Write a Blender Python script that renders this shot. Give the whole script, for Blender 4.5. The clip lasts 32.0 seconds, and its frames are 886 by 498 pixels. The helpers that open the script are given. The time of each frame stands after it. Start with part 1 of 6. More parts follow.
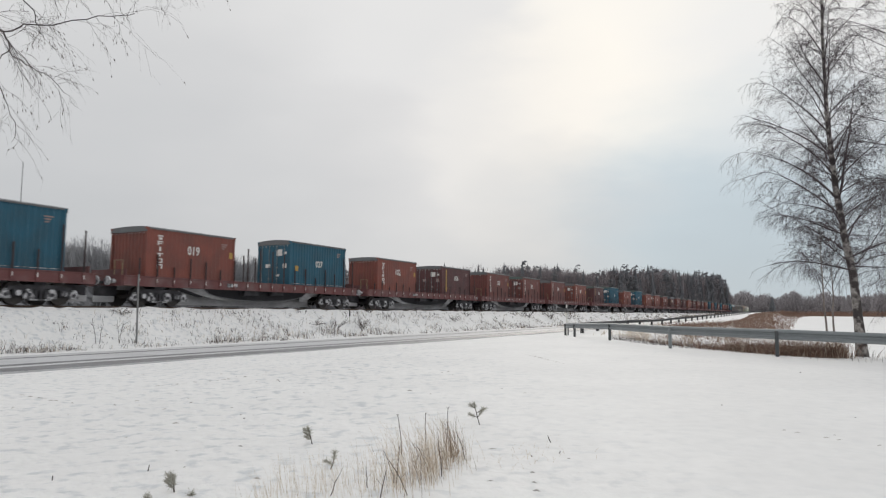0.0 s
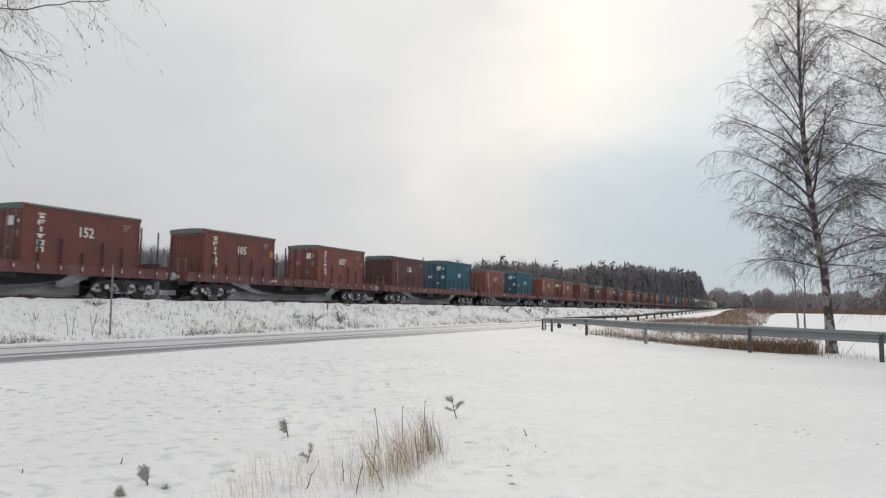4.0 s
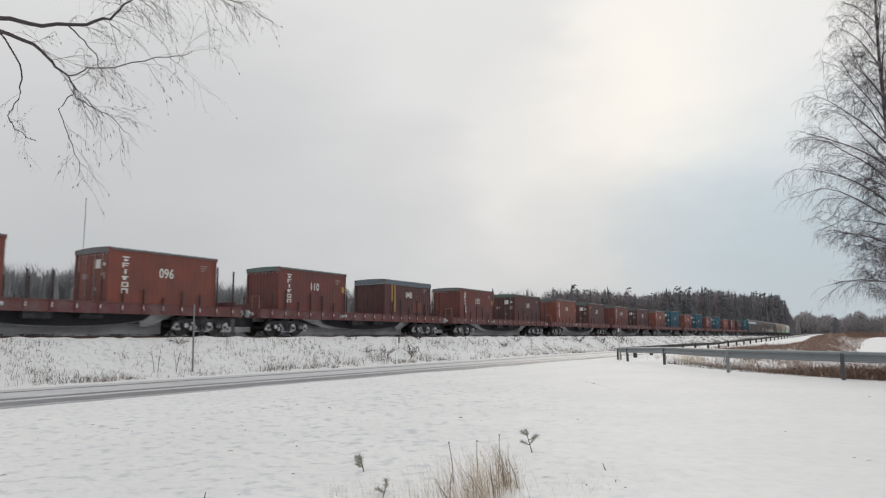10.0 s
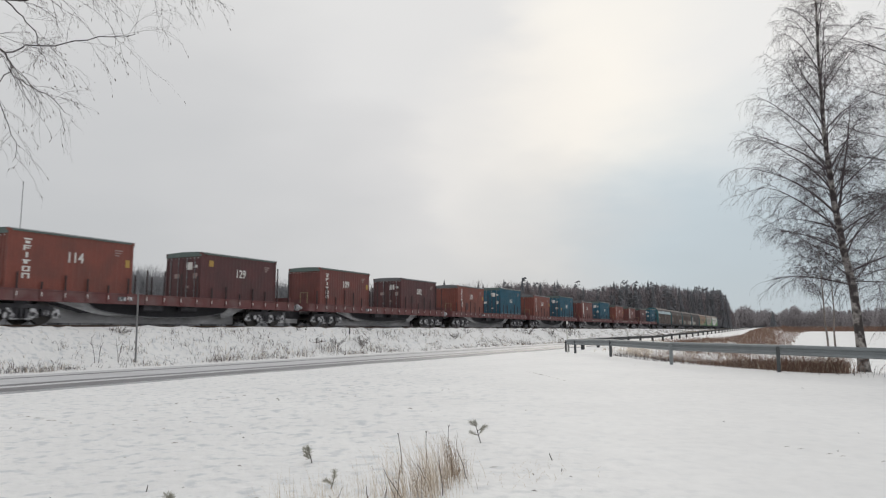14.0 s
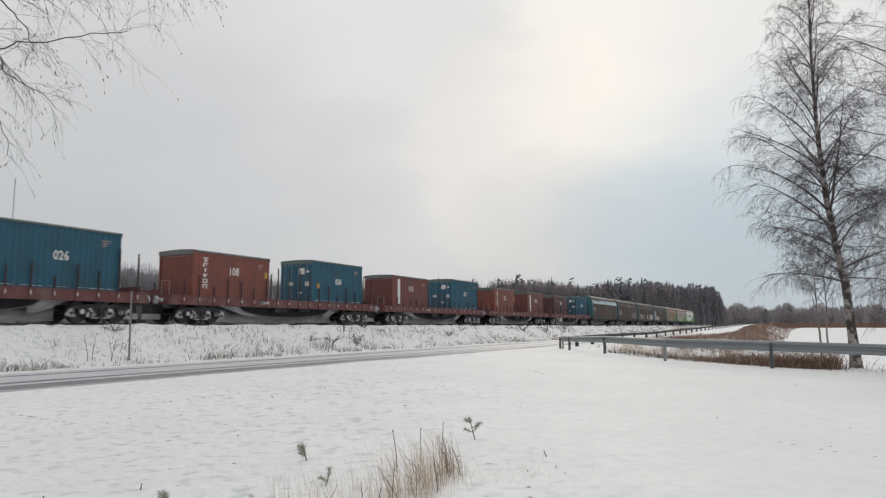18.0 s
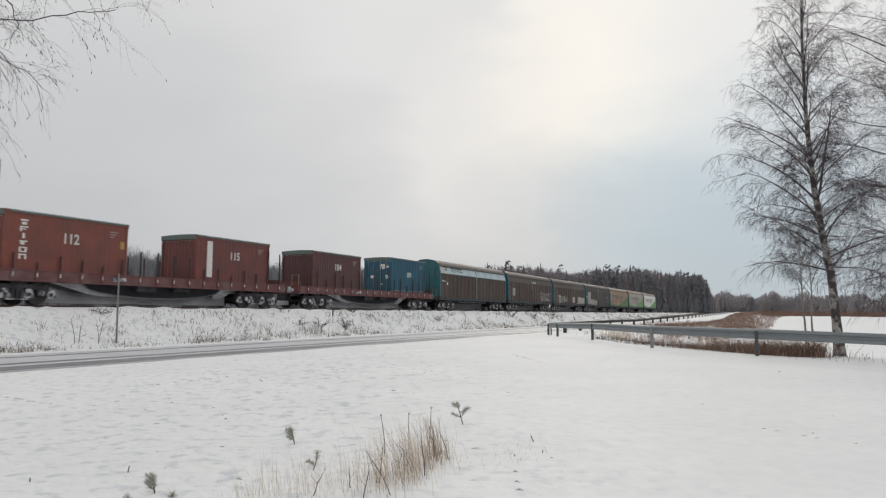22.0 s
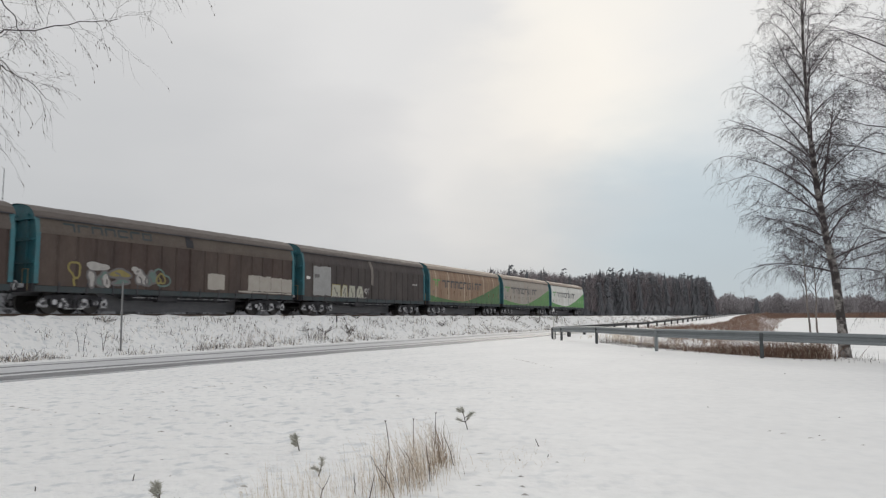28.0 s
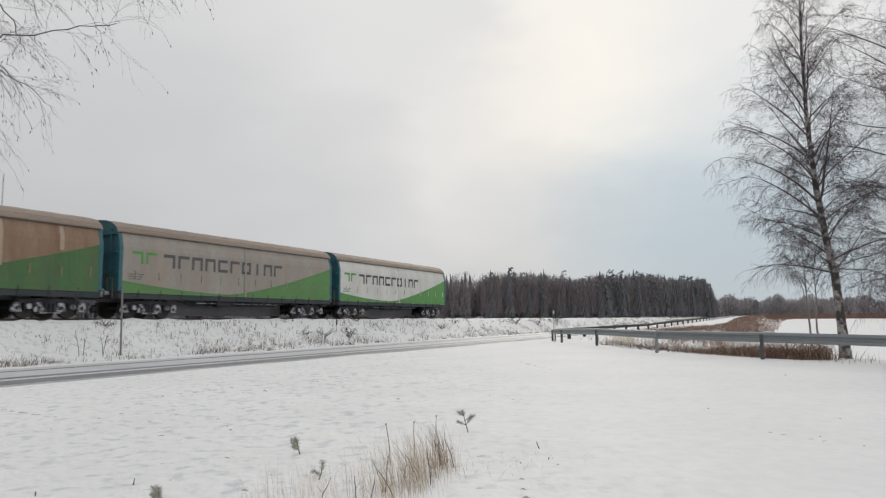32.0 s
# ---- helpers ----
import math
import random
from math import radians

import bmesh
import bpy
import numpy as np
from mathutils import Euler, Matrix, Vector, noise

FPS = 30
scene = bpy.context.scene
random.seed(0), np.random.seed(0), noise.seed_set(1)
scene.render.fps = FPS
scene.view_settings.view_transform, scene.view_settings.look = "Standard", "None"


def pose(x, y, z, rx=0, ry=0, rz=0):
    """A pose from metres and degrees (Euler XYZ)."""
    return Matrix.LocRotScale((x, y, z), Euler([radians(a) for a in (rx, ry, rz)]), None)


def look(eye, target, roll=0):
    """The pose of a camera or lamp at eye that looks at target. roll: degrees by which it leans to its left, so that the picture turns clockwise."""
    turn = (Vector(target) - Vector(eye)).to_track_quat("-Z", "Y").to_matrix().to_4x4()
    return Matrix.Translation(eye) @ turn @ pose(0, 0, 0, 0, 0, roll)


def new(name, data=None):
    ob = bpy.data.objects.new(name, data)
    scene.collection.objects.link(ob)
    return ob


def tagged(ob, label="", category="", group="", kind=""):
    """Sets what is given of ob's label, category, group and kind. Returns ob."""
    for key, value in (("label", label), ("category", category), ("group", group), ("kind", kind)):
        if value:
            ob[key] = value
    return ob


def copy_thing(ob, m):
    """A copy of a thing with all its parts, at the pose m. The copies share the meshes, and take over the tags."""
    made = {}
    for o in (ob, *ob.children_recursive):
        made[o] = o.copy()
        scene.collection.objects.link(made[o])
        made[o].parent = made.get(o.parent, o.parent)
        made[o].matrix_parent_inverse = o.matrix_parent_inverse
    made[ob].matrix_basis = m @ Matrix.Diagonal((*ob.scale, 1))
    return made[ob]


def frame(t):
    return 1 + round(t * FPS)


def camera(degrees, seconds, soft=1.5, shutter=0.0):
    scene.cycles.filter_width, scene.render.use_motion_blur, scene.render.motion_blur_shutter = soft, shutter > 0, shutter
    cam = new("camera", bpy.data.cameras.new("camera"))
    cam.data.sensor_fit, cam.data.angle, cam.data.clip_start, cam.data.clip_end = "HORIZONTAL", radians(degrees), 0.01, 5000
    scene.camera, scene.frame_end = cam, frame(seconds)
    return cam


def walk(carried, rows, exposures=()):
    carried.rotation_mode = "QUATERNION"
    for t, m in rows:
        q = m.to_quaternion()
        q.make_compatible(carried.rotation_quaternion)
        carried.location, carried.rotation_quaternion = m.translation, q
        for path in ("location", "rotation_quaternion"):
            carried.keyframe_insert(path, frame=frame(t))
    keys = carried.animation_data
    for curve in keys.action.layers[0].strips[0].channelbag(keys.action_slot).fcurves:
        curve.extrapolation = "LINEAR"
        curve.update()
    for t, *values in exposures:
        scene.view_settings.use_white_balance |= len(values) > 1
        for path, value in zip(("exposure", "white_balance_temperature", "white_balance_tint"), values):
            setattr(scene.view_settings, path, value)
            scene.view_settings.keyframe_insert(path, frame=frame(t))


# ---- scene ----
# ---- camera ----
cam = camera(66.3, 32.0, soft=1.25, shutter=0.2)
EYE_Z = 1.5
PATH = [
    (0.0, 5.363, -0.281, -0.026), (0.5, 5.457, -0.224, -0.191), (1.0, 5.395, -0.306, -1.817), (1.5, 5.282, -0.514, -1.764),
    (2.0, 5.149, -0.723, -1.775), (2.5, 4.884, -0.895, -1.817), (3.0, 4.93, -0.843, -1.791), (3.5, 4.86, -0.811, -1.857),
    (5.5, 4.976, -0.629, -1.761), (6.0, 4.97, -0.663, -1.869), (6.5, 5.026, -0.513, -1.816), (7.0, 4.911, -0.57, -1.848),
    (7.5, 5.063, -0.477, -1.757), (8.0, 4.81, -0.675, -1.905), (8.5, 4.699, -0.819, -2.026), (9.0, 4.907, -0.525, -1.889),
    (9.5, 5.711, -0.208, -0.958), (10.0, 7.527, 0.412, 4.096), (10.5, 7.267, 0.347, 3.214), (11.0, 6.902, 0.325, 0.543),
    (11.5, 6.672, 0.361, -0.482), (12.0, 6.656, 0.202, -0.549), (12.5, 6.739, 0.01, -0.424), (13.0, 6.54, -0.131, -0.161),
    (13.5, 6.688, -0.01, -0.139), (14.0, 6.795, 0.034, -0.017), (14.5, 7.145, 0.305, 0.09), (16.5, 6.665, 0.154, -0.32),
    (17.0, 6.469, 0.087, -0.419), (17.5, 6.375, -0.034, -0.577), (18.0, 6.563, 0.172, -0.481), (18.5, 6.253, -0.047, -0.699),
    (19.0, 6.139, -0.098, -0.815), (19.5, 5.906, -0.122, -0.979), (20.0, 5.856, -0.082, -0.944), (20.5, 5.625, -0.264, -1.105),
    (21.0, 5.73, -0.17, -1.2), (21.5, 5.632, -0.219, -1.255), (22.0, 5.345, -0.31, -1.406), (22.5, 5.349, -0.068, -1.385),
    (23.0, 5.188, -0.2, -1.491), (23.5, 5.195, -0.211, -1.488), (24.0, 5.12, -0.206, -1.551), (24.5, 5.164, -0.139, -1.435),
    (25.0, 5.185, -0.189, -1.424), (25.5, 5.423, 0.057, -1.25), (27.5, 5.65, 0.15, -1.113), (28.0, 5.765, 0.23, -1.103),
    (28.5, 5.745, 0.224, -1.116), (29.0, 5.723, 0.12, -1.183), (29.5, 5.885, 0.359, -1.042), (30.0, 5.949, 0.436, -1.053),
    (30.5, 5.87, 0.336, -1.135), (31.0, 5.772, 0.28, -1.174), (31.5, 5.892, 0.432, -1.126), (32.0, 5.988, 0.492, -1.1),
]
walk(cam, [(t, pose(0, 0, EYE_Z, 90 + pi_, ro, ya)) for t, pi_, ro, ya in PATH],
     exposures=[(0.0, 0.04), (1.5, 0.09), (9.0, 0.09), (10.0, 0.0), (32.0, -0.02)])

# ---- sky and sun ----
SUN_AZ, SUN_EL = 12.5, 21.0     # degrees: to the right of +y, above the horizon
world = bpy.data.worlds.new("overcast_sky")
scene.world = world
world.use_nodes = True


def link(nt, a, b):
    nt.links.new(a, b)


# azimuth, elevation, width in degrees, strength, colour
CLOUDS = [(6, 22, 34, 0.36, (0.80, 0.788, 0.78)), (24, 3, 18, 0.72, (0.49, 0.58, 0.635)), (23, 27, 18, 0.6, (0.98, 0.95, 0.89)), (14, 19.5, 11, 0.6, (0.98, 0.93, 0.845)), (7, 14.5, 11, 0.40, (0.90, 0.865, 0.81)), (-1, 10, 10, 0.16, (0.80, 0.77, 0.745)),
          (-6, 13, 8, 0.28, (0.56, 0.56, 0.57)), (23, 9, 13, 0.34, (0.53, 0.64, 0.71)), (11, 8, 9, 0.25, (0.56, 0.58, 0.60)), (27, -2, 15, 0.5, (0.43, 0.49, 0.535)), (-9, 10, 15, 0.25, (0.76, 0.755, 0.755)), (-26, 7, 26, 0.55, (0.545, 0.55, 0.56)), (30, 24, 16, 0.3, (0.70, 0.73, 0.77))]


def build_sky():
    nt = world.node_tree
    nt.nodes.clear()
    N = nt.nodes.new
    out, bg = N("ShaderNodeOutputWorld"), N("ShaderNodeBackground")
    sky = N("ShaderNodeTexSky")
    sky.sky_type, sky.sun_disc = "NISHITA", False
    sky.sun_elevation, sky.sun_rotation = radians(SUN_EL), radians(SUN_AZ)
    co = N("ShaderNodeTexCoord")
    sep = N("ShaderNodeSeparateXYZ")
    link(nt, co.outputs["Generated"], sep.inputs[0])
    # cloud deck: grey-blue low down, paler above
    ramp = N("ShaderNodeValToRGB")
    r = ramp.color_ramp
    r.elements[0].position, r.elements[0].color = 0.0, (0.47, 0.495, 0.52, 1)
    r.elements[1].position, r.elements[1].color = 1.0, (0.84, 0.855, 0.88, 1)
    for pos, col in ((0.10, (0.51, 0.53, 0.55, 1)), (0.20, (0.61, 0.622, 0.635, 1)), (0.34, (0.70, 0.702, 0.705, 1)), (0.50, (0.75, 0.75, 0.745, 1)), (0.66, (0.80, 0.81, 0.82, 1))):
        e = r.elements.new(pos)
        e.color = col
    # large soft clouds
    mp = N("ShaderNodeMapping")
    mp.inputs["Scale"].default_value = (1.0, 1.0, 2.6)
    link(nt, co.outputs["Generated"], mp.inputs[0])
    nz = N("ShaderNodeTexNoise")
    nz.inputs["Scale"].default_value, nz.inputs["Detail"].default_value, nz.inputs["Roughness"].default_value = 2.3, 5, 0.5
    link(nt, mp.outputs[0], nz.inputs["Vector"])
    off = N("ShaderNodeMath")
    off.operation = "MULTIPLY_ADD"
    link(nt, nz.outputs["Fac"], off.inputs[0])
    off.inputs[1].default_value, off.inputs[2].default_value = 0.34, -0.17
    add = N("ShaderNodeMath")
    add.operation = "ADD"
    link(nt, sep.outputs["Z"], add.inputs[0])
    link(nt, off.outputs[0], add.inputs[1])
    link(nt, add.outputs[0], ramp.inputs[0])
    # the veiled sun: warm brightening of the cloud along a torn streak, a grey cloud and a thinner, bluer part low in the north-east
    warp = N("ShaderNodeTexNoise")
    warp.inputs["Scale"].default_value, warp.inputs["Detail"].default_value = 4.5, 5
    link(nt, mp.outputs[0], warp.inputs["Vector"])
    shift = N("ShaderNodeVectorMath")
    shift.operation = "MULTIPLY_ADD"
    link(nt, warp.outputs["Color"], shift.inputs[0])
    shift.inputs[1].default_value, shift.inputs[2].default_value = (0.22, 0.22, 0.16), (-0.11, -0.11, -0.08)
    bentv = N("ShaderNodeVectorMath")
    bentv.operation = "ADD"
    link(nt, co.outputs["Generated"], bentv.inputs[0])
    link(nt, shift.outputs[0], bentv.inputs[1])
    norm = N("ShaderNodeVectorMath")
    norm.operation = "NORMALIZE"
    link(nt, bentv.outputs[0], norm.inputs[0])
    col = ramp.outputs[0]
    for az, el, wide, fac, tint in CLOUDS:
        dot = N("ShaderNodeVectorMath")
        dot.operation = "DOT_PRODUCT"
        ca, ce = radians(az), radians(el)
        dot.inputs[1].default_value = (math.sin(ca) * math.cos(ce), math.cos(ca) * math.cos(ce), math.sin(ce))
        link(nt, norm.outputs[0], dot.inputs[0])
        mr = N("ShaderNodeMapRange")
        mr.interpolation_type = "SMOOTHSTEP"
        mr.inputs["From Min"].default_value, mr.inputs["From Max"].default_value, mr.inputs["To Max"].default_value = math.cos(radians(wide)), 1.0, fac
        link(nt, dot.outputs["Value"], mr.inputs["Value"])
        mx = N("ShaderNodeMix")
        mx.data_type = "RGBA"
        link(nt, mr.outputs[0], mx.inputs["Factor"])
        link(nt, col, mx.inputs["A"])
        mx.inputs["B"].default_value = (*tint, 1)
        col = mx.outputs["Result"]
    # the clear sky behind shows through a little
    dim = N("ShaderNodeMix")
    dim.data_type = "RGBA"
    dim.blend_type = "ADD"
    dim.inputs["Factor"].default_value = 0.0015
    link(nt, col, dim.inputs["A"])
    link(nt, sky.outputs[0], dim.inputs["B"])
    link(nt, dim.outputs["Result"], bg.inputs["Color"])
    bg.inputs["Strength"].default_value = 1.0
    link(nt, bg.outputs[0], out.inputs[0])


build_sky()
sun = new("sun", bpy.data.lights.new("sun", "SUN"))
sun.data.energy, sun.data.angle, sun.data.color = 0.6, radians(25), (1.0, 0.93, 0.82)
a_, e_ = radians(SUN_AZ), radians(SUN_EL)
SUN_DIR = Vector((math.sin(a_) * math.cos(e_), math.cos(a_) * math.cos(e_), math.sin(e_)))
sun.matrix_world = look(SUN_DIR * 50, (0, 0, 0))
scene.view_settings.exposure = 0.0

# ---- materials ----


def material(name, base, rough=0.7, metal=0.0, vary=None, scale=3.0, amount=0.5, fine=40.0, fine_amount=0.25, bump=0.15,
             bump_scale=60.0, island=0.0, spec=0.5, stretch=(1, 1, 1), dirt=None, dirt_scale=0.7, dirt_amount=0.0, bump_depth=0.02, edge=0.2):
    """Base colour varied by a large and a fine noise towards `vary`, with stains of `dirt`, fine relief and uneven gloss."""
    m = bpy.data.materials.new(name)
    m.use_nodes = True
    nt = m.node_tree
    b = nt.nodes["Principled BSDF"]
    N = nt.nodes.new
    co = N("ShaderNodeTexCoord")
    mp = N("ShaderNodeMapping")
    mp.inputs["Scale"].default_value = stretch
    link(nt, co.outputs["Object"], mp.inputs[0])

    def noise_(sc, detail=4):
        n = N("ShaderNodeTexNoise")
        n.inputs["Scale"].default_value, n.inputs["Detail"].default_value = sc, detail
        link(nt, mp.outputs[0], n.inputs["Vector"])
        return n.outputs["Fac"]

    def ranged(sock, lo, hi, a, b_):
        r = N("ShaderNodeMapRange")
        for key, v in zip(("From Min", "From Max", "To Min", "To Max"), (lo, hi, a, b_)):
            r.inputs[key].default_value = v
        link(nt, sock, r.inputs["Value"])
        return r.outputs[0]

    def mixed(fac, a, b_):
        x = N("ShaderNodeMix")
        x.data_type = "RGBA"
        if isinstance(fac, float):
            x.inputs["Factor"].default_value = fac
        else:
            link(nt, fac, x.inputs["Factor"])
        for key, v in (("A", a), ("B", b_)):
            if isinstance(v, tuple):
                x.inputs[key].default_value = (*v, 1)
            else:
                link(nt, v, x.inputs[key])
        return x.outputs["Result"]

    vary = vary or tuple(c * 0.7 for c in base)
    col = mixed(ranged(noise_(scale), 0.5 - edge, 0.5 + edge, 0.0, amount), base, vary)
    col = mixed(ranged(noise_(fine, 3), 0.35, 0.65, 0.0, fine_amount), col, tuple(c * 0.6 for c in vary))
    if island:
        g = N("ShaderNodeNewGeometry")
        col = mixed(ranged(g.outputs["Random Per Island"], 0, 1, 0.0, island), col, tuple(min(1, c * 1.6) for c in base))
    if dirt:
        col = mixed(ranged(noise_(dirt_scale, 6), 0.45, 0.7, 0.0, dirt_amount), col, dirt)
    link(nt, col, b.inputs["Base Color"])
    link(nt, ranged(noise_(fine * 0.5), 0.3, 0.7, rough - 0.08, min(1.0, rough + 0.1)), b.inputs["Roughness"])
    b.inputs["Metallic"].default_value = metal
    b.inputs["Specular IOR Level"].default_value = spec
    if bump:
        bp = N("ShaderNodeBump")
        bp.inputs["Strength"].default_value, bp.inputs["Distance"].default_value = bump, bump_depth
        link(nt, noise_(bump_scale, 5), bp.inputs["Height"])
        link(nt, bp.outputs[0], b.inputs["Normal"])
    return m


SNOW = material("snow", (0.80, 0.796, 0.788), 0.75, vary=(0.705, 0.703, 0.70), scale=0.35, amount=0.6, fine=5, fine_amount=0.08, bump=0.9, bump_scale=6.5, spec=0.25, bump_depth=0.06)


def settle_snow():
    """Trodden, wind-pitted snow to the west of the yard; it lies smooth to the east."""
    nt = SNOW.node_tree
    N = nt.nodes.new
    co = next(n for n in nt.nodes if n.bl_idname == "ShaderNodeTexCoord")
    bp = next(n for n in nt.nodes if n.bl_idname == "ShaderNodeBump")
    sep, nz = N("ShaderNodeSeparateXYZ"), N("ShaderNodeTexNoise")
    link(nt, co.outputs["Object"], sep.inputs[0])
    link(nt, co.outputs["Object"], nz.inputs["Vector"])
    nz.inputs["Scale"].default_value = 0.3
    add = N("ShaderNodeMath")
    add.operation = "MULTIPLY_ADD"
    link(nt, nz.outputs["Fac"], add.inputs[0])
    add.inputs[1].default_value = 5.0
    link(nt, sep.outputs["X"], add.inputs[2])
    mr = N("ShaderNodeMapRange")
    for key, v in zip(("From Min", "From Max", "To Min", "To Max"), (1.0, 5.0, 1.0, 0.16)):
        mr.inputs[key].default_value = v
    link(nt, add.outputs[0], mr.inputs["Value"])
    link(nt, mr.outputs[0], bp.inputs["Strength"])
    # pits and crumbs, greyer than the crust: small shadows mixed into its colour
    pits = N("ShaderNodeTexNoise")
    pits.inputs["Scale"].default_value, pits.inputs["Detail"].default_value = 4.2, 6
    link(nt, co.outputs["Object"], pits.inputs["Vector"])
    pr = N("ShaderNodeMapRange")
    for key, v in zip(("From Min", "From Max", "To Min", "To Max"), (0.53, 0.66, 0.0, 0.68)):
        pr.inputs[key].default_value = v
    link(nt, pits.outputs["Fac"], pr.inputs["Value"])
    mul = N("ShaderNodeMath")
    mul.operation = "MULTIPLY"
    link(nt, pr.outputs[0], mul.inputs[0])
    link(nt, mr.outputs[0], mul.inputs[1])
    mx = N("ShaderNodeMix")
    mx.data_type = "RGBA"
    b = nt.nodes["Principled BSDF"]
    link(nt, mul.outputs[0], mx.inputs["Factor"])
    link(nt, b.inputs["Base Color"].links[0].from_socket, mx.inputs["A"])
    mx.inputs["B"].default_value = (0.51, 0.535, 0.56, 1)
    link(nt, mx.outputs["Result"], b.inputs["Base Color"])


settle_snow()
ROAD = material("packed_snow_road", (0.60, 0.605, 0.62), 0.6, vary=(0.42, 0.42, 0.43), scale=0.5, amount=0.7, fine=14, fine_amount=0.3, bump=0.3, bump_scale=20, stretch=(0.25, 1.6, 1))
RUT = material("wet_tyre_rut", (0.115, 0.115, 0.12), 0.5, vary=(0.25, 0.25, 0.26), scale=0.9, amount=0.8, fine=16, fine_amount=0.4, bump=0.3, stretch=(0.12, 2, 1))
BALLAST = material("track_ballast", (0.27, 0.265, 0.27), 0.9, vary=(0.19, 0.185, 0.187), scale=1.2, fine=18, fine_amount=0.6, bump=1.0, bump_scale=22, island=0.4)
RAIL = material("rail_steel", (0.13, 0.09, 0.07), 0.55, 0.6, bump=0.1)
SLEEPER = material("concrete_sleeper", (0.30, 0.29, 0.28), 0.85, fine_amount=0.4)
C_RED = material("container_red_paint", (0.172, 0.049, 0.039), 0.55, vary=(0.11, 0.035, 0.032), scale=1.1, amount=0.7, fine=22, bump=0.08, dirt=(0.075, 0.038, 0.034), dirt_scale=0.9, dirt_amount=0.5)
C_ORANGE = material("container_orange_red_paint", (0.225, 0.062, 0.042), 0.55, vary=(0.15, 0.046, 0.036), scale=1.1, amount=0.7, fine=22, bump=0.08, dirt=(0.095, 0.045, 0.037), dirt_scale=0.9, dirt_amount=0.45)
C_DARK = material("container_dark_maroon_paint", (0.105, 0.034, 0.034), 0.55, vary=(0.062, 0.025, 0.027), scale=1.1, amount=0.7, fine=22, bump=0.08, dirt=(0.055, 0.03, 0.03), dirt_scale=0.9, dirt_amount=0.5)
C_BLUE = material("container_blue_paint", (0.012, 0.098, 0.158), 0.5, vary=(0.011, 0.078, 0.120), scale=1.0, amount=0.8, fine=22, bump=0.08, dirt=(0.022, 0.062, 0.088), dirt_scale=0.9, dirt_amount=0.5)
TARP_GREY = material("grey_tarpaulin", (0.15, 0.155, 0.16), 0.7, vary=(0.10, 0.105, 0.11), scale=1.6, fine=14, bump=0.5, bump_scale=5)
TARP_GREEN = material("green_tarpaulin", (0.115, 0.155, 0.142), 0.7, vary=(0.08, 0.108, 0.102), scale=1.6, fine=14, bump=0.5, bump_scale=5)
TARP_BLUE = material("blue_grey_tarpaulin", (0.14, 0.165, 0.19), 0.7, vary=(0.10, 0.12, 0.14), scale=1.6, fine=14, bump=0.5, bump_scale=5)
WHITE = material("white_marking_paint", (0.74, 0.73, 0.70), 0.6, vary=(0.55, 0.52, 0.49), scale=4, bump=0.02)
YELLOW = material("yellow_marking_paint", (0.46, 0.29, 0.07), 0.6, vary=(0.30, 0.18, 0.06), scale=4, bump=0.02)
STEEL_GREY = material("bare_galvanised_steel", (0.24, 0.26, 0.27), 0.5, 0.3, vary=(0.18, 0.20, 0.205), fine=30, bump=0.06)
POST_GREY = material("weathered_steel_post", (0.085, 0.092, 0.096), 0.7, 0.2, fine=30)
W_RED = material("wagon_red_brown_paint", (0.165, 0.058, 0.056), 0.7, vary=(0.115, 0.047, 0.048), scale=1.5, amount=0.8, fine=25, dirt=(0.22, 0.18, 0.17), dirt_scale=1.4, dirt_amount=0.35)
W_DARK = material("dark_undergear", (0.035, 0.034, 0.040), 0.75, vary=(0.055, 0.052, 0.057), scale=3, fine=30, dirt=(0.20, 0.20, 0.21), dirt_scale=2.4, dirt_amount=0.25)
# grey of the snow dust whirled up under the wagons
SNOW_DUST = material("whirled_snow_grey", (0.66, 0.66, 0.675), 0.9, vary=(0.38, 0.38, 0.39), scale=2.2, amount=0.9, fine=9, fine_amount=0.2, stretch=(0.3, 1, 1))
# dimmer grey for the dust plates under vans and for belly flanges
FROST_DIM = material("dim_frosted_steel", (0.30, 0.30, 0.315), 0.9, vary=(0.19, 0.19, 0.20), scale=1.2, amount=0.8, fine=9, fine_amount=0.2, stretch=(0.3, 1, 1))
FROST_PALE = material("thick_frost_on_steel", (0.74, 0.74, 0.75), 0.9, vary=(0.30, 0.30, 0.31), scale=2.2, amount=1.0, fine=9, fine_amount=0.2, stretch=(0.3, 1, 1))
# belly plates carry the wagon's shadow in this black; the van hatch shares it
BELLY = material("near_black_steel", (0.022, 0.022, 0.027), 0.8, vary=(0.035, 0.034, 0.038), scale=2, amount=0.7, fine=18)
BARK_YOUNG = material("young_birch_bark", (0.36, 0.315, 0.285), 0.8, vary=(0.20, 0.17, 0.155), edge=0.1, scale=4, amount=0.8, fine=20, bump=0.3)
WHEEL = material("wheel_steel", (0.085, 0.078, 0.075), 0.6, 0.4, fine=20)
RIME = material("frosted_axle_parts", (0.66, 0.66, 0.68), 0.8, vary=(0.10, 0.10, 0.105), edge=0.08, scale=4.5, amount=1.0, fine=25, fine_amount=0.4)
STAKE = material("dark_red_stake_steel", (0.048, 0.029, 0.030), 0.7, vary=(0.034, 0.026, 0.027), scale=2)
B_BROWN = material("dirty_brown_wagon_paint", (0.066, 0.040, 0.032), 0.7, vary=(0.044, 0.029, 0.025), scale=0.8, amount=0.9, fine=16, dirt=(0.105, 0.078, 0.062), dirt_scale=0.6, dirt_amount=0.5, stretch=(1, 1, 0.35))
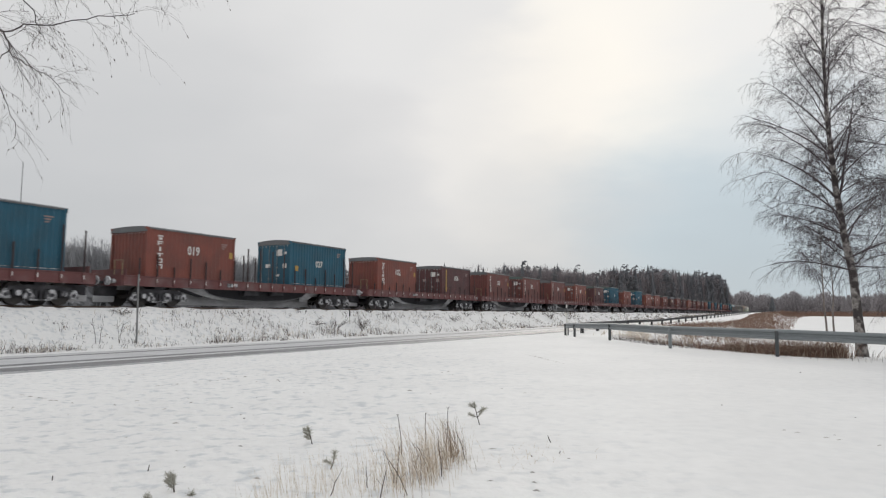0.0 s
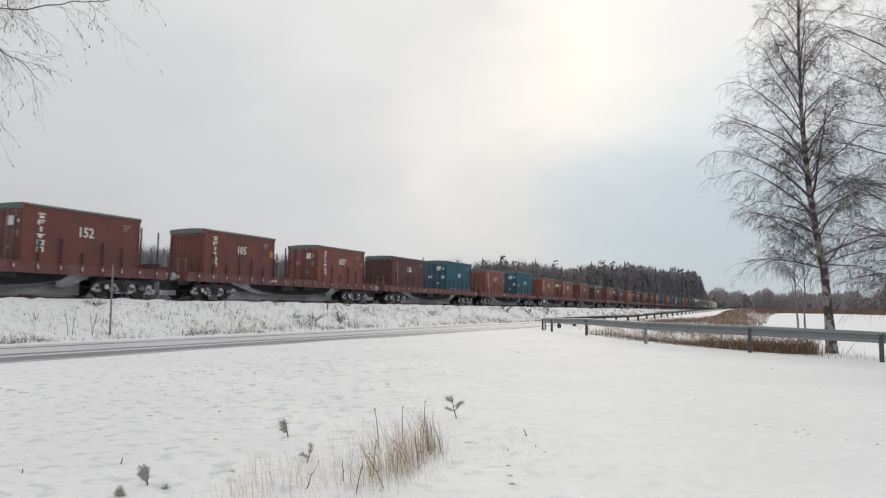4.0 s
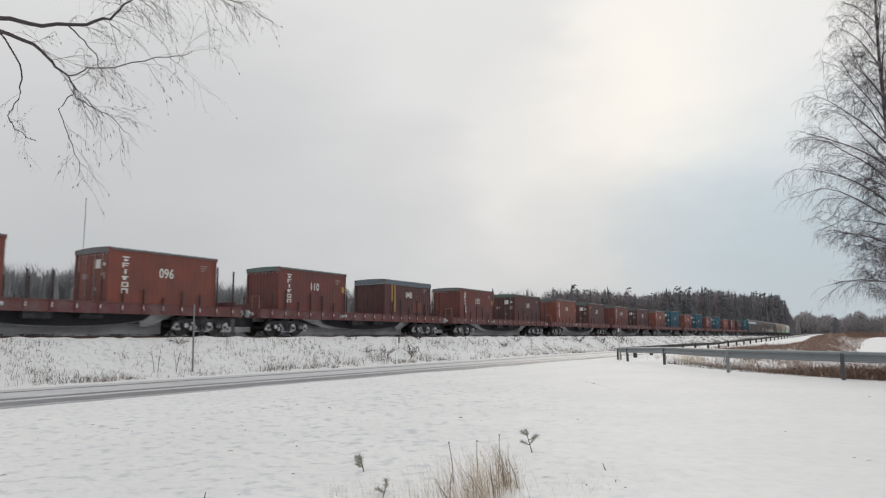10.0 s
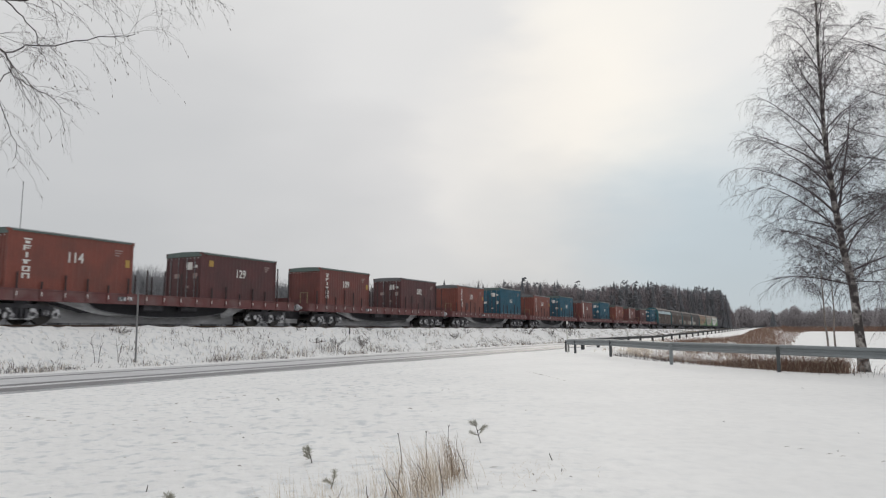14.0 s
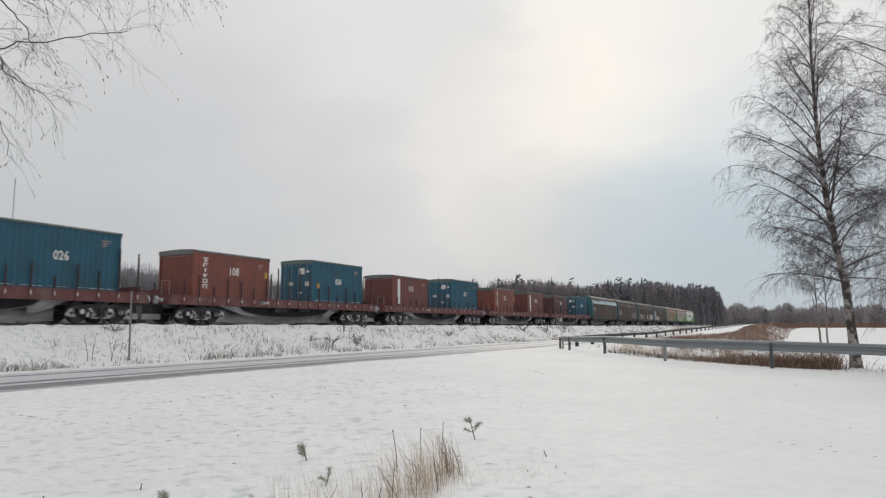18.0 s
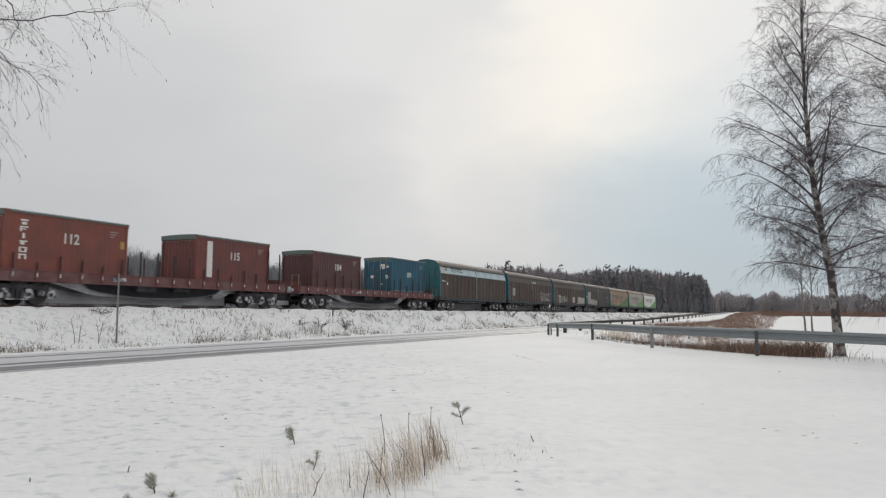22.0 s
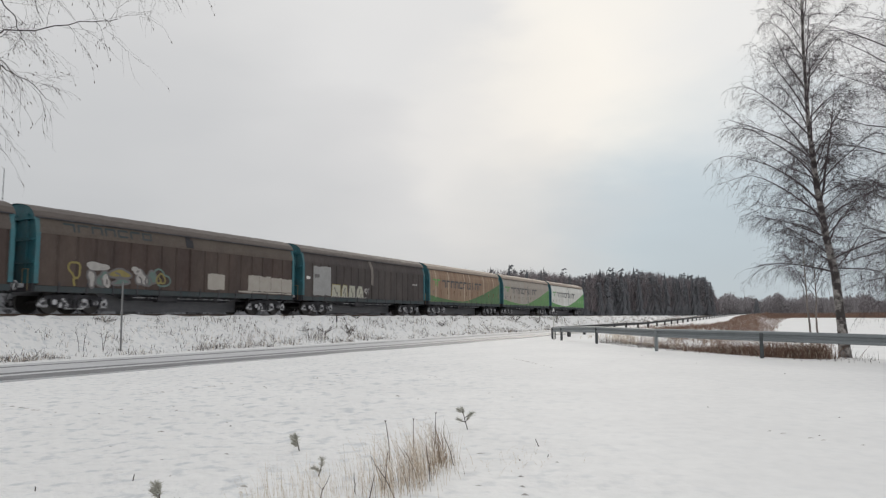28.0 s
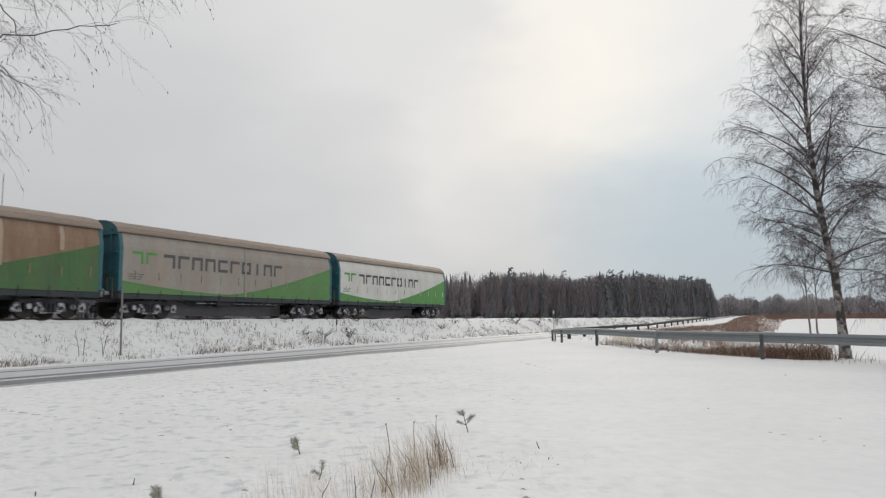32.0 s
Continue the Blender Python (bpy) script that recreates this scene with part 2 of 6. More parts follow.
B_DARKEST = material("sooty_dark_brown_wagon_paint", (0.058, 0.044, 0.041), 0.7, vary=(0.040, 0.032, 0.031), scale=0.8, amount=0.9, fine=16, dirt=(0.09, 0.075, 0.068), dirt_scale=0.6, dirt_amount=0.5, stretch=(1, 1, 0.35))
B_OLIVE = material("dusty_olive_brown_paint", (0.112, 0.088, 0.070), 0.7, vary=(0.078, 0.060, 0.050), scale=0.8, amount=0.9, fine=16, stretch=(1, 1, 0.5))
B_ROOF = material("brown_stained_roof", (0.30, 0.235, 0.18), 0.6, vary=(0.20, 0.155, 0.125), scale=0.7, amount=0.8, fine=12, stretch=(0.4, 1, 1))
B_ROOF_DARK = material("dark_brown_stained_roof", (0.096, 0.075, 0.064), 0.6, vary=(0.074, 0.059, 0.053), scale=0.7, amount=0.8, fine=12, stretch=(0.4, 1, 1))
B_TEAL = material("teal_wagon_paint", (0.036, 0.168, 0.20), 0.6, vary=(0.034, 0.11, 0.132), scale=1.6, amount=0.8, fine=20, dirt=(0.08, 0.10, 0.10), dirt_scale=1.2, dirt_amount=0.5)
B_PALE = material("pale_blue_white_band_paint", (0.50, 0.60, 0.63), 0.6, vary=(0.36, 0.47, 0.51), scale=0.8, amount=0.7, fine=14, dirt=(0.28, 0.30, 0.29), dirt_scale=0.8, dirt_amount=0.5)
T_TAN = material("tan_dirty_tarpaulin_wall", (0.335, 0.24, 0.16), 0.65, vary=(0.235, 0.15, 0.098), scale=0.9, amount=0.9, fine=10, fine_amount=0.25, dirt=(0.20, 0.10, 0.058), dirt_scale=1.3, dirt_amount=0.65, stretch=(1.6, 1, 0.28))
T_GREY = material("warm_grey_wagon_wall", (0.375, 0.345, 0.305), 0.6, vary=(0.30, 0.265, 0.23), scale=0.9, amount=0.8, fine=10, dirt=(0.36, 0.28, 0.22), dirt_scale=1.0, dirt_amount=0.4, stretch=(1.4, 1, 0.3))
T_WHITE = material("white_wagon_wall", (0.74, 0.74, 0.70), 0.55, vary=(0.62, 0.61, 0.57), scale=0.9, amount=0.8, fine=10, dirt=(0.48, 0.44, 0.38), dirt_scale=1.0, dirt_amount=0.35, stretch=(1.4, 1, 0.3))
T_GREEN = material("bright_green_wagon_paint", (0.115, 0.34, 0.08), 0.55, vary=(0.09, 0.26, 0.065), scale=0.9, amount=0.8, fine=10, dirt=(0.10, 0.17, 0.06), dirt_scale=1.0, dirt_amount=0.4)
T_GREEN_MID = material("weathered_green_wagon_paint", (0.125, 0.29, 0.09), 0.6, vary=(0.10, 0.22, 0.075), scale=0.9, amount=0.8, fine=10, dirt=(0.12, 0.17, 0.08), dirt_scale=1.0, dirt_amount=0.4)
T_GREEN_DULL = material("dirty_green_wagon_paint", (0.080, 0.205, 0.066), 0.6, vary=(0.058, 0.13, 0.05), scale=0.9, amount=0.9, fine=10, dirt=(0.10, 0.12, 0.06), dirt_scale=1.0, dirt_amount=0.6, stretch=(1.6, 1, 0.4))
INK = material("dark_grey_lettering_paint", (0.06, 0.06, 0.07), 0.6, vary=(0.09, 0.085, 0.085), scale=3, bump=0.02)
LOGO_GREEN = material("green_logo_paint", (0.12, 0.36, 0.09), 0.6, bump=0.02)
BARK_WHITE = material("birch_bark", (0.46, 0.43, 0.405), 0.8, vary=(0.070, 0.060, 0.058), edge=0.06, scale=4.2, amount=1.0, fine=18, fine_amount=0.5, bump=0.6, bump_scale=18, stretch=(1, 1, 1.0))
TWIG = material("dark_birch_twig", (0.078, 0.063, 0.070), 0.8, vary=(0.095, 0.075, 0.078), scale=2, bump=0)
TWIG_NEAR = material("near_birch_twig", (0.050, 0.041, 0.043), 0.75, vary=(0.08, 0.062, 0.06), scale=3, bump=0)
BUD = material("catkin_brown", (0.10, 0.075, 0.06), 0.8, bump=0)
RED_BRUSH = material("red_brown_willow_brush", (0.225, 0.135, 0.098), 0.85, vary=(0.150, 0.098, 0.078), scale=0.8, amount=0.8, bump=0, island=0.25)
STRAW = material("dry_straw_grass", (0.60, 0.52, 0.42), 0.85, vary=(0.44, 0.36, 0.275), scale=2, amount=0.9, bump=0, island=0.4)
DULL = material("litter_and_track_grey", (0.44, 0.42, 0.40), 0.9, vary=(0.28, 0.265, 0.25), scale=6, bump=0, island=0.5)
BROWN_GRASS = material("dark_dry_grass", (0.24, 0.175, 0.125), 0.85, vary=(0.16, 0.115, 0.085), scale=2, amount=0.9, bump=0, island=0.4)
WEED = material("dark_dead_weed", (0.072, 0.054, 0.047), 0.85, vary=(0.045, 0.035, 0.032), scale=2, bump=0, island=0.4)
NEEDLE = material("pine_seedling_needles", (0.40, 0.39, 0.325), 0.8, vary=(0.52, 0.51, 0.475), scale=6, bump=0)
# spruce and bare wood lifted in colour to stand for distance haze
SPRUCE = material("haze_lifted_spruce", (0.140, 0.146, 0.158), 0.9, vary=(0.16, 0.165, 0.176), scale=0.15, amount=0.8, bump=0, island=0.12)
WOOD_GREY = material("haze_lifted_bare_wood", (0.265, 0.230, 0.237), 0.9, vary=(0.23, 0.20, 0.208), scale=0.05, amount=0.8, bump=0, island=0.12)
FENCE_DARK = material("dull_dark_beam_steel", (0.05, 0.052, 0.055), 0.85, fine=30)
# haze over the left and far woods painted in as paler grey
HAZE_WOOD = material("haze_painted_wood", (0.245, 0.247, 0.260), 0.95, vary=(0.22, 0.222, 0.233), scale=0.06, amount=0.8, bump=0, island=0.1)
FAR_WOOD = material("haze_painted_far_wood", (0.315, 0.29, 0.298), 0.95, vary=(0.275, 0.257, 0.265), scale=0.05, amount=0.8, bump=0, island=0.1)
POLE_WOOD = material("grey_pole", (0.22, 0.22, 0.22), 0.7)

# ---- plan: s runs along the track, p across it from the camera towards the train ----
TH = 62.417
U = Vector((math.cos(radians(TH)), math.sin(radians(TH)), 0))
NV = Vector((-math.sin(radians(TH)), math.cos(radians(TH)), 0))
P_TRACK = 30.52
Z_RAIL = 1.73      # top of the rails
Z_BODY = 1.95      # from which the wagon bodies are measured
BOGIE = 1.1        # size of the bogies


def at(s, p, z=0.0):
    return U * s + NV * p + Vector((0, 0, z))


def sm(x, a, b):
    t = min(1.0, max(0.0, (x - a) / (b - a)))
    return t * t * (3 - 2 * t)


RAIL_LINE = [(22.0, -30.0), (22.0, -8.0), (22.2, -2.5), (22.6, 0.8), (25.6, 4.2), (31.5, 7.9), (40.0, 12.0), (55.0, 14.6), (80.0, 15.9), (4000.0, 16.2)]


def rail_p(s):
    """Across-track place of the near safety fence at s."""
    if s <= 22.0:
        return -60.0
    for (s0, p0), (s1, p1) in zip(RAIL_LINE, RAIL_LINE[1:]):
        if s0 <= s <= s1 and s1 > s0:
            return p0 + (p1 - p0) * (s - s0) / (s1 - s0)
    return 16.2


def rise(s):
    """The road climbs gently from a bend on."""
    return 0.0098 * (min(s, 320.0) - 95.0) + (0.0045 * (min(s, 1100.0) - 320.0) if s > 320 else 0.0) if s > 95 else 0.0


def shoulder(s):
    """Across-track place where the road's snowy shoulder turns into the ditch slope."""
    return rail_p(s) - 1.1 - 6.2 * sm(s, 45, 110) + 4.2 * sm(s, 110, 260) - 0.026 * (min(max(s, 300.0), 1000.0) - 300.0)


def ground_z(s, p):
    # yard where the camera stands, rising slightly towards the fence
    z = 0.16 * sm(s, 6, 20) * (1 - sm(p, 9, 15)) * sm(p, -14, 2) + 0.10 * (1 - sm(p, 9, 15)) * sm(s, 6, 20)
    z += 0.05 * noise.noise(Vector((s * 0.22, p * 0.22, 3))) * (1 - sm(p, 16, 18)) * sm(s, 1, 6)
    z += 0.016 * noise.noise(Vector((s * 1.1, p * 1.1, 7))) * (1 - sm(abs(p - 19.7), 6, 3.4))
    if p < 16.5 and s < 30:
        m = sm(noise.noise(Vector((s * 0.16, p * 0.16, 21))) + 0.02 * p, -0.1, 0.35) * (1 - 0.85 * sm(U.x * s + NV.x * p, -1.5, 2.5))
        z += m * 0.045 * max(0.0, noise.noise(Vector((s * 2.1, p * 3.0, 11)))) + m * 0.028 * noise.noise(Vector((s * 4.7, p * 5.5, 5)))
    z += rise(s) * (1 - sm(p, 23.5, 28))
    # ditch and the low field past the fence
    d = shoulder(s) - p
    if s > 21.0:
        k = sm(d, 0.2, 8.0) * sm(s, 23.5, 33.0)
        z = z * (1 - k) + (-1.55 + 2.3 * sm(math.hypot(s, p), 85, 330)) * k
    # railway bank
    wob = 0.35 * noise.noise(Vector((s * 0.16, 4.4, 0))) + 0.12 * noise.noise(Vector((s * 0.8, 1.1, 0)))
    z += 1.66 * sm(p + wob, 24.0, 28.1) * (1 - 0.45 * sm(p, 34, 39))
    z -= 0.24 * sm(p, 28.15, 28.7) * (1 - sm(p, 33.0, 33.6))
    if 24.2 < p < 28.3:
        z += 0.10 * noise.noise(Vector((s * 0.9, p * 0.9, 0))) + 0.05 * noise.noise(Vector((s * 2.6, p * 2.6, 0)))
    return z


def gp(x, y):
    """Ground height at world x, y."""
    v = Vector((x, y, 0))
    return ground_z(v.dot(U), v.dot(NV))


# ---- mesh helpers ----


def mesh_of(name, verts, faces, mat, smooth=False):
    me = bpy.data.meshes.new(name)
    me.from_pydata(verts, [], faces)
    me.materials.append(mat)
    if smooth:
        me.shade_smooth()
    return me


def part(name, data, mat, parent, label=""):
    """One mesh object from a bmesh or a (verts, faces) pair, under a thing or a part."""
    if isinstance(data, tuple):
        me = mesh_of(name, data[0], data[1], mat)
    elif isinstance(data, bpy.types.Mesh):
        me = data
    else:
        me = bpy.data.meshes.new(name)
        data.to_mesh(me)
        data.free()
        me.materials.append(mat)
    ob = new(name, me)
    if parent:
        ob.parent = parent
    if label:
        ob["label"] = label
    return ob


def thing(name, label, category, group="", kind="", m=None):
    ob = new(name)
    ob.empty_display_size = 0.2
    if m is not None:
        ob.matrix_world = m
    return tagged(ob, label, category, group, kind)


class Geo:
    """Collects boxes, tubes, plates and discs into one mesh."""

    def __init__(self):
        self.v, self.f = [], []

    def add(self, v, f):
        o = len(self.v)
        self.v += [tuple(x) for x in v]
        self.f += [tuple(i + o for i in q) for q in f]
        return self

    def box(self, x0, x1, y0, y1, z0, z1, ch=0.0):
        """A block with chamfered edges along its length."""
        if ch <= 0:
            v = [(x, y, z) for x in (x0, x1) for y in (y0, y1) for z in (z0, z1)]
            return self.add(v, [(0, 1, 3, 2), (4, 6, 7, 5), (0, 4, 5, 1), (2, 3, 7, 6), (0, 2, 6, 4), (1, 5, 7, 3)])
        ring = [(y0 + ch, z0), (y1 - ch, z0), (y1, z0 + ch), (y1, z1 - ch), (y1 - ch, z1), (y0 + ch, z1), (y0, z1 - ch), (y0, z0 + ch)]
        return self.prism([(x0, *q) for q in ring], [(x1, *q) for q in ring])

    def prism(self, a, b):
        n = len(a)
        f = [(i, (i + 1) % n, n + (i + 1) % n, n + i) for i in range(n)] + [tuple(range(n))[::-1], tuple(range(n, 2 * n))]
        return self.add(list(a) + list(b), f)

    def tube(self, pts, rad, sides=6, cap=True):
        pts = [Vector(p) for p in pts]
        if not isinstance(rad, (list, tuple)):
            rad = [rad] * len(pts)
        v, f = [], []
        for i, p in enumerate(pts):
            d = (pts[min(i + 1, len(pts) - 1)] - pts[max(i - 1, 0)]).normalized()
            s = d.cross(Vector((0.31, 0.17, 0.94)) if abs(d.z) < 0.9 else Vector((1, 0.1, 0))).normalized()
            t = d.cross(s)
            for k in range(sides):
                a = 2 * math.pi * k / sides
                v.append(p + (s * math.cos(a) + t * math.sin(a)) * rad[i])
        for i in range(len(pts) - 1):
            for k in range(sides):
                k2 = (k + 1) % sides
                f.append((i * sides + k, i * sides + k2, (i + 1) * sides + k2, (i + 1) * sides + k))
        if cap:
            f += [tuple(range(sides))[::-1], tuple(range((len(pts) - 1) * sides, len(pts) * sides))]
        return self.add(v, f)

    def disc_y(self, x, y0, y1, z, r, n=16):
        a = [(x + r * math.cos(2 * math.pi * k / n), y0, z + r * math.sin(2 * math.pi * k / n)) for k in range(n)]
        return self.prism(a, [(q[0], y1, q[2]) for q in a])

    @property
    def data(self):
        return self.v, self.f


# ---- ground: one sheet to the horizon ----


def spread(lo, hi, step, far, grow=1.16):
    out = list(np.arange(lo, hi + 1e-6, step))
    d, x = step, hi
    while x < far:
        d *= grow
        x += d
        out.append(x)
    d, x, back = step, lo, []
    while x > -far:
        d *= grow
        x -= d
        back.append(x)
    return back[::-1] + out


def build_ground():
    ss = [x for x in spread(-6, 110, 0.7, 4200) if not 2.5 < x < 19] + list(np.arange(2.6, 18.95, 0.17))
    ps = [x for x in spread(-26, 40, 0.45, 4200) if not -5 < x < 15.5] + list(np.arange(-4.9, 15.45, 0.2))
    ss.sort()
    ps.sort()
    v = [tuple(at(s, p, ground_z(s, p))) for s in ss for p in ps]
    n = len(ps)
    f = [(i * n + j, (i + 1) * n + j, (i + 1) * n + j + 1, i * n + j + 1) for i in range(len(ss) - 1) for j in range(n - 1)]
    ob = new("ground", mesh_of("ground", v, f, SNOW, True))
    tagged(ob, "snow covered ground with a ditch and railway bank", "ground", kind="structure")


build_ground()


def strip(name, p0, p1, z, mat, s0=-60, s1=1100, lift=0.0, n=160, wob=0.0, seed=0):
    ss = [s0 + (s1 - s0) * (i / n) ** 2 for i in range(n + 1)]
    v, f = [], []
    for s in ss:
        w0 = wob * noise.noise(Vector((s * 0.35, seed, 0))) + wob * 0.6 * noise.noise(Vector((s * 1.3, seed, 5)))
        w1 = wob * noise.noise(Vector((s * 0.31, seed, 9))) + wob * 0.6 * noise.noise(Vector((s * 1.2, seed, 2)))
        h = z + rise(s)
        v += [tuple(at(s, p0 + w0, h)), tuple(at(s, p1 + w1, h)), tuple(at(s, p0 + w0, h - 0.25)), tuple(at(s, p1 + w1, h - 0.25))]
    for i in range(n):
        a, b = 4 * i, 4 * i + 4
        f += [(a, b, b + 1, a + 1), (a, a + 2, b + 2, b), (a + 1, b + 1, b + 3, a + 3)]
    return new(name, mesh_of(name, v, f, mat))


road = tagged(strip("road", 16.75, 22.6, 0.035, ROAD), "country road under packed snow", "road", kind="structure")
for i, (p0, p1) in enumerate(((16.85, 18.0), (18.6, 19.05), (21.25, 21.5))):
    rut = strip("wheel_track", p0, p1, 0.04 + 0.002 * i, RUT, wob=0.14, seed=i)
    rut.parent = road


def build_track():
    ss = [-80 + 1.2 * i for i in range(180)] + [136 + 8 * i for i in range(100)]
    prof = [(28.0, 1.44), (28.55, 1.575), (29.2, 1.64), (30.5, 1.62), (31.9, 1.64), (32.5, 1.575), (33.4, 1.30)]
    v = [tuple(at(s, p + 0.1 * noise.noise(Vector((s, p, 0))), z + 0.035 * noise.noise(Vector((s * 1.9, p * 3, 1))))) for s in ss for p, z in prof]
    n = len(prof)
    f = [(i * n + j, (i + 1) * n + j, (i + 1) * n + j + 1, i * n + j + 1) for i in range(len(ss) - 1) for j in range(n - 1)]
    ob = new("track_bed", mesh_of("track_bed", v, f, BALLAST))
    tagged(ob, "dark grey crushed stone railway ballast bed", "track bed", kind="structure")
    tr = thing("railway_track", "steel rails on concrete sleepers", "track", kind="structure")
    for p in (29.76, 31.28):
        g = Geo()
        g.prism([at(-80, p + a, z) for a, z in ((-.07, 1.58), (.07, 1.58), (.03, 1.61), (.036, 1.73), (-.036, 1.73), (-.03, 1.61))],
                [at(900, p + a, z) for a, z in ((-.07, 1.58), (.07, 1.58), (.03, 1.61), (.036, 1.73), (-.036, 1.73), (-.03, 1.61))])
        part("rail", g.data, RAIL, tr)
    g = Geo()
    g.box(-0.12, 0.12, -1.3, 1.3, -0.1, 0.0, 0.02)
    me = mesh_of("sleeper", *g.data, SLEEPER)
    for i in range(150):
        o = part("sleeper", me, None, tr)
        o.matrix_world = Matrix.Translation(at(8 + 0.62 * i, P_TRACK, 1.645)) @ pose(0, 0, 0, 0, 0, TH)


build_track()

# ---- the train ----


def travel(t):
    """Metres that the train has run to the left since the start; it slows a little."""
    return 14.6034 * t - 0.015063 * t ** 2 - 0.00173693 * t ** 3 + 3.48960e-5 * t ** 4


def text_mesh(body, size, mat, depth=0.003):
    cu = bpy.data.curves.new("lettering", "FONT")
    cu.body, cu.size, cu.extrude, cu.resolution_u = body, size, depth, 2
    cu.offset = 0.012
    cu.align_x, cu.align_y = "CENTER", "CENTER"
    ob = bpy.data.objects.new("lettering", cu)
    scene.collection.objects.link(ob)
    dg = bpy.context.evaluated_depsgraph_get()
    me = bpy.data.meshes.new_from_object(ob.evaluated_get(dg))
    bpy.data.objects.remove(ob)
    me.materials.clear()
    me.materials.append(mat)
    return me


def corrugated(x0, x1, z0, z1, y, depth, pitch, out=-1, axis="x"):
    """A trapezoid-ribbed steel sheet between x0 and x1, facing out along y."""
    n = max(2, round((x1 - x0) / pitch))
    w = (x1 - x0) / n
    xs = []
    for i in range(n):
        a = x0 + i * w
        xs += [(a, 0), (a + 0.26 * w, 0), (a + 0.38 * w, 1), (a + 0.86 * w, 1), (a + 0.98 * w, 0)]
    xs.append((x1, 0))
    v, f = [], []
    for x, k in xs:
        yy = y - out * depth * k
        for z in (z0, z1):
            v.append((x, yy, z) if axis == "x" else (yy, x, z))
    for i in range(len(xs) - 1):
        f.append((2 * i, 2 * i + 2, 2 * i + 3, 2 * i + 1))
    return v, f


CW = 1.395     # half width of the wide containers, over the cover


def tarp_geo(h, seed, hump, hang=0.10, end=0.24):
    """A tarpaulin over roof bows, sagging between them, with a hanging edge all round."""
    rnd = random.Random(seed)
    nx, ny = 19, 6
    v, f = [], []
    for i in range(nx):
        x = -3.05 + 6.1 * i / (nx - 1)
        sag = 0.02 * math.cos(2 * math.pi * i / 3.0) + rnd.uniform(-0.01, 0.01)
        row = [(-CW - 0.004, h - hang - rnd.uniform(0, 0.02)), (-CW, h + 0.015)]
        for j in range(1, ny):
            y = -CW + 2 * CW * j / ny
            row.append((y, h + 0.015 + (hump + sag) * math.sin(math.pi * j / ny)))
        row += [(CW, h + 0.015), (CW + 0.004, h - hang)]
        v += [(x, y, z) for y, z in row]
    n = ny + 3
    for i in range(nx - 1):
        for j in range(n - 1):
            f.append((i * n + j, (i + 1) * n + j, (i + 1) * n + j + 1, i * n + j + 1))
    for i, sx in ((0, -1), (nx - 1, 1)):
        o = len(v)
        for j in range(n):
            x, y, z = v[i * n + j]
            v.append((x + 0.012 * sx, y, h - (end if sx < 0 else 0.2) - rnd.uniform(0, 0.02) + (0.10 if j in (0, n - 1) else 0)))
        for j in range(n - 1):
            f.append((i * n + j, i * n + j + 1, o + j + 1, o + j) if sx < 0 else (i * n + j + 1, i * n + j, o + j, o + j + 1))
    return v, f


PAINTS = {"red": (C_RED, "red"), "orange": (C_ORANGE, "orange-red"), "dark": (C_DARK, "dark maroon"), "blue": (C_BLUE, "blue")}
TARPS = {"grey": TARP_GREY, "green": TARP_GREEN, "slate": TARP_BLUE}
_templates = {}
_text = {}


def lettering(body, size, mat):
    key = (body, size, mat.name)
    if key not in _text:
        _text[key] = text_mesh(body, size, mat)
    return _text[key]


EYELET = mesh_of("eyelet", *Geo().box(-0.008, 0.008, -0.02, 0.02, -0.02, 0.02).data, WHITE)


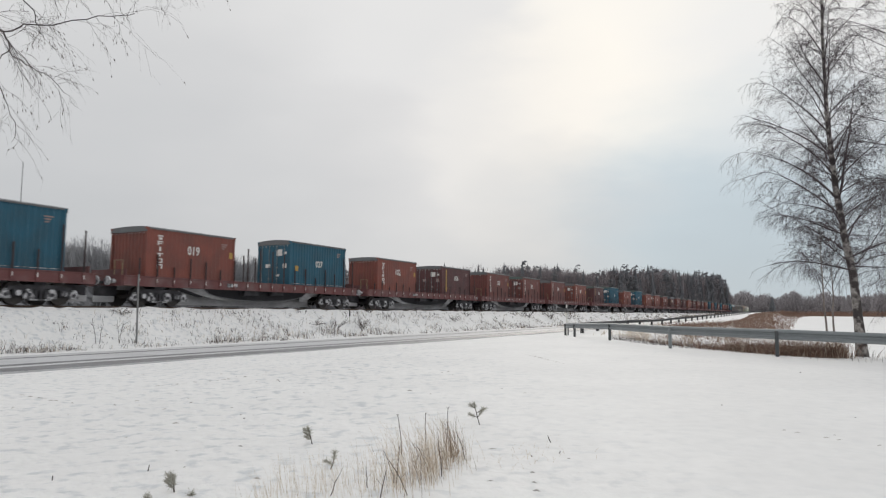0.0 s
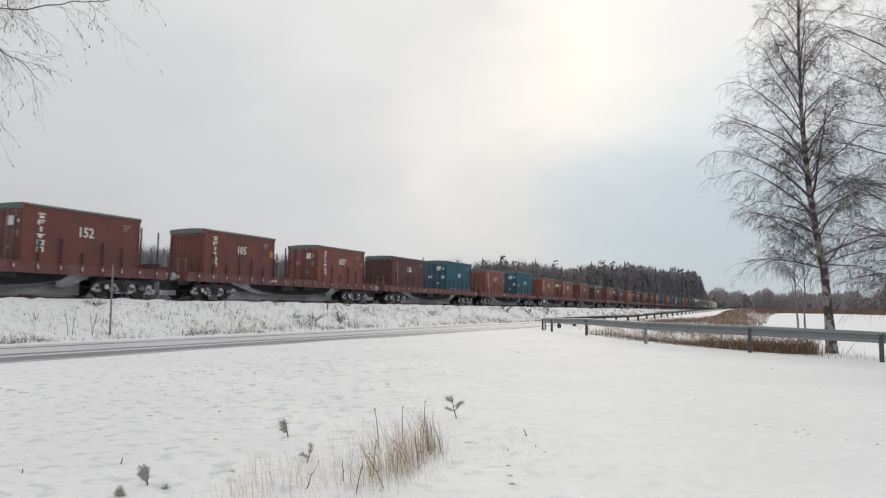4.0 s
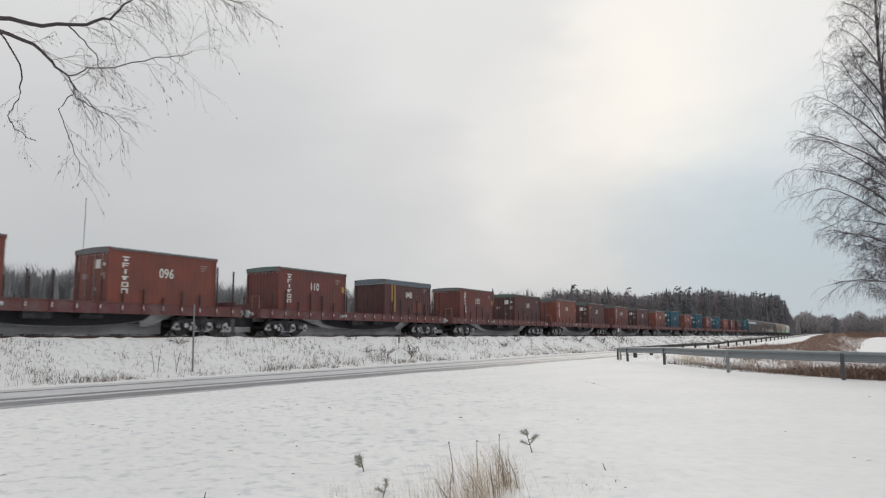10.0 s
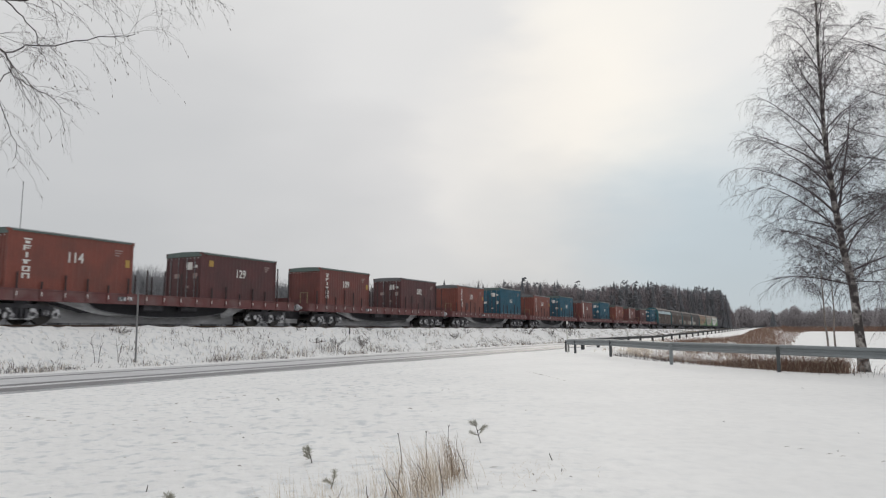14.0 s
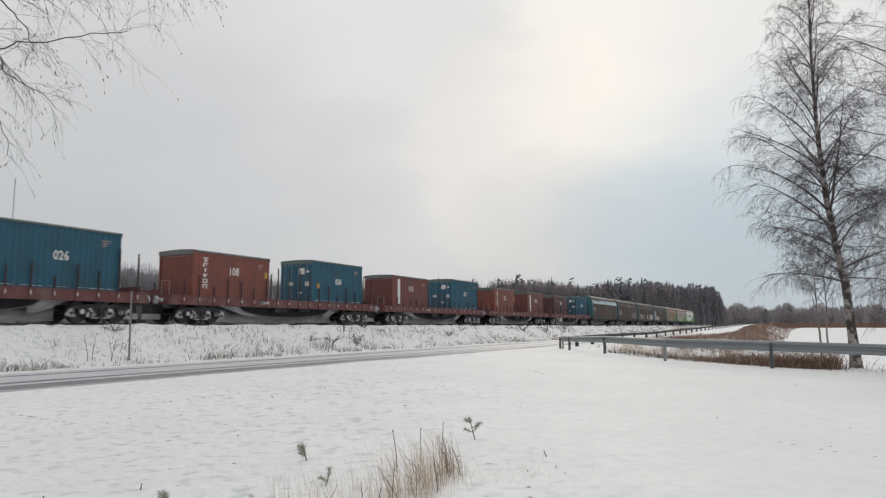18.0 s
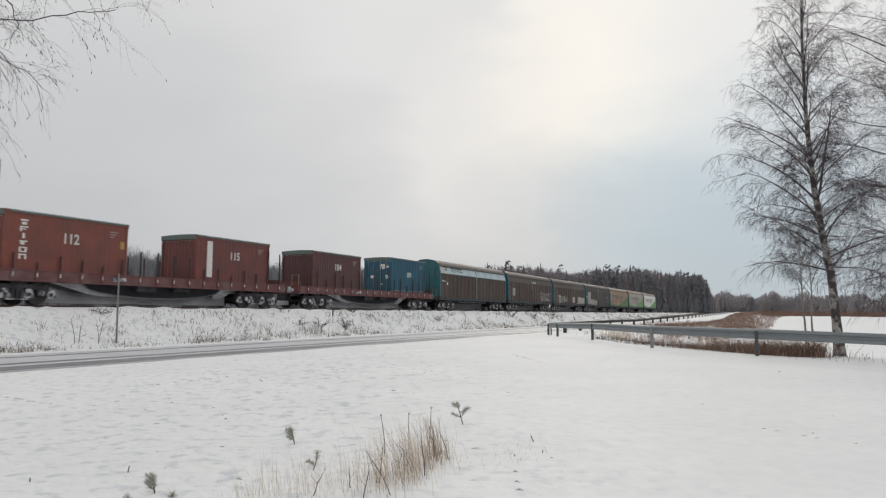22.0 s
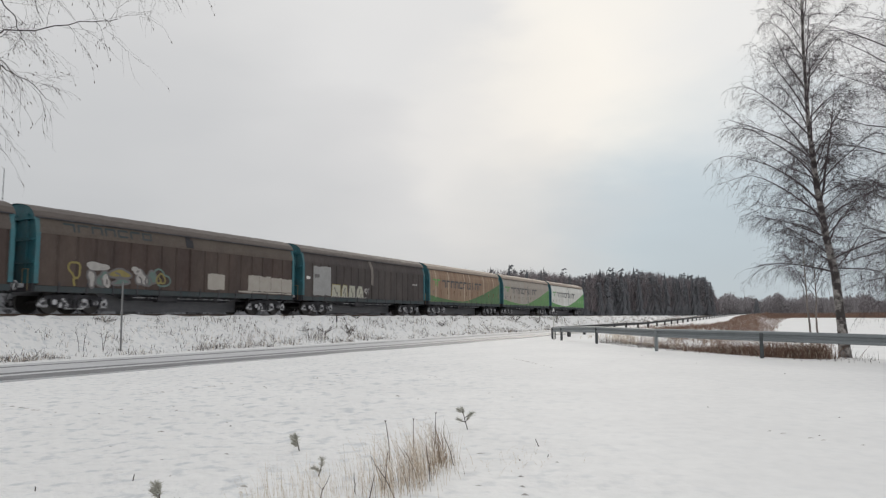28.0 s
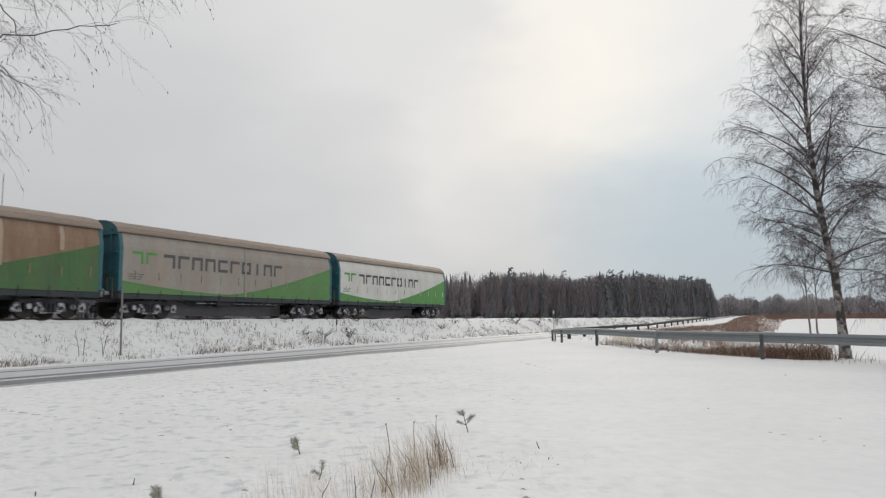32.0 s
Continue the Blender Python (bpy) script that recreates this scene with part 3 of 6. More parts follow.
def container_template(paint, tarp, doors):
    key = (paint, tarp, doors)
    if key in _templates:
        return _templates[key]
    mat = PAINTS[paint][0]
    h = 2.92 if paint == "blue" else 2.60
    root = thing("shipping_container", "", "container")
    for sx in (-1, 1):
        for sy in (-1, 1):
            g = Geo()
            x, y = sx * 2.98, sy * 1.325
            g.box(x - 0.055, x + 0.055, y - 0.05, y + 0.05, 0.12, h - 0.12, 0.012)
            part("corner_post", g.data, mat, root)
            for z in (0.0, h - 0.118):
                g = Geo()
                g.box(x - 0.085, x + 0.085, y - 0.075, y + 0.075, z, z + 0.118, 0.012)
                part("corner_casting", g.data, mat, root)
    for sy in (-1, 1):
        g = Geo()
        g.box(-2.9, 2.9, sy * 1.325 - 0.04, sy * 1.325 + 0.04, 0.03, 0.17, 0.012)
        for fx in (-1.02, 1.02):
            g.box(fx - 0.18, fx + 0.18, sy * 1.367 - 0.004, sy * 1.367 + 0.004, 0.05, 0.15)
        part("bottom_rail", g.data, mat, root)
        if paint == "blue":
            g = Geo()
            g.tube([(-2.86, sy * 1.368, 0.165), (-1.0, sy * 1.37, 0.158), (1.2, sy * 1.37, 0.163), (2.86, sy * 1.368, 0.16)], 0.016, 5)
            part("frost_line", g.data, RIME, root, "line of white frost on the bottom rail")
        g = Geo()
        g.box(-2.9, 2.9, sy * 1.345 - 0.035, sy * 1.345 + 0.035, h - 0.10, h - 0.01, 0.012)
        part("top_rail", g.data, mat, root)
        part("side_panel", corrugated(-2.93, 2.93, 0.16, h - 0.09, sy * 1.362, 0.034 if paint == "blue" else 0.014, 0.28, sy), mat, root)
    g = Geo()
    g.box(-2.92, 2.92, -1.30, 1.30, 0.08, 0.16)
    part("floor_panel", g.data, STAKE, root)
    part("end_panel", corrugated(-1.285, 1.285, 0.12, h - 0.09, 3.0, 0.04, 0.26, 1, "y"), mat, root)
    if doors:
        for sy in (-1, 1):
            g = Geo()
            y0, y1 = (0.012, 1.275) if sy > 0 else (-1.275, -0.012)
            g.box(-3.0, -2.95, y0, y1, 0.14, h - 0.12)
            for k in range(5):
                z = 0.30 + k * (h - 0.6) / 5
                g.box(-3.018, -3.0, y0 + 0.09, y1 - 0.09, z, z + 0.33)
            d = part("door", g.data, mat, root)
            for k in (0.30, 0.78):
                g = Geo()
                y = y0 + (y1 - y0) * k
                g.tube([(-3.045, y, 0.1), (-3.045, y, h - 0.12)], 0.017, 6)
                for z in (0.45, 1.2, h - 0.6):
                    g.box(-3.06, -3.0, y - 0.05, y + 0.05, z, z + 0.05)
                part("locking_bar", g.data, STEEL_GREY, d)
    else:
        part("front_panel", corrugated(-1.285, 1.285, 0.12, h - 0.09, -3.0, 0.04, 0.26, -1, "y"), mat, root)
    g = Geo()
    g.box(-3.0, -2.94, -1.275, 1.275, 0.03, 0.14, 0.012)
    g.box(2.94, 3.0, -1.275, 1.275, 0.03, 0.14, 0.012)
    part("end_sill", g.data, mat, root)
    part("tarpaulin", tarp_geo(h, len(_templates), 0.09 if (tarp == "grey" and paint == "blue") else 0.03, 0.34 if tarp == "slate" else 0.09, 0.36 if tarp == "slate" else 0.22), TARPS[tarp], root,
         {"grey": "grey tarpaulin roof cover", "green": "dull green tarpaulin roof cover", "slate": "blue-grey tarpaulin roof cover"}[tarp])
    # pale rope through the cover's hem
    for sy in (-1, 1):
        g = Geo()
        g.tube([(-3.06, sy * (CW + 0.008), h - 0.01), (0, sy * (CW + 0.012), h - 0.022), (3.06, sy * (CW + 0.008), h - 0.01)], 0.016, 5)
        part("hem_rope", g.data, HEM, root, "pale frosted rope along the cover's hem")
    # eyelets of the cover's hanging end
    for k in range(9):
        part("eyelet", EYELET, None, root).location = (-3.092, -1.2 + 0.30 * k, h - 0.31)
    _templates[key] = root
    return root


# strokes of the stacked marks: from, to across; from, to downwards
COLUMN_STROKES = [((-1, 1, 0, 0.3), (-0.6, 0.6, 0.5, 1)), ((-1, -0.5, 0, 1), (-0.5, 1, 0, 0.25), (-0.5, 0.6, 0.45, 0.65)), ((-0.3, 0.3, 0, 1),), ((-1, 1, 0.1, 0.35), (-0.7, 0.3, 0.35, 0.9)),
                  ((-1, -0.5, 0, 1), (0.5, 1, 0, 1), (-0.5, 0.5, 0, 0.22), (-0.5, 0.5, 0.78, 1)), ((-1, -0.5, 0, 1), (0.5, 1, 0, 1), (-0.5, 0.5, 0, 0.25))]


def container(i, paint, tarp, doors, number, mark, m, first):
    tpl = container_template(paint, tarp, doors)
    root = copy_thing(tpl, m)
    h = 2.92 if paint == "blue" else 2.60
    word = PAINTS[paint][1]
    tagged(root, f"{word} corrugated steel container with {tarp if tarp != 'slate' else 'blue-grey'} tarpaulin top" + {
        "column": ", white lettering", "yellow": ", yellow stripe", "double": ", yellow stripes", "white": ", white stripe", "square": ", yellow mark"}.get(mark, ""),
        "container", "containers on the train")
    if number:
        o = part("number", lettering(number, 0.66 if paint != "blue" else 0.58, WHITE), None, root, "white stencilled number")
        o.matrix_basis = pose(0.0, -1.372, h * (0.60 if paint != "blue" else 0.53), 90, 0, 0) @ Matrix.Diagonal((0.86, 1, 1, 1))
    g = Geo()
    for k in range(3):
        g.box(2.0 + 0.02 * k, 2.45 - 0.1 * k, -1.371, -1.365, h - 0.50 - 0.12 * k, h - 0.44 - 0.12 * k)
    part("code_lines", g.data, mat_dull, root)
    if mark == "column":
        for k in range(6):
            g = Geo()
            z = h * 0.86 - 0.30 * k
            w = 0.17
            for a, b, c, d in COLUMN_STROKES[k]:
                g.box(-2.2 + w * a, -2.2 + w * b, -1.372, -1.365, z - 0.23 * d, z - 0.23 * c)
            part("marking_bar", g.data, WHITE, root)
    elif mark == "square":
        g = Geo()
        x, z = (-2.3, h - 0.75) if paint != "blue" else (-2.35, 1.0)
        g.box(x - 0.16, x + 0.16, -1.374, -1.365, z, z + 0.34)
        part("square_mark", g.data, YELLOW, root, "yellow painted square")
    elif mark in ("yellow", "double", "white"):
        for k in range(2 if mark == "double" else 1):
            g = Geo()
            x = -2.15 + 0.36 * k
            g.box(x - 0.07, x + (0.07 if mark == "double" else 0.34 if mark == "white" else 0.02 if i == 10 else 0.13), -1.374, -1.365, 0.26, h - 0.28)
            part("stripe", g.data, WHITE if mark == "white" else YELLOW, root)
    if mark == "column" and i % 4 != 3:
        g = Geo()
        g.box(2.62, 2.86, -1.371, -1.365, h * 0.52, h * 0.52 + 0.36)
        part("edge_mark", g.data, YELLOW, root, "faded yellow edge mark")
    if i == 17:
        g = Geo()
        g.box(0.55, 1.75, -1.372, -1.365, 0.30, 1.08)
        part("paint_patch", g.data, C_ORANGE, root, "fresh orange-red paint patch")
    if i == 24:
        g = Geo()
        g.box(-1.35, -0.75, -1.372, -1.365, 0.26, 0.98)
        part("paint_patch", g.data, C_DARK, root, "dark maroon paint patch")
    if doors:
        for y, z, w, hh in ((-0.45, h - 0.95, 0.24, 0.42), (-0.95, h - 0.85, 0.12, 0.16), (-0.92, 1.15, 0.16, 0.3), (0.5, 1.2, 0.2, 0.24), (-0.35, 0.62, 0.12, 0.14)):
            g = Geo()
            g.box(-3.028, -3.02, y - w, y + w, z, z + hh)
            part("placard", g.data, WHITE if paint == "blue" or z > 1.6 else mat_dull, root)
    return root


HEM = material("frosted_hem_rope", (0.52, 0.52, 0.53), 0.8, vary=(0.30, 0.30, 0.31), scale=3, amount=0.8)
mat_dull = material("faded_placard", (0.34, 0.25, 0.23), 0.7)


def wheelset_mesh():
    g = Geo()
    for y in (-0.78, 0.78):
        sy = 1 if y > 0 else -1
        g.disc_y(0, y - 0.07, y + 0.07, 0, 0.46, 20)
        g.disc_y(0, y - sy * 0.07, y - sy * 0.10, 0, 0.49, 20)
        g.disc_y(0, y + sy * 0.07, y + sy * 0.10, 0, 0.17, 10)
        for k in range(4):
            a = math.pi / 2 * k
            g.disc_y(0.30 * math.cos(a), y + sy * 0.07, y + sy * 0.085, 0.30 * math.sin(a), 0.05, 8)
    g.disc_y(0, -1.05, 1.05, 0, 0.085, 8)
    return mesh_of("wheelset", *g.data, WHEEL)


WHEELSET = wheelset_mesh()


def bogie(root, x, heavy=True):
    b = part("bogie", Geo().box(-0.24, 0.24, -1.0, 1.0, 0.42, 0.98, 0.04).data, W_DARK, root)
    b.location, b.scale = (x, 0, Z_RAIL - Z_BODY), (BOGIE, BOGIE, BOGIE)
    for dx in (-0.925, 0.925):
        w = part("wheelset", WHEELSET, None, b)
        w.location = (dx, 0, 0.475)
    for sy in (-1, 1):
        g = Geo()
        y0, y1 = sy * 1.0 - 0.055, sy * 1.0 + 0.055
        # arched side frame: top bar, sloping ties and spring seat
        for a, c in (((-1.30, 0.66), (-0.55, 0.74)), ((-0.55, 0.74), (0.55, 0.74)), ((0.55, 0.74), (1.30, 0.66))):
            g.prism([(a[0], y0, a[1] - 0.09), (a[0], y1, a[1] - 0.09), (a[0], y1, a[1] + 0.07), (a[0], y0, a[1] + 0.07)],
                    [(c[0], y0, c[1] - 0.09), (c[0], y1, c[1] - 0.09), (c[0], y1, c[1] + 0.07), (c[0], y0, c[1] + 0.07)])
        for sx in (-1, 1):
            g.prism([(sx * 0.30, y0, 0.22), (sx * 0.42, y0, 0.22), (sx * 0.42, y1, 0.22), (sx * 0.30, y1, 0.22)],
                    [(sx * 0.62, y0, 0.68), (sx * 0.76, y0, 0.68), (sx * 0.76, y1, 0.68), (sx * 0.62, y1, 0.68)])
        part("side_frame", g.data, W_DARK, b)
        g = Geo()
        g.box(-0.46, 0.46, y0 - 0.03, y1 + 0.03, 0.19, 0.25, 0.015)
        part("spring_seat", g.data, RIME, b, "frosted spring seat")
        for k in (-0.2, 0.0, 0.2):
            g = Geo()
            g.tube([(k, sy * 1.06, 0.27), (k, sy * 1.06, 0.60)], 0.07, 8)
            part("spring", g.data, W_DARK, b)
        for dx in (-0.925, 0.925):
            g = Geo()
            g.box(dx - 0.17, dx + 0.17, sy * 1.07 - 0.09, sy * 1.07 + 0.09, 0.33, 0.62, 0.05)
            part("axle_box", g.data, W_DARK, b)
            g = Geo()
            g.disc_y(dx, sy * 1.14, sy * 1.20, 0.475, 0.115, 10)
            part("axle_cap", g.data, RIME, b, "frosted axle cap")
            for e in (-1, 1):
                x0 = dx + e * 0.46
                ring = [(x0 - 0.20, 0.26), (x0 + 0.20, 0.26), (x0 + 0.22, 0.36), (x0 + 0.10, 0.64), (x0 - 0.10, 0.64), (x0 - 0.22, 0.36)]
                g = Geo()
                g.prism([(x, sy * 1.10, z) for x, z in ring], [(x, sy * 1.02, z) for x, z in ring])
                part("suspension_link", g.data, RIME, b, "frosted suspension link")
                g = Geo()
                g.disc_y(x0, sy * 1.101, sy * 1.108, 0.42, 0.075, 8)
                part("link_pin", g.data, W_DARK, b)
    return b


def buffers(root, x, z=1.02):
    for sx in (-1, 1):
        for y in (-0.87, 0.87):
            g = Geo()
            g.tube([(sx * x, y, z), (sx * (x + 0.36), y, z)], [0.11, 0.09], 10)
            g.tube([(sx * (x + 0.36), y, z), (sx * (x + 0.42), y, z)], [0.225, 0.215], 14)
            part("buffer", g.data, RIME, root, "frosted steel buffer")
        g = Geo()
        g.tube([(sx * x, 0, z - 0.03), (sx * (x + 0.58), 0, z - 0.06)], 0.06, 8)
        g.box(min(sx * x, sx * (x + 0.5)), max(sx * x, sx * (x + 0.5)), -0.05, 0.05, z - 0.12, z + 0.02)
        part("coupling", g.data, W_DARK, root)
        g = Geo()
        g.tube([(sx * x, -0.4, z - 0.05), (sx * (x + 0.25), -0.36, z - 0.32), (sx * (x + 0.55), -0.3, z - 0.12)], 0.028, 6)
        part("brake_hose", g.data, W_DARK, root)


def swept_plate(edge, y, half):
    """One closed plate across y from (x, foot, top) rows."""
    v = [(x, y + q, z) for x, lo, hi in edge for q in (-half, half) for z in (lo, hi)]
    f = []
    for i in range(len(edge) - 1):
        a, b = 4 * i, 4 * i + 4
        f += [(a, b, b + 1, a + 1), (a + 2, a + 3, b + 3, b + 2), (a + 1, b + 1, b + 3, a + 3), (a, a + 2, b + 2, b)]
    e = 4 * len(edge) - 4
    return v, f + [(0, 1, 3, 2), (e, e + 2, e + 3, e + 1)]


def flat_wagon_template(short=False):
    root = thing("flat_wagon", "red-brown stake flat wagon carrying two containers on the railway track", "flat wagon", "container flat wagons")
    L = 9.85
    g = Geo()
    g.box(-L, L, -1.36, 1.36, 1.12, 1.235)
    part("deck", g.data, W_RED, root)
    for sy in (-1, 1):
        g = Geo()
        y = sy * 1.40
        ring = [(0.055, 0.79), (0.055, 0.835), (0.03, 0.85), (0.03, 1.25), (0.055, 1.265), (0.055, 1.315), (-0.055, 1.315), (-0.055, 1.265), (-0.03, 1.25), (-0.03, 0.85), (-0.055, 0.835), (-0.055, 0.79)]
        g.prism([(-L, y + a, z) for a, z in ring], [(L, y + a, z) for a, z in ring])
        part("side_sill", g.data, W_RED, root)
    # fish-bellied centre beam and cross members
    for sy in (-1, 1):
        y = sy * 0.55
        ring = [(-6.2, 0.80), (-4.4, 0.36), (4.4, 0.36), (6.2, 0.80), (6.2, 1.12), (-6.2, 1.12)]
        g = Geo()
        g.prism([(x, y - 0.06, z) for x, z in ring], [(x, y + 0.06, z) for x, z in ring])
        part("underframe_beam", g.data, W_DARK, root)
        # frosted web of the fish belly, swept down towards the middle
        for sx, reach in ((-1, 2.4), (1, 4.3)):
            yy = y + sy * 0.09
            n = 12
            edge = [(sx * (6.7 - (6.7 - reach) * k / n), 0.94 - 0.70 * sm(k / n, 0.0, 0.9), 1.11) for k in range(n + 1)]
            part("tapered_web", swept_plate(edge, yy, 0.02), FROST_PALE, root, "web of the beam white with frost")
        # belly plate between the webs, shadow put into its black, rounded at both ends, with a frosted lower flange
        yy = y + sy * 0.16
        low = [(-4.1 + 8.9 * k / 24, 0.82 - 0.60 * math.sin(math.pi * k / 24) ** 0.45) for k in range(25)]
        part("belly_plate", swept_plate([(x, z, 1.11) for x, z in low], yy, 0.03), BELLY, root, "belly plate blackened for the wagon's shadow")
        g = Geo()
        g.tube([(x, yy + sy * 0.02, z - 0.03) for x, z in low], 0.028, 5)
        part("belly_flange", g.data, FROST_DIM, root)
    # plates below the floor added to stand for whirled-up snow dust
    g = Geo()
    g.box(-5.9, 5.9, -0.06, 0.06, -0.12, 1.10)
    for sx in (-1, 1):
        g.box(min(sx * 9.3, sx * 10.45), max(sx * 9.3, sx * 10.45), -0.05, 0.05, 0.0, 0.30)
        g.box(min(sx * 5.9, sx * 9.3), max(sx * 5.9, sx * 9.3), -0.05, 0.05, 0.62, 1.1)
    part("centre_sill", g.data, SNOW_DUST, root, "grey plates added along the centre sill for whirled snow dust")
    # dark block added to close the gap towards the next wagon
    for sx in (-1, 1):
        g = Geo()
        g.box(min(sx * 9.25, sx * 10.3), max(sx * 9.25, sx * 10.3), -0.16, 0.16, 0.31, 0.80, 0.03)
        part("draw_gear", g.data, W_DARK, root)
    for k in range(9):
        g = Geo()
        x = -6 + 1.5 * k
        g.box(x - 0.05, x + 0.05, -1.3, 1.3, 0.86, 1.11)
        part("cross_member", g.data, W_DARK, root)
    for sx in (-1, 1):
        g = Geo()
        g.box(min(sx * L, sx * (L + 0.09)), max(sx * L, sx * (L + 0.09)), -1.38, 1.38, 0.78, 1.33, 0.02)
        part("headstock", g.data, W_RED, root)
        # end bulkhead board, low, and a yellowish shunter's handrail
        g = Geo()
        g.box(min(sx * (L - 0.25), sx * (L - 0.19)), max(sx * (L - 0.25), sx * (L - 0.19)), -1.3, 1.3, 1.24, 1.62)
        part("end_board", g.data, W_RED, root)
        if sx < 0:
            g = Geo()
            x = sx * (L + 0.03)
            g.tube([(x, -1.33, 0.9), (x, -1.33, 2.05), (x, -0.75, 2.05), (x, -0.75, 1.3)], 0.024, 6)
            part("handrail", g.data, RAIL_YELLOW, root, "pale yellow shunter's handrail")
        bogie(root, sx * 7.5)
    pos = [-9.0 + 1.075 * k for k in range(18)]
    tall = {0: 1.0, 5: 1.85, 7: 2.0, 8: 2.05, 9: 2.0, 10: 1.9, 12: 1.5, 14: 1.65, 16: 1.9, 4: 1.7, 3: 1.5, 17: 1.1}
    for sy in (-1, 1):
        for k, x in enumerate(pos):
            g = Geo()
            y = sy * 1.455
            g.box(x - 0.075, x + 0.075, y - 0.03, y + 0.035, 0.86, 1.30, 0.01)
            p = part("stake_pocket", g.data, W_RED, root)
            g = Geo()
            g.box(x - 0.02, x + 0.02, y + sy * 0.036 - 0.006, y + sy * 0.036 + 0.006, 1.0, 1.18)
            part("pocket_mark", g.data, WHITE, p, "white paint mark")
            if k in tall or sy < 0:
                g = Geo()
                x += 0.5 * (sy > 0)
                t = tall[k] if 6 < k < 11 else 0.9 + 0.35 * math.sin(2.3 * k)
                t *= (0.62 if short else 1.0) * (1.0 if sy < 0 else 0.95)
                if k > 15:
                    t = (2.1, 1.95)[k - 16] if sy < 0 else (1.5, 1.2)[k - 16]
                g.box(x - 0.03, x + 0.03, sy * 1.455 - 0.028, sy * 1.455 + 0.028, 1.30, 1.30 + t, 0.01)
                part("stake", g.data, STAKE, root)
    buffers(root, L + 0.09)
    g = Geo()
    g.box(-1.4, -0.2, -1.2, -0.8, 0.5, 0.9, 0.05)
    part("brake_gear_box", g.data, W_DARK, root)
    g = Geo()
    g.tube([(1.0, -1.0, 0.70), (2.1, -1.0, 0.70)], 0.17, 12)
    part("air_tank", g.data, W_DARK, root)
    g = Geo()
    g.box(-3.1, -2.3, -1.462, -1.455, 0.95, 1.15)
    part("label_plate", g.data, RIME, root)
    return root


RAIL_YELLOW = material("faded_yellow_paint", (0.30, 0.235, 0.13), 0.6)


def place_s(s, z, t):
    return Matrix.Translation(at(s - travel(t), P_TRACK, z)) @ pose(0, 0, 0, 0, 0, TH)


RUNNING = []      # (thing, place along the train at the start, height)
OFF, PITCH, WITHIN = 23.61, 21.234, 10.775
# how far each load stands from its even place
SHIFT = [-0.16, -0.16, -0.24, -0.04, -0.10, -0.03, -0.06, -0.38, -0.30, -0.18, -0.05, 0.06, -0.12, -0.22, -0.17, -0.42, -0.20, -0.56, -0.25, -0.31, -0.13, -0.48, -0.38, -0.30, -0.11, -0.25, -0.02, -0.40, -0.28, -0.06, 0.10, -0.10, 0.13, 0.20]
LOAD = [  # paint, cover, doors face the camera, number, marking
    ("red", "grey", 0, "", ""), ("blue", "grey", 1, "0", "square"),
    ("orange", "grey", 0, "019", "column"), ("blue", "grey", 1, "027", "square"),
    ("orange", "grey", 0, "102", "column"), ("dark", "grey", 1, "016", "yellow"),
    ("red", "grey", 0, "103", "column"), ("red", "green", 1, "152", "column"),
    ("red", "grey", 0, "105", "column"), ("orange", "grey", 1, "007", "column"),
    ("dark", "green", 0, "106", "yellow"), ("blue", "green", 1, "063", ""),
    ("orange", "grey", 0, "117", "column"), ("blue", "green", 1, "024", "square"),
    ("orange", "grey", 0, "100", "column"), ("orange", "grey", 1, "096", "column"),
    ("red", "green", 0, "110", "column"), ("dark", "slate", 0, "048", "double"),
    ("red", "grey", 0, "113", "column"), ("dark", "green", 1, "165", ""),
    ("orange", "green", 0, "114", "column"), ("dark", "green", 1, "129", "square"),
    ("red", "green", 0, "109", "column"), ("dark", "grey", 1, "082", ""),
    ("orange", "grey", 0, "101", "column"), ("blue", "green", 1, "026", ""),
    ("orange", "grey", 0, "108", "column"), ("blue", "green", 1, "058", "square"),
    ("red", "grey", 0, "116", "white"), ("blue", "green", 1, "071", ""),
    ("orange", "green", 0, "112", "column"), ("red", "green", 0, "115", "white"),
    ("dark", "green", 0, "104", ""), ("blue", "green", 1, "059", "")]


SHORT_STAKES = (2, 7, 10, 14, 15)     # wagons whose stakes are cut low


def build_container_wagons():
    low, high = flat_wagon_template(True), flat_wagon_template()
    for w in range(17):
        c = OFF + (w - 1) * PITCH + 8.42 + 0.6 * (SHIFT[2 * w] + SHIFT[2 * w + 1]) / 2
        o = copy_thing(low if w in SHORT_STAKES else high, Matrix())
        o.matrix_world = place_s(c, Z_BODY, 0)
        RUNNING.append((o, c, Z_BODY))
        for k in range(2):
            paint, tarp, doors, num, mark = LOAD[2 * w + k]
            s = OFF + (w - 1) * PITCH + WITHIN * k + 3.03 + SHIFT[2 * w + k]
            ct = container(2 * w + k, paint, tarp, doors, num, mark, place_s(s, Z_BODY + 1.24, 0), False)
            RUNNING.append((ct, s, Z_BODY + 1.24))
    for tpl in [*_templates.values(), low, high]:
        for o in list(tpl.children_recursive) + [tpl]:
            bpy.data.objects.remove(o)


# ---- sliding-wall vans ----


def wall_curve(z):
    """Half width of a van's wall at height z: the top leans in to the roof."""
    return 1.58 - 0.17 * sm(z, 3.3, 4.1)


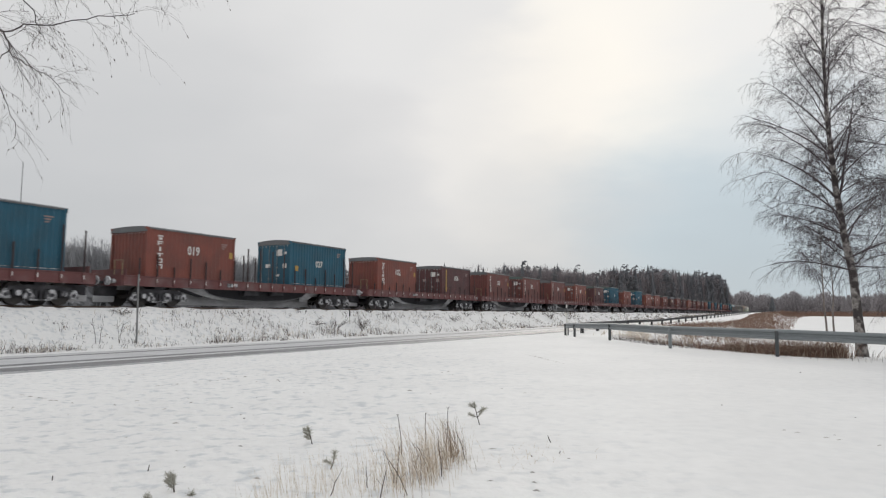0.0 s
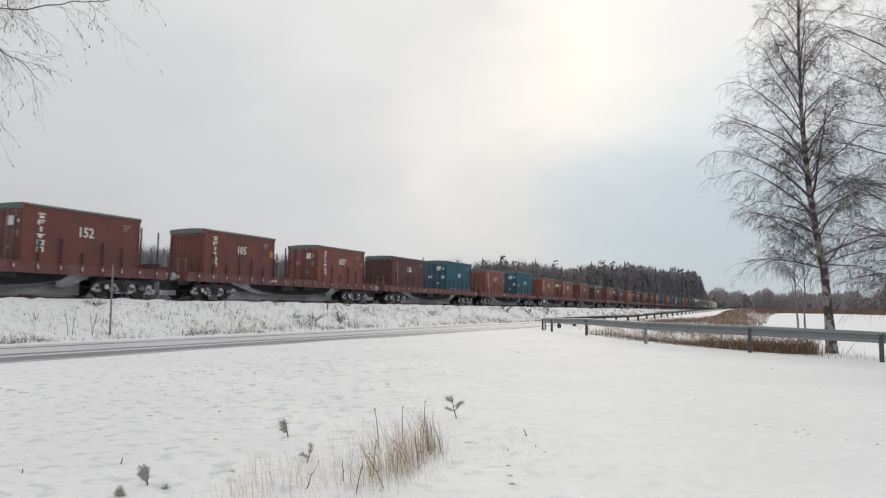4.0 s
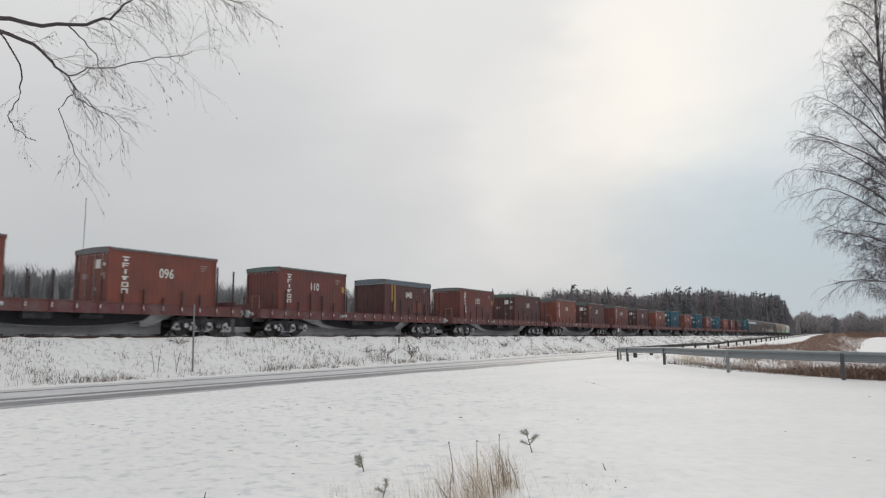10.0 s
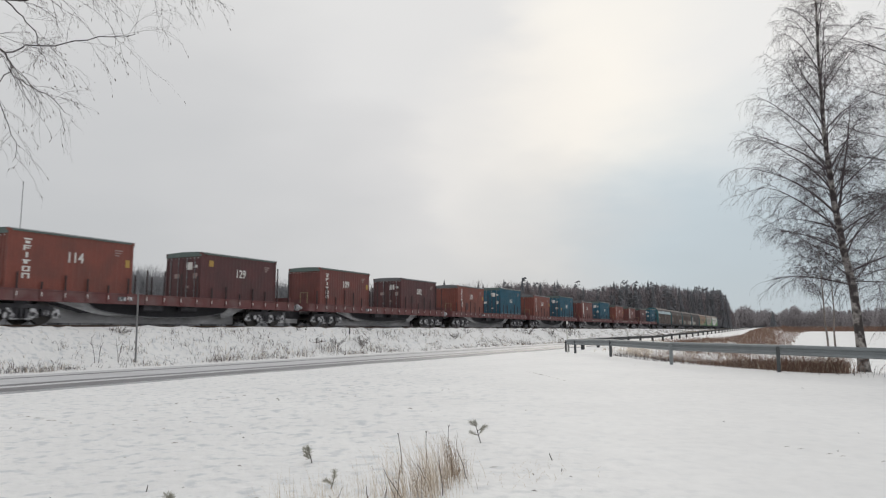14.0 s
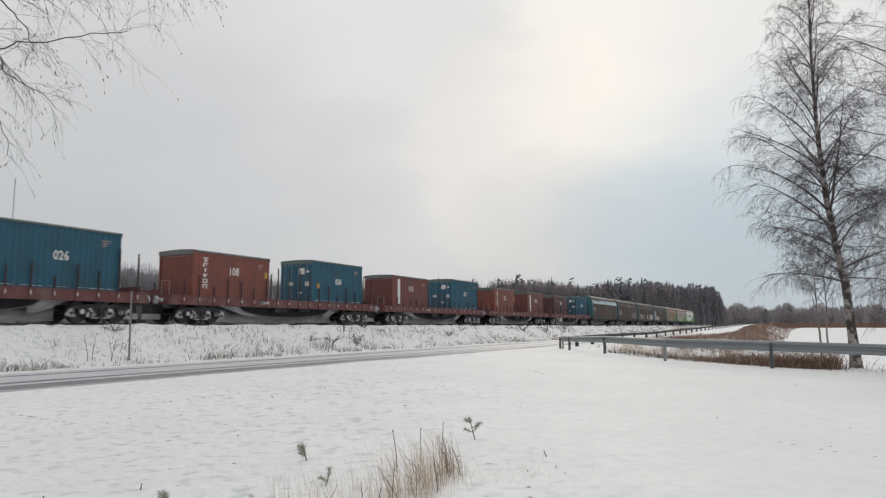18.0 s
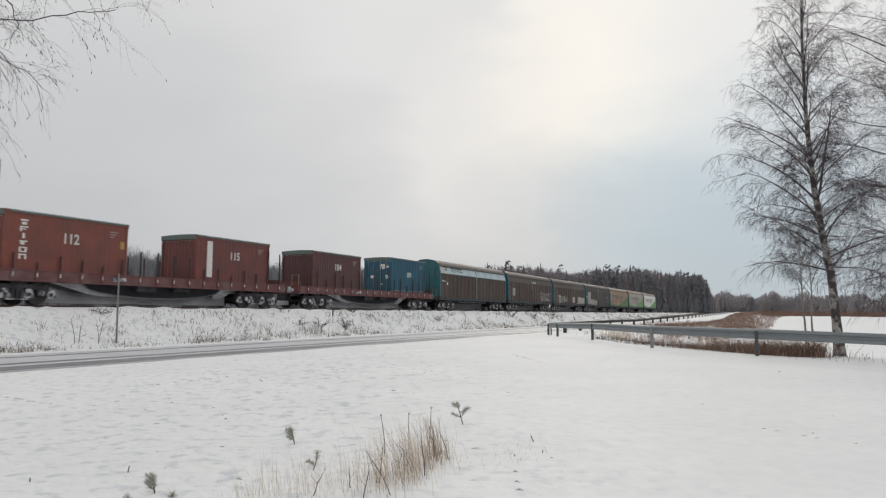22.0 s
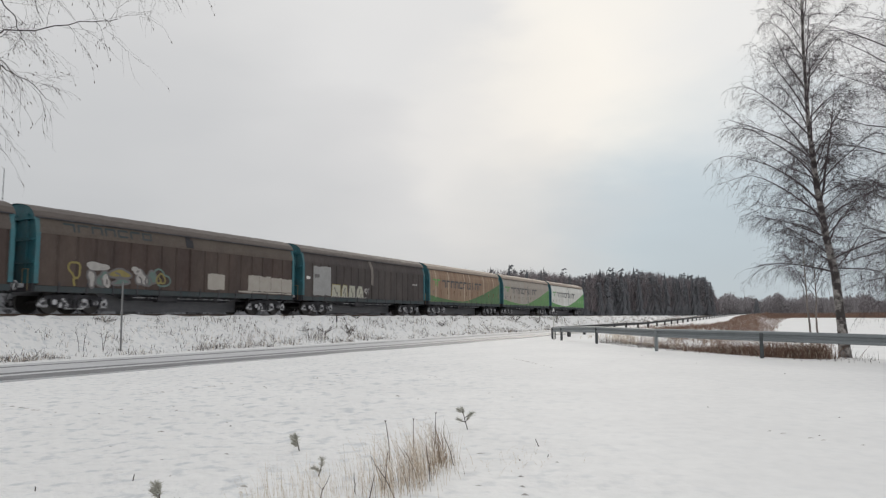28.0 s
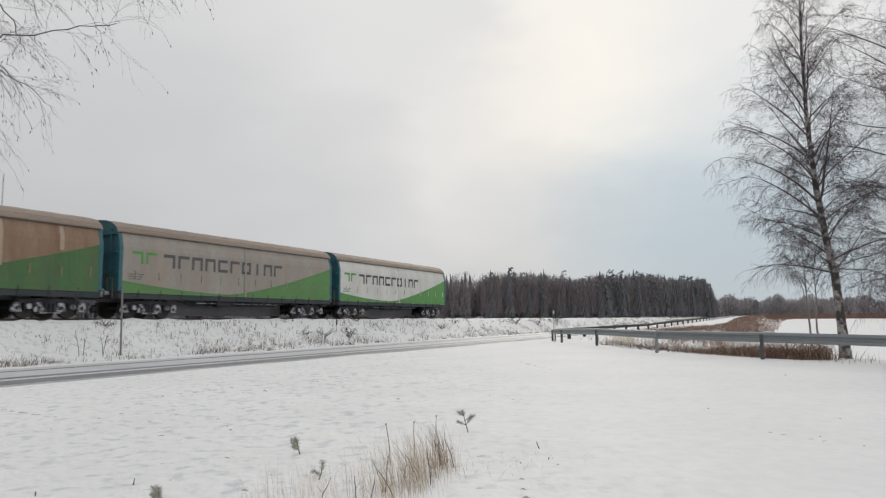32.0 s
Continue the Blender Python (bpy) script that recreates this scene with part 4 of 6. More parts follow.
def side_sheet(x0, x1, z0, z1, sy, out=0.0, n=10, rib=0.0, pitch=0.9):
    """A wall sheet following the van's profile, with optional upright ribs."""
    xs = [x0, x1]
    if rib:
        m = max(1, round((x1 - x0) / pitch))
        w = (x1 - x0) / m
        xs = []
        for i in range(m):
            a = x0 + i * w
            xs += [(a, 0), (a + 0.82 * w, 0), (a + 0.87 * w, 1), (a + 0.95 * w, 1)]
        xs.append((x1, 0))
    else:
        xs = [(x0, 0), (x1, 0)]
    zs = [z0 + (z1 - z0) * j / n for j in range(n + 1)]
    v = [(x, sy * (wall_curve(z) + out + rib * k), z) for x, k in xs for z in zs]
    m = n + 1
    f = [(i * m + j, (i + 1) * m + j, (i + 1) * m + j + 1, i * m + j + 1) for i in range(len(xs) - 1) for j in range(n)]
    if sy > 0:
        f = [q[::-1] for q in f]
    return v, f


def plaque(pts, sy, out):
    """A flat painted shape on the wall from x, z outline points."""
    v = [(x, sy * (wall_curve(z) + out), z) for x, z in pts]
    return v, [tuple(range(len(pts)))]


# open frames of the mark: left, right, top, foot and middle stroke
FRAME_SHAPES = [(0, 1, 1, 0, 0), (1, 0, 1, 0, 0), (1, 1, 1, 0, 0), (1, 1, 1, 0, 0), (1, 0, 1, 1, 0), (1, 0, 1, 0, 0), (1, 1, 1, 1, 0), (0, 0, 0, 0, 1), (1, 1, 1, 0, 0), (1, 0, 1, 0, 0)]


def glyph_row(root, x, z, h, n, mat, adv, name, out=0.012, sizes=None):
    """Plain frame shapes standing for the maker's lettering."""
    for k in range(n):
        w = adv * (0.80 if not sizes else sizes[k])
        s = 0.23 * h
        left, right, top, foot, mid = FRAME_SHAPES[k % len(FRAME_SHAPES)]
        bars = [(0, w, h - s, h)] * top + [(0, w, 0, s)] * foot + [(0, s, 0, h)] * left + [(w - s, w, 0, h)] * right + [(w * 0.5 - s / 2, w * 0.5 + s / 2, 0, h)] * mid
        v, f = [], []
        for m, (a, b, c, d) in enumerate(bars):
            o = len(v)
            v += [(x + q, -(wall_curve(z + r) + out + 0.0015 * m), z + r) for q, r in ((a, c), (b, c), (b, d), (a, d))]
            f.append((o, o + 1, o + 2, o + 3))
        part(name, (v, f), mat, root)
        x += adv if not sizes else w + 0.18 * adv


def van(kind, label):
    root = thing("sliding_wall_van", label, "goods van", "covered goods vans")
    H = 8.70
    roof_mat = B_ROOF if kind.startswith("t") else B_ROOF_DARK
    wall = {"cargo": B_BROWN, "brown": B_BROWN, "t_tan": T_TAN, "t_grey": T_GREY, "t_white": T_WHITE}[kind if kind != "brown2" and kind != "brown3" else "brown"]
    if kind == "brown3":
        wall = B_DARKEST
    # underframe
    for sy in (-1, 1):
        g = Geo()
        g.box(-H, H, sy * 1.52 - 0.04, sy * 1.52 + 0.04, 0.74, 1.02, 0.012)
        part("sole_bar", g.data, B_TEAL_DARK, root)
        for k in range(12):
            g = Geo()
            x = -7.6 + 1.38 * k
            g.box(x - 0.03, x + 0.03, sy * 1.57 - 0.02, sy * 1.57 + 0.02, 0.70, 1.20)
            part("bracket", g.data, W_DARK, root)
    g = Geo()
    g.box(-H, H, -1.47, 1.47, 0.98, 1.04)
    part("floor_panel", g.data, W_DARK, root)
    ring = [(-4.6, 0.80), (-3.4, 0.48), (3.4, 0.48), (4.6, 0.80), (4.6, 1.04), (-4.6, 1.04)]
    for sy in (-0.7, 0.7):
        g = Geo()
        g.prism([(x, sy - 0.06, z) for x, z in ring], [(x, sy + 0.06, z) for x, z in ring])
        part("underframe_beam", g.data, W_DARK, root)
    # plates along the middle stand in for snow dust under the van
    g = Geo()
    g.box(-5.0, 5.0, -0.06, 0.06, -0.08, 0.97)
    for sx in (-1, 1):
        g.box(min(sx * 5.0, sx * H), max(sx * 5.0, sx * H), -0.05, 0.05, 0.6, 0.97)
    part("centre_sill", g.data, FROST_DIM, root, "grey plates added along the centre sill for whirled snow dust")
    # two sliding walls a side with a middle post
    for sy in (-1, 1):
        for x0, x1 in ((-H + 0.10, -0.06), (0.06, H - 0.10)):
            if kind in ("cargo", "brown", "brown2", "brown3"):
                part("sliding_wall", side_sheet(x0, x1, 1.02, 3.32, sy, 0.0, 6, -0.045, 0.95), wall, root)
                part("upper_wall", side_sheet(x0, x1, 3.32, 4.06, sy, 0.012, 5), B_PALE if kind == "cargo" else {"brown2": B_OLIVE, "brown3": B_DARKEST}.get(kind, B_UPPER), root,
                     "pale blue-white upper band" if kind == "cargo" else "")
            else:
                part("sliding_wall", side_sheet(x0, x1, 1.02, 4.06, sy, 0.0, 12), wall, root)
        v, f = side_sheet(-0.07, 0.07, 1.02, 4.06, sy, 0.03, 10)
        part("centre_post", (v, f), STEEL_GREY if kind == "cargo" else wall, root)
        if kind.startswith("t"):
            for k in range(12):
                x = -H + 0.9 + 1.45 * k
                if x < H - 0.3:
                    g = Geo()
                    g.box(x - 0.03, x + 0.03, sy * 1.602 - 0.016, sy * 1.602 + 0.016, 1.72, 2.15, 0.006)
                    part("wall_latch", g.data, wall, root)
    # curved roof
    prof = [(-1.46, 4.02), (-1.43, 4.12), (-1.29, 4.33), (-0.98, 4.53), (-0.52, 4.66), (0, 4.71), (0.52, 4.66), (0.98, 4.53), (1.29, 4.33), (1.43, 4.12), (1.46, 4.02)]
    xs = [-H - 0.12 + (2 * H + 0.24) * i / 24 for i in range(25)]
    v = [(x, y, z + (0.012 if i % 2 else 0)) for i, x in enumerate(xs) for y, z in prof]
    n = len(prof)
    f = [(i * n + j, i * n + j + 1, (i + 1) * n + j + 1, (i + 1) * n + j) for i in range(24) for j in range(n - 1)]
    part("roof", (v, f), roof_mat, root)
    for sy in (-1, 1):
        g = Geo()
        g.box(-H, H, sy * 1.475 - 0.03, sy * 1.475 + 0.03, 3.99, 4.05, 0.01)
        part("roof_gutter", g.data, W_DARK if not kind.startswith("t") else B_ROOF_DARK, root)
    # ends: plate, ribs, frame edge
    for sx in (-1, 1):
        pts = [(-1.52, 1.10)] + [(-wall_curve(z) + 0.02, z) for z in (2.0, 3.3, 3.7, 4.0)] + prof[1:-1] + [(wall_curve(z) - 0.02, z) for z in (4.0, 3.7, 3.3, 2.0)] + [(1.52, 1.10)]
        x = sx * (H - 0.02)
        g = Geo()
        g.prism([(x - 0.03, y, z) for y, z in pts], [(x + 0.03, y, z) for y, z in pts])
        part("end_wall", g.data, B_TEAL, root, "teal steel end wall")
        for y in (-0.9, 0.0, 0.9):
            g = Geo()
            g.box(min(x, x + sx * 0.11), max(x, x + sx * 0.11), y - 0.05, y + 0.05, 1.1, 4.2, 0.02)
            part("end_rib", g.data, B_TEAL, root)
        for z in (2.05, 3.05, 3.98):
            g = Geo()
            g.box(min(x, x + sx * 0.14), max(x, x + sx * 0.14), -1.43, 1.43, z - 0.06, z + 0.06, 0.02)
            part("end_rail", g.data, B_TEAL, root)
        for sy in (-1, 1):
            g = Geo()
            pr = [(wall_curve(z), z) for z in (1.1, 2.2, 3.3, 3.7, 4.05)]
            for (ya, za), (yb, zb) in zip(pr, pr[1:]):
                g.prism([(x - 0.10, sy * (ya - 0.05), za), (x + 0.10, sy * (ya - 0.05), za), (x + 0.10, sy * (ya + 0.02), za), (x - 0.10, sy * (ya + 0.02), za)],
                        [(x - 0.10, sy * (yb - 0.05), zb), (x + 0.10, sy * (yb - 0.05), zb), (x + 0.10, sy * (yb + 0.02), zb), (x - 0.10, sy * (yb + 0.02), zb)])
            part("corner_post", g.data, B_TEAL, root)
        g = Geo()
        g.box(min(sx * (H - 0.04), sx * (H + 0.08)), max(sx * (H - 0.04), sx * (H + 0.08)), -1.50, 1.50, 0.74, 1.10, 0.02)
        part("headstock", g.data, W_DARK, root)
        g = Geo()
        g.tube([(sx * (H + 0.1), -1.2, 0.8), (sx * (H + 0.1), -1.2, 1.75), (sx * (H + 0.1), -0.8, 1.75), (sx * (H + 0.1), -0.8, 1.1)], 0.022, 6)
        part("handrail", g.data, RAIL_YELLOW, root)
        for k in range(3):
            g = Geo()
            g.box(min(sx * (H + 0.03), sx * (H + 0.14)), max(sx * (H + 0.03), sx * (H + 0.14)), 0.85, 1.25, 1.3 + 0.42 * k, 1.33 + 0.42 * k)
            part("ladder_step", g.data, STAKE, root)
        bogie(root, sx * 6.55)
    buffers(root, H + 0.08)
    g = Geo()
    g.box(-1.9, -0.6, -1.25, -0.85, 0.42, 0.80, 0.05)
    part("brake_gear_box", g.data, W_DARK, root)
    g = Geo()
    g.tube([(-3.4, -1.15, 0.62), (3.4, -1.15, 0.62)], 0.03, 6)
    part("brake_rod", g.data, RIME, root)
    decorate(root, kind, H)
    return root


B_TEAL_DARK = material("dirty_dark_teal_paint", (0.032, 0.055, 0.062), 0.7, vary=(0.036, 0.040, 0.042), scale=2, amount=0.8, dirt=(0.075, 0.07, 0.068), dirt_amount=0.4)
CREAM = material("cream_band_paint", (0.56, 0.55, 0.46), 0.6, vary=(0.44, 0.44, 0.38), scale=1.5, fine=14)
PALE_GREY = material("pale_grey_primer", (0.34, 0.34, 0.335), 0.7, vary=(0.25, 0.245, 0.24), scale=1.5, fine=14)
STREAK_GREY = material("grey_weather_streak", (0.20, 0.175, 0.155), 0.7, vary=(0.12, 0.10, 0.09), scale=3, stretch=(1, 1, 0.3))
B_UPPER = material("dusty_brown_upper_paint", (0.108, 0.086, 0.074), 0.7, vary=(0.072, 0.057, 0.051), scale=0.8, amount=0.9, fine=16, stretch=(1, 1, 0.5))
PATCH = material("pale_grey_overpaint", (0.40, 0.37, 0.33), 0.7, vary=(0.30, 0.27, 0.235), scale=2)
GRAF_WHITE = material("white_spray_paint", (0.44, 0.42, 0.40), 0.7, vary=(0.27, 0.255, 0.24), scale=5)
GRAF_CREAM = material("cream_spray_paint", (0.46, 0.45, 0.36), 0.7, vary=(0.34, 0.33, 0.27), scale=4)
GRAF_YELLOW = material("yellow_spray_paint", (0.27, 0.22, 0.07), 0.7, vary=(0.17, 0.14, 0.06), scale=4)
GRAF_TEAL = material("green_blue_spray_paint", (0.13, 0.19, 0.17), 0.7)


def stroke_shape(root, pts, w, mat, name="spray_stroke", out=0.010):
    v, f = [], []
    for i, (x, z) in enumerate(pts):
        a, b = pts[max(0, i - 1)], pts[min(len(pts) - 1, i + 1)]
        dx, dz = b[0] - a[0], b[1] - a[1]
        l = math.hypot(dx, dz) or 1
        for s in (-1, 1):
            xx, zz = x - s * dz / l * w, z + s * dx / l * w
            v.append((xx, -(wall_curve(zz) + out), zz))
    for i in range(len(pts) - 1):
        f.append((2 * i, 2 * i + 2, 2 * i + 3, 2 * i + 1))
    part(name, (v, f), mat, root)


def patch_rect(root, x0, x1, z0, z1, mat=None, out=0.007, name="overpaint_patch"):
    rnd = random.Random(int(x0 * 100))
    n = 9
    top = [(x0 + (x1 - x0) * k / n, z1 + rnd.uniform(-0.04, 0.04)) for k in range(n + 1)]
    bot = [(x1 - (x1 - x0) * k / n, z0 + rnd.uniform(-0.03, 0.03)) for k in range(n + 1)]
    part(name, plaque(bot[::-1] + top[::-1], -1, out), mat or PATCH, root)


def spray_word(root, x, z, h, n, adv, seed, mats, out=0.012, wide=0.06):
    """Unreadable spray lettering: looping strokes."""
    rnd = random.Random(seed)
    for k in range(n):
        cx = x + adv * k
        pts = [(cx + adv * (0.40 * math.sin(1.7 * q + rnd.random())), z + h * (q / 5.0) + rnd.uniform(-0.05, 0.05)) for q in range(6)]
        stroke_shape(root, pts, 0.055 + 0.05 * rnd.random(), mats[k % len(mats)], out=out)
        pts = [(cx - adv * 0.42, z + h * rnd.uniform(0.2, 0.9)), (cx, z + h * rnd.uniform(0.2, 0.9)), (cx + adv * 0.42, z + h * rnd.uniform(0.1, 0.9))]
        stroke_shape(root, pts, wide, mats[(k + 1) % len(mats)], out=out)


def bubble(root, cx, cz, w, h, fill, line, seed):
    """One rounded sprayed form: a fill, an outline and a small counter, too loose to read."""
    rnd = random.Random(seed)
    a, b, c = rnd.uniform(0, 6.28), rnd.uniform(0, 6.28), rnd.uniform(0.14, 0.32)
    w, h = w * rnd.uniform(0.8, 1.1), h * rnd.uniform(0.75, 1.05)

    def ring(k, scale):
        t = 2 * math.pi * k / 22
        q = scale * (1 + c * math.sin(2 * t + a) + 0.16 * math.sin(3 * t + b))
        return cx + w * q * math.cos(t), cz + h * q * math.sin(t)

    d = 0.0003 * (seed % 7)
    if fill:
        part("spray_fill", plaque([ring(k, 1.0) for k in range(22)], -1, 0.010 + d), fill, root)
    stroke_shape(root, [ring(k, 1.02) for k in range(23)], 0.05, line, out=0.013 + d)
    if seed % 2:
        stroke_shape(root, [(cx - 0.5 * w, cz + 0.2 * h), (cx - 0.05 * w, cz - 0.1 * h), (cx + 0.1 * w, cz - 0.75 * h)], 0.045, line, out=0.016 + d)


def decorate(root, kind, H):
    if kind == "cargo":
        part("white_panel", plaque([(-H + 0.12, 3.36), (-6.6, 3.36), (-7.0, 3.7), (-7.35, 4.03), (-H + 0.12, 4.03)], -1, 0.018), CREAM, root)
        part("lower_band_edge", side_sheet(-H + 0.1, H - 0.1, 3.24, 3.33, -1, 0.02, 3), B_TEAL_DARK, root)
        glyph_row(root, -8.0, 3.60, 0.42, 2, INK, 0.68, "logo_shape", 0.03)
        glyph_row(root, -6.42, 3.60, 0.40, 5, INK, 0.625, "emblem_shape", 0.03)
        patch_rect(root, -H + 0.35, -H + 1.2, 2.55, 2.62, WHITE)
        patch_rect(root, -H + 1.45, -H + 1.7, 2.25, 2.5, WHITE)
    elif kind == "brown":
        patch_rect(root, -7.25, -6.42, 1.66, 2.60, PALE_GREY)
        part("pale_streak", side_sheet(-0.14, 0.14, 2.6, 4.0, -1, 0.034, 8), STREAK_GREY, root)
        patch_rect(root, 0.3, 1.5, 3.42, 3.58, B_PALE, 0.02)
        for k in range(4):
            bubble(root, 3.9 + 1.12 * k, 1.75, 0.52, 0.62, None, GRAF_WHITE, 11 + k)
    elif kind == "brown2":
        glyph_row(root, -7.5, 3.52, 0.38, 7, B_TEAL_DARK, 0.71, "faded_emblem_shape", 0.03)
        part("dark_hatch", side_sheet(-0.42, 0.09, 3.40, 4.02, -1, 0.036, 4), BELLY, root)
        for k, (cx, cz, w, h, fill, line) in enumerate(((-6.88, 1.82, 0.30, 0.34, None, GRAF_YELLOW), (-5.75, 2.02, 0.46, 0.17, GRAF_WHITE, GRAF_WHITE), (-6.02, 1.45, 0.26, 0.36, GRAF_WHITE, INK_FADED),
                                                        (-5.45, 1.42, 0.30, 0.40, GRAF_TEAL, INK_FADED), (-5.25, 1.36, 0.16, 0.34, GRAF_WHITE, GRAF_WHITE), (-4.5, 1.74, 0.60, 0.32, GRAF_YELLOW, INK_FADED), (-4.4, 1.34, 0.50, 0.16, GRAF_TEAL, INK_FADED),
                                                        (-3.25, 1.58, 0.34, 0.46, GRAF_WHITE, INK_FADED), (-3.55, 1.95, 0.26, 0.12, GRAF_WHITE, GRAF_WHITE), (-2.65, 1.60, 0.30, 0.42, GRAF_TEAL, INK_FADED), (-1.98, 1.62, 0.52, 0.44, None, GRAF_TEAL), (-2.05, 1.60, 0.22, 0.34, None, GRAF_YELLOW))):
            bubble(root, cx, cz, w, h, fill, line, 40 + k)
        stroke_shape(root, [(-6.88, 1.5), (-6.92, 1.28), (-6.86, 1.05)], 0.06, GRAF_YELLOW)
        patch_rect(root, 1.2, 2.5, 1.18, 2.08)
        for k in range(4):
            patch_rect(root, 4.45 + 1.03 * k, 5.46 + 1.03 * k, 1.20, 2.16 - 0.03 * k)
        patch_rect(root, 3.65, 8.5, 1.08, 1.17, PATCH, 0.009)
    elif kind == "brown3":
        patch_rect(root, -7.6, -5.55, 1.12, 3.16, PALE_GREY, 0.008)
        patch_rect(root, -7.45, -6.9, 2.35, 2.60, INK_FADED, 0.010, "small_print")
        patch_rect(root, -8.35, -7.95, 2.2, 2.4, WHITE)
        # chunky sprayed blocks with dark counters and drips below
        for k, (x0, x1) in enumerate(((-5.45, -4.35), (-4.22, -3.42), (-3.30, -2.42), (-2.28, -1.28))):
            w = x1 - x0
            part("spray_fill", plaque([(x0, 1.10), (x1, 1.10), (x1 - 0.03, 1.55), (x1 - (0.02, 0.16, 0.05, 0.22)[k] * w, 1.93), (x0 + (0.04, 0.24, 0.12, 0.30)[k] * w, 1.96), (x0 + 0.02 * w, 1.62)], -1, 0.010), GRAF_CREAM, root)
            stroke_shape(root, [(x0 + (0.55, 0.30, 0.62, 0.34)[k] * w, 1.30), (x0 + 0.42 * w, 1.55), (x0 + (0.30, 0.60, 0.40, 0.52)[k] * w, 1.76)], 0.055, INK_FADED, out=0.013)
            stroke_shape(root, [(x0 + 0.60 * w, 1.12), (x0 + 0.66 * w, 1.40)], 0.05, INK_FADED, out=0.013)
            stroke_shape(root, [(x0 - 0.02, 1.10), (x0 + 0.04 * w, 1.62), (x0 + (0.04, 0.24, 0.12, 0.30)[k] * w, 1.98), (x1 - (0.02, 0.16, 0.05, 0.22)[k] * w, 1.95), (x1, 1.10)], 0.03, GRAF_YELLOW if k < 2 else INK_FADED, out=0.014)
        for k in range(15):
            x = -5.4 + 0.31 * k
            stroke_shape(root, [(x, 1.12), (x + 0.02, 1.05)], 0.09, GRAF_WHITE, out=0.015)
        spray_word(root, -1.0, 1.35, 0.5, 2, 0.34, 5, (GRAF_WHITE, INK_FADED), wide=0.03)
        stroke_shape(root, [(-0.30, 4.0), (-0.12, 3.4), (-0.05, 2.8), (-0.10, 2.1)], 0.17, STREAK_GREY, "pale_streak", 0.036)
        patch_rect(root, 6.5, 7.35, 2.36, 2.46, GRAF_WHITE)
    else:
        # sweeping green field along the foot of the wall
        n = 40
        top = []
        for k in range(n + 1):
            u = k / n
            x = -H + 0.12 + (2 * H - 0.24) * u
            if u < 0.42:
                z = 1.14 + 0.50 * ((0.42 - u) / 0.42) ** 1.8
            else:
                z = 1.14 + 2.12 * ((u - 0.42) / 0.58) ** 1.35
            top.append((x, z))
        v, f = [], []
        for x, z in top:
            for q in range(5):
                zz = 1.03 + (z - 1.03) * q / 4
                v.append((x, -(wall_curve(zz) + 0.008), zz))
        for k in range(n):
            for q in range(4):
                a = k * 5 + q
                f.append((a, a + 5, a + 6, a + 1))
        part("green_field", (v, f), {"t_white": T_GREEN, "t_grey": T_GREEN_MID}.get(kind, T_GREEN_DULL), root, "sweeping bright green painted field")
        ink = INK if kind != "t_grey" else INK_WORN
        glyph_row(root, -8.05, 2.52, 0.62, 2, LOGO_GREEN, 0.84, "logo_shape", 0.012)
        glyph_row(root, -6.12, 2.40, 0.72, 10, ink, 0.965, "emblem_shape", 0.012)
        if kind == "t_tan":
            for k, x in enumerate((-7.43, -4.69, -1.01, 0.32, 3.98, 6.7)):
                part("pale_streak", side_sheet(x - 0.10, x + 0.10, (1.45, 1.3, 1.25, 1.35, 2.0, 2.85)[k], 3.95, -1, 0.010, 10), STREAK, root)
        for k in range(3):
            patch_rect(root, -H + 0.5, -H + 1.4 - 0.1 * k, 1.95 - 0.12 * k, 2.0 - 0.12 * k, INK_FADED, 0.010, "small_print")


INK_WORN = material("worn_grey_lettering_paint", (0.095, 0.09, 0.095), 0.6, vary=(0.13, 0.125, 0.125), scale=2, bump=0.02)
INK_FADED = material("faded_grey_lettering_paint", (0.15, 0.14, 0.14), 0.6, bump=0.02)
STREAK = material("pale_weather_streak", (0.46, 0.37, 0.28), 0.7, vary=(0.38, 0.29, 0.21), scale=3)
VANS = [("cargo", "brown sliding-wall goods van with a pale upper band and teal end"),
        ("brown", "dirty brown sliding-wall goods van with white spray lettering"),
        ("brown2", "dirty brown sliding-wall goods van with yellow and white graffiti"),
        ("brown3", "dirty dark brown sliding-wall goods van with a pale painted patch"),
        ("t_tan", "tan stained sliding-wall goods van with green swoosh and streaks"),
        ("t_grey", "warm grey sliding-wall goods van with a green swoosh"),
        ("t_white", "clean white sliding-wall goods van with a green swoosh")]
VAN_START, VAN_PITCH, VAN_LEN = 361.93, 18.455, 17.405


def build_vans():
    for i, (kind, label) in enumerate(VANS):
        c = VAN_START + i * VAN_PITCH + VAN_LEN / 2
        o = van(kind, label)
        o.matrix_world = place_s(c, Z_BODY, 0)
        RUNNING.append((o, c, Z_BODY))


build_container_wagons()
build_vans()

# ---- safety fence ----


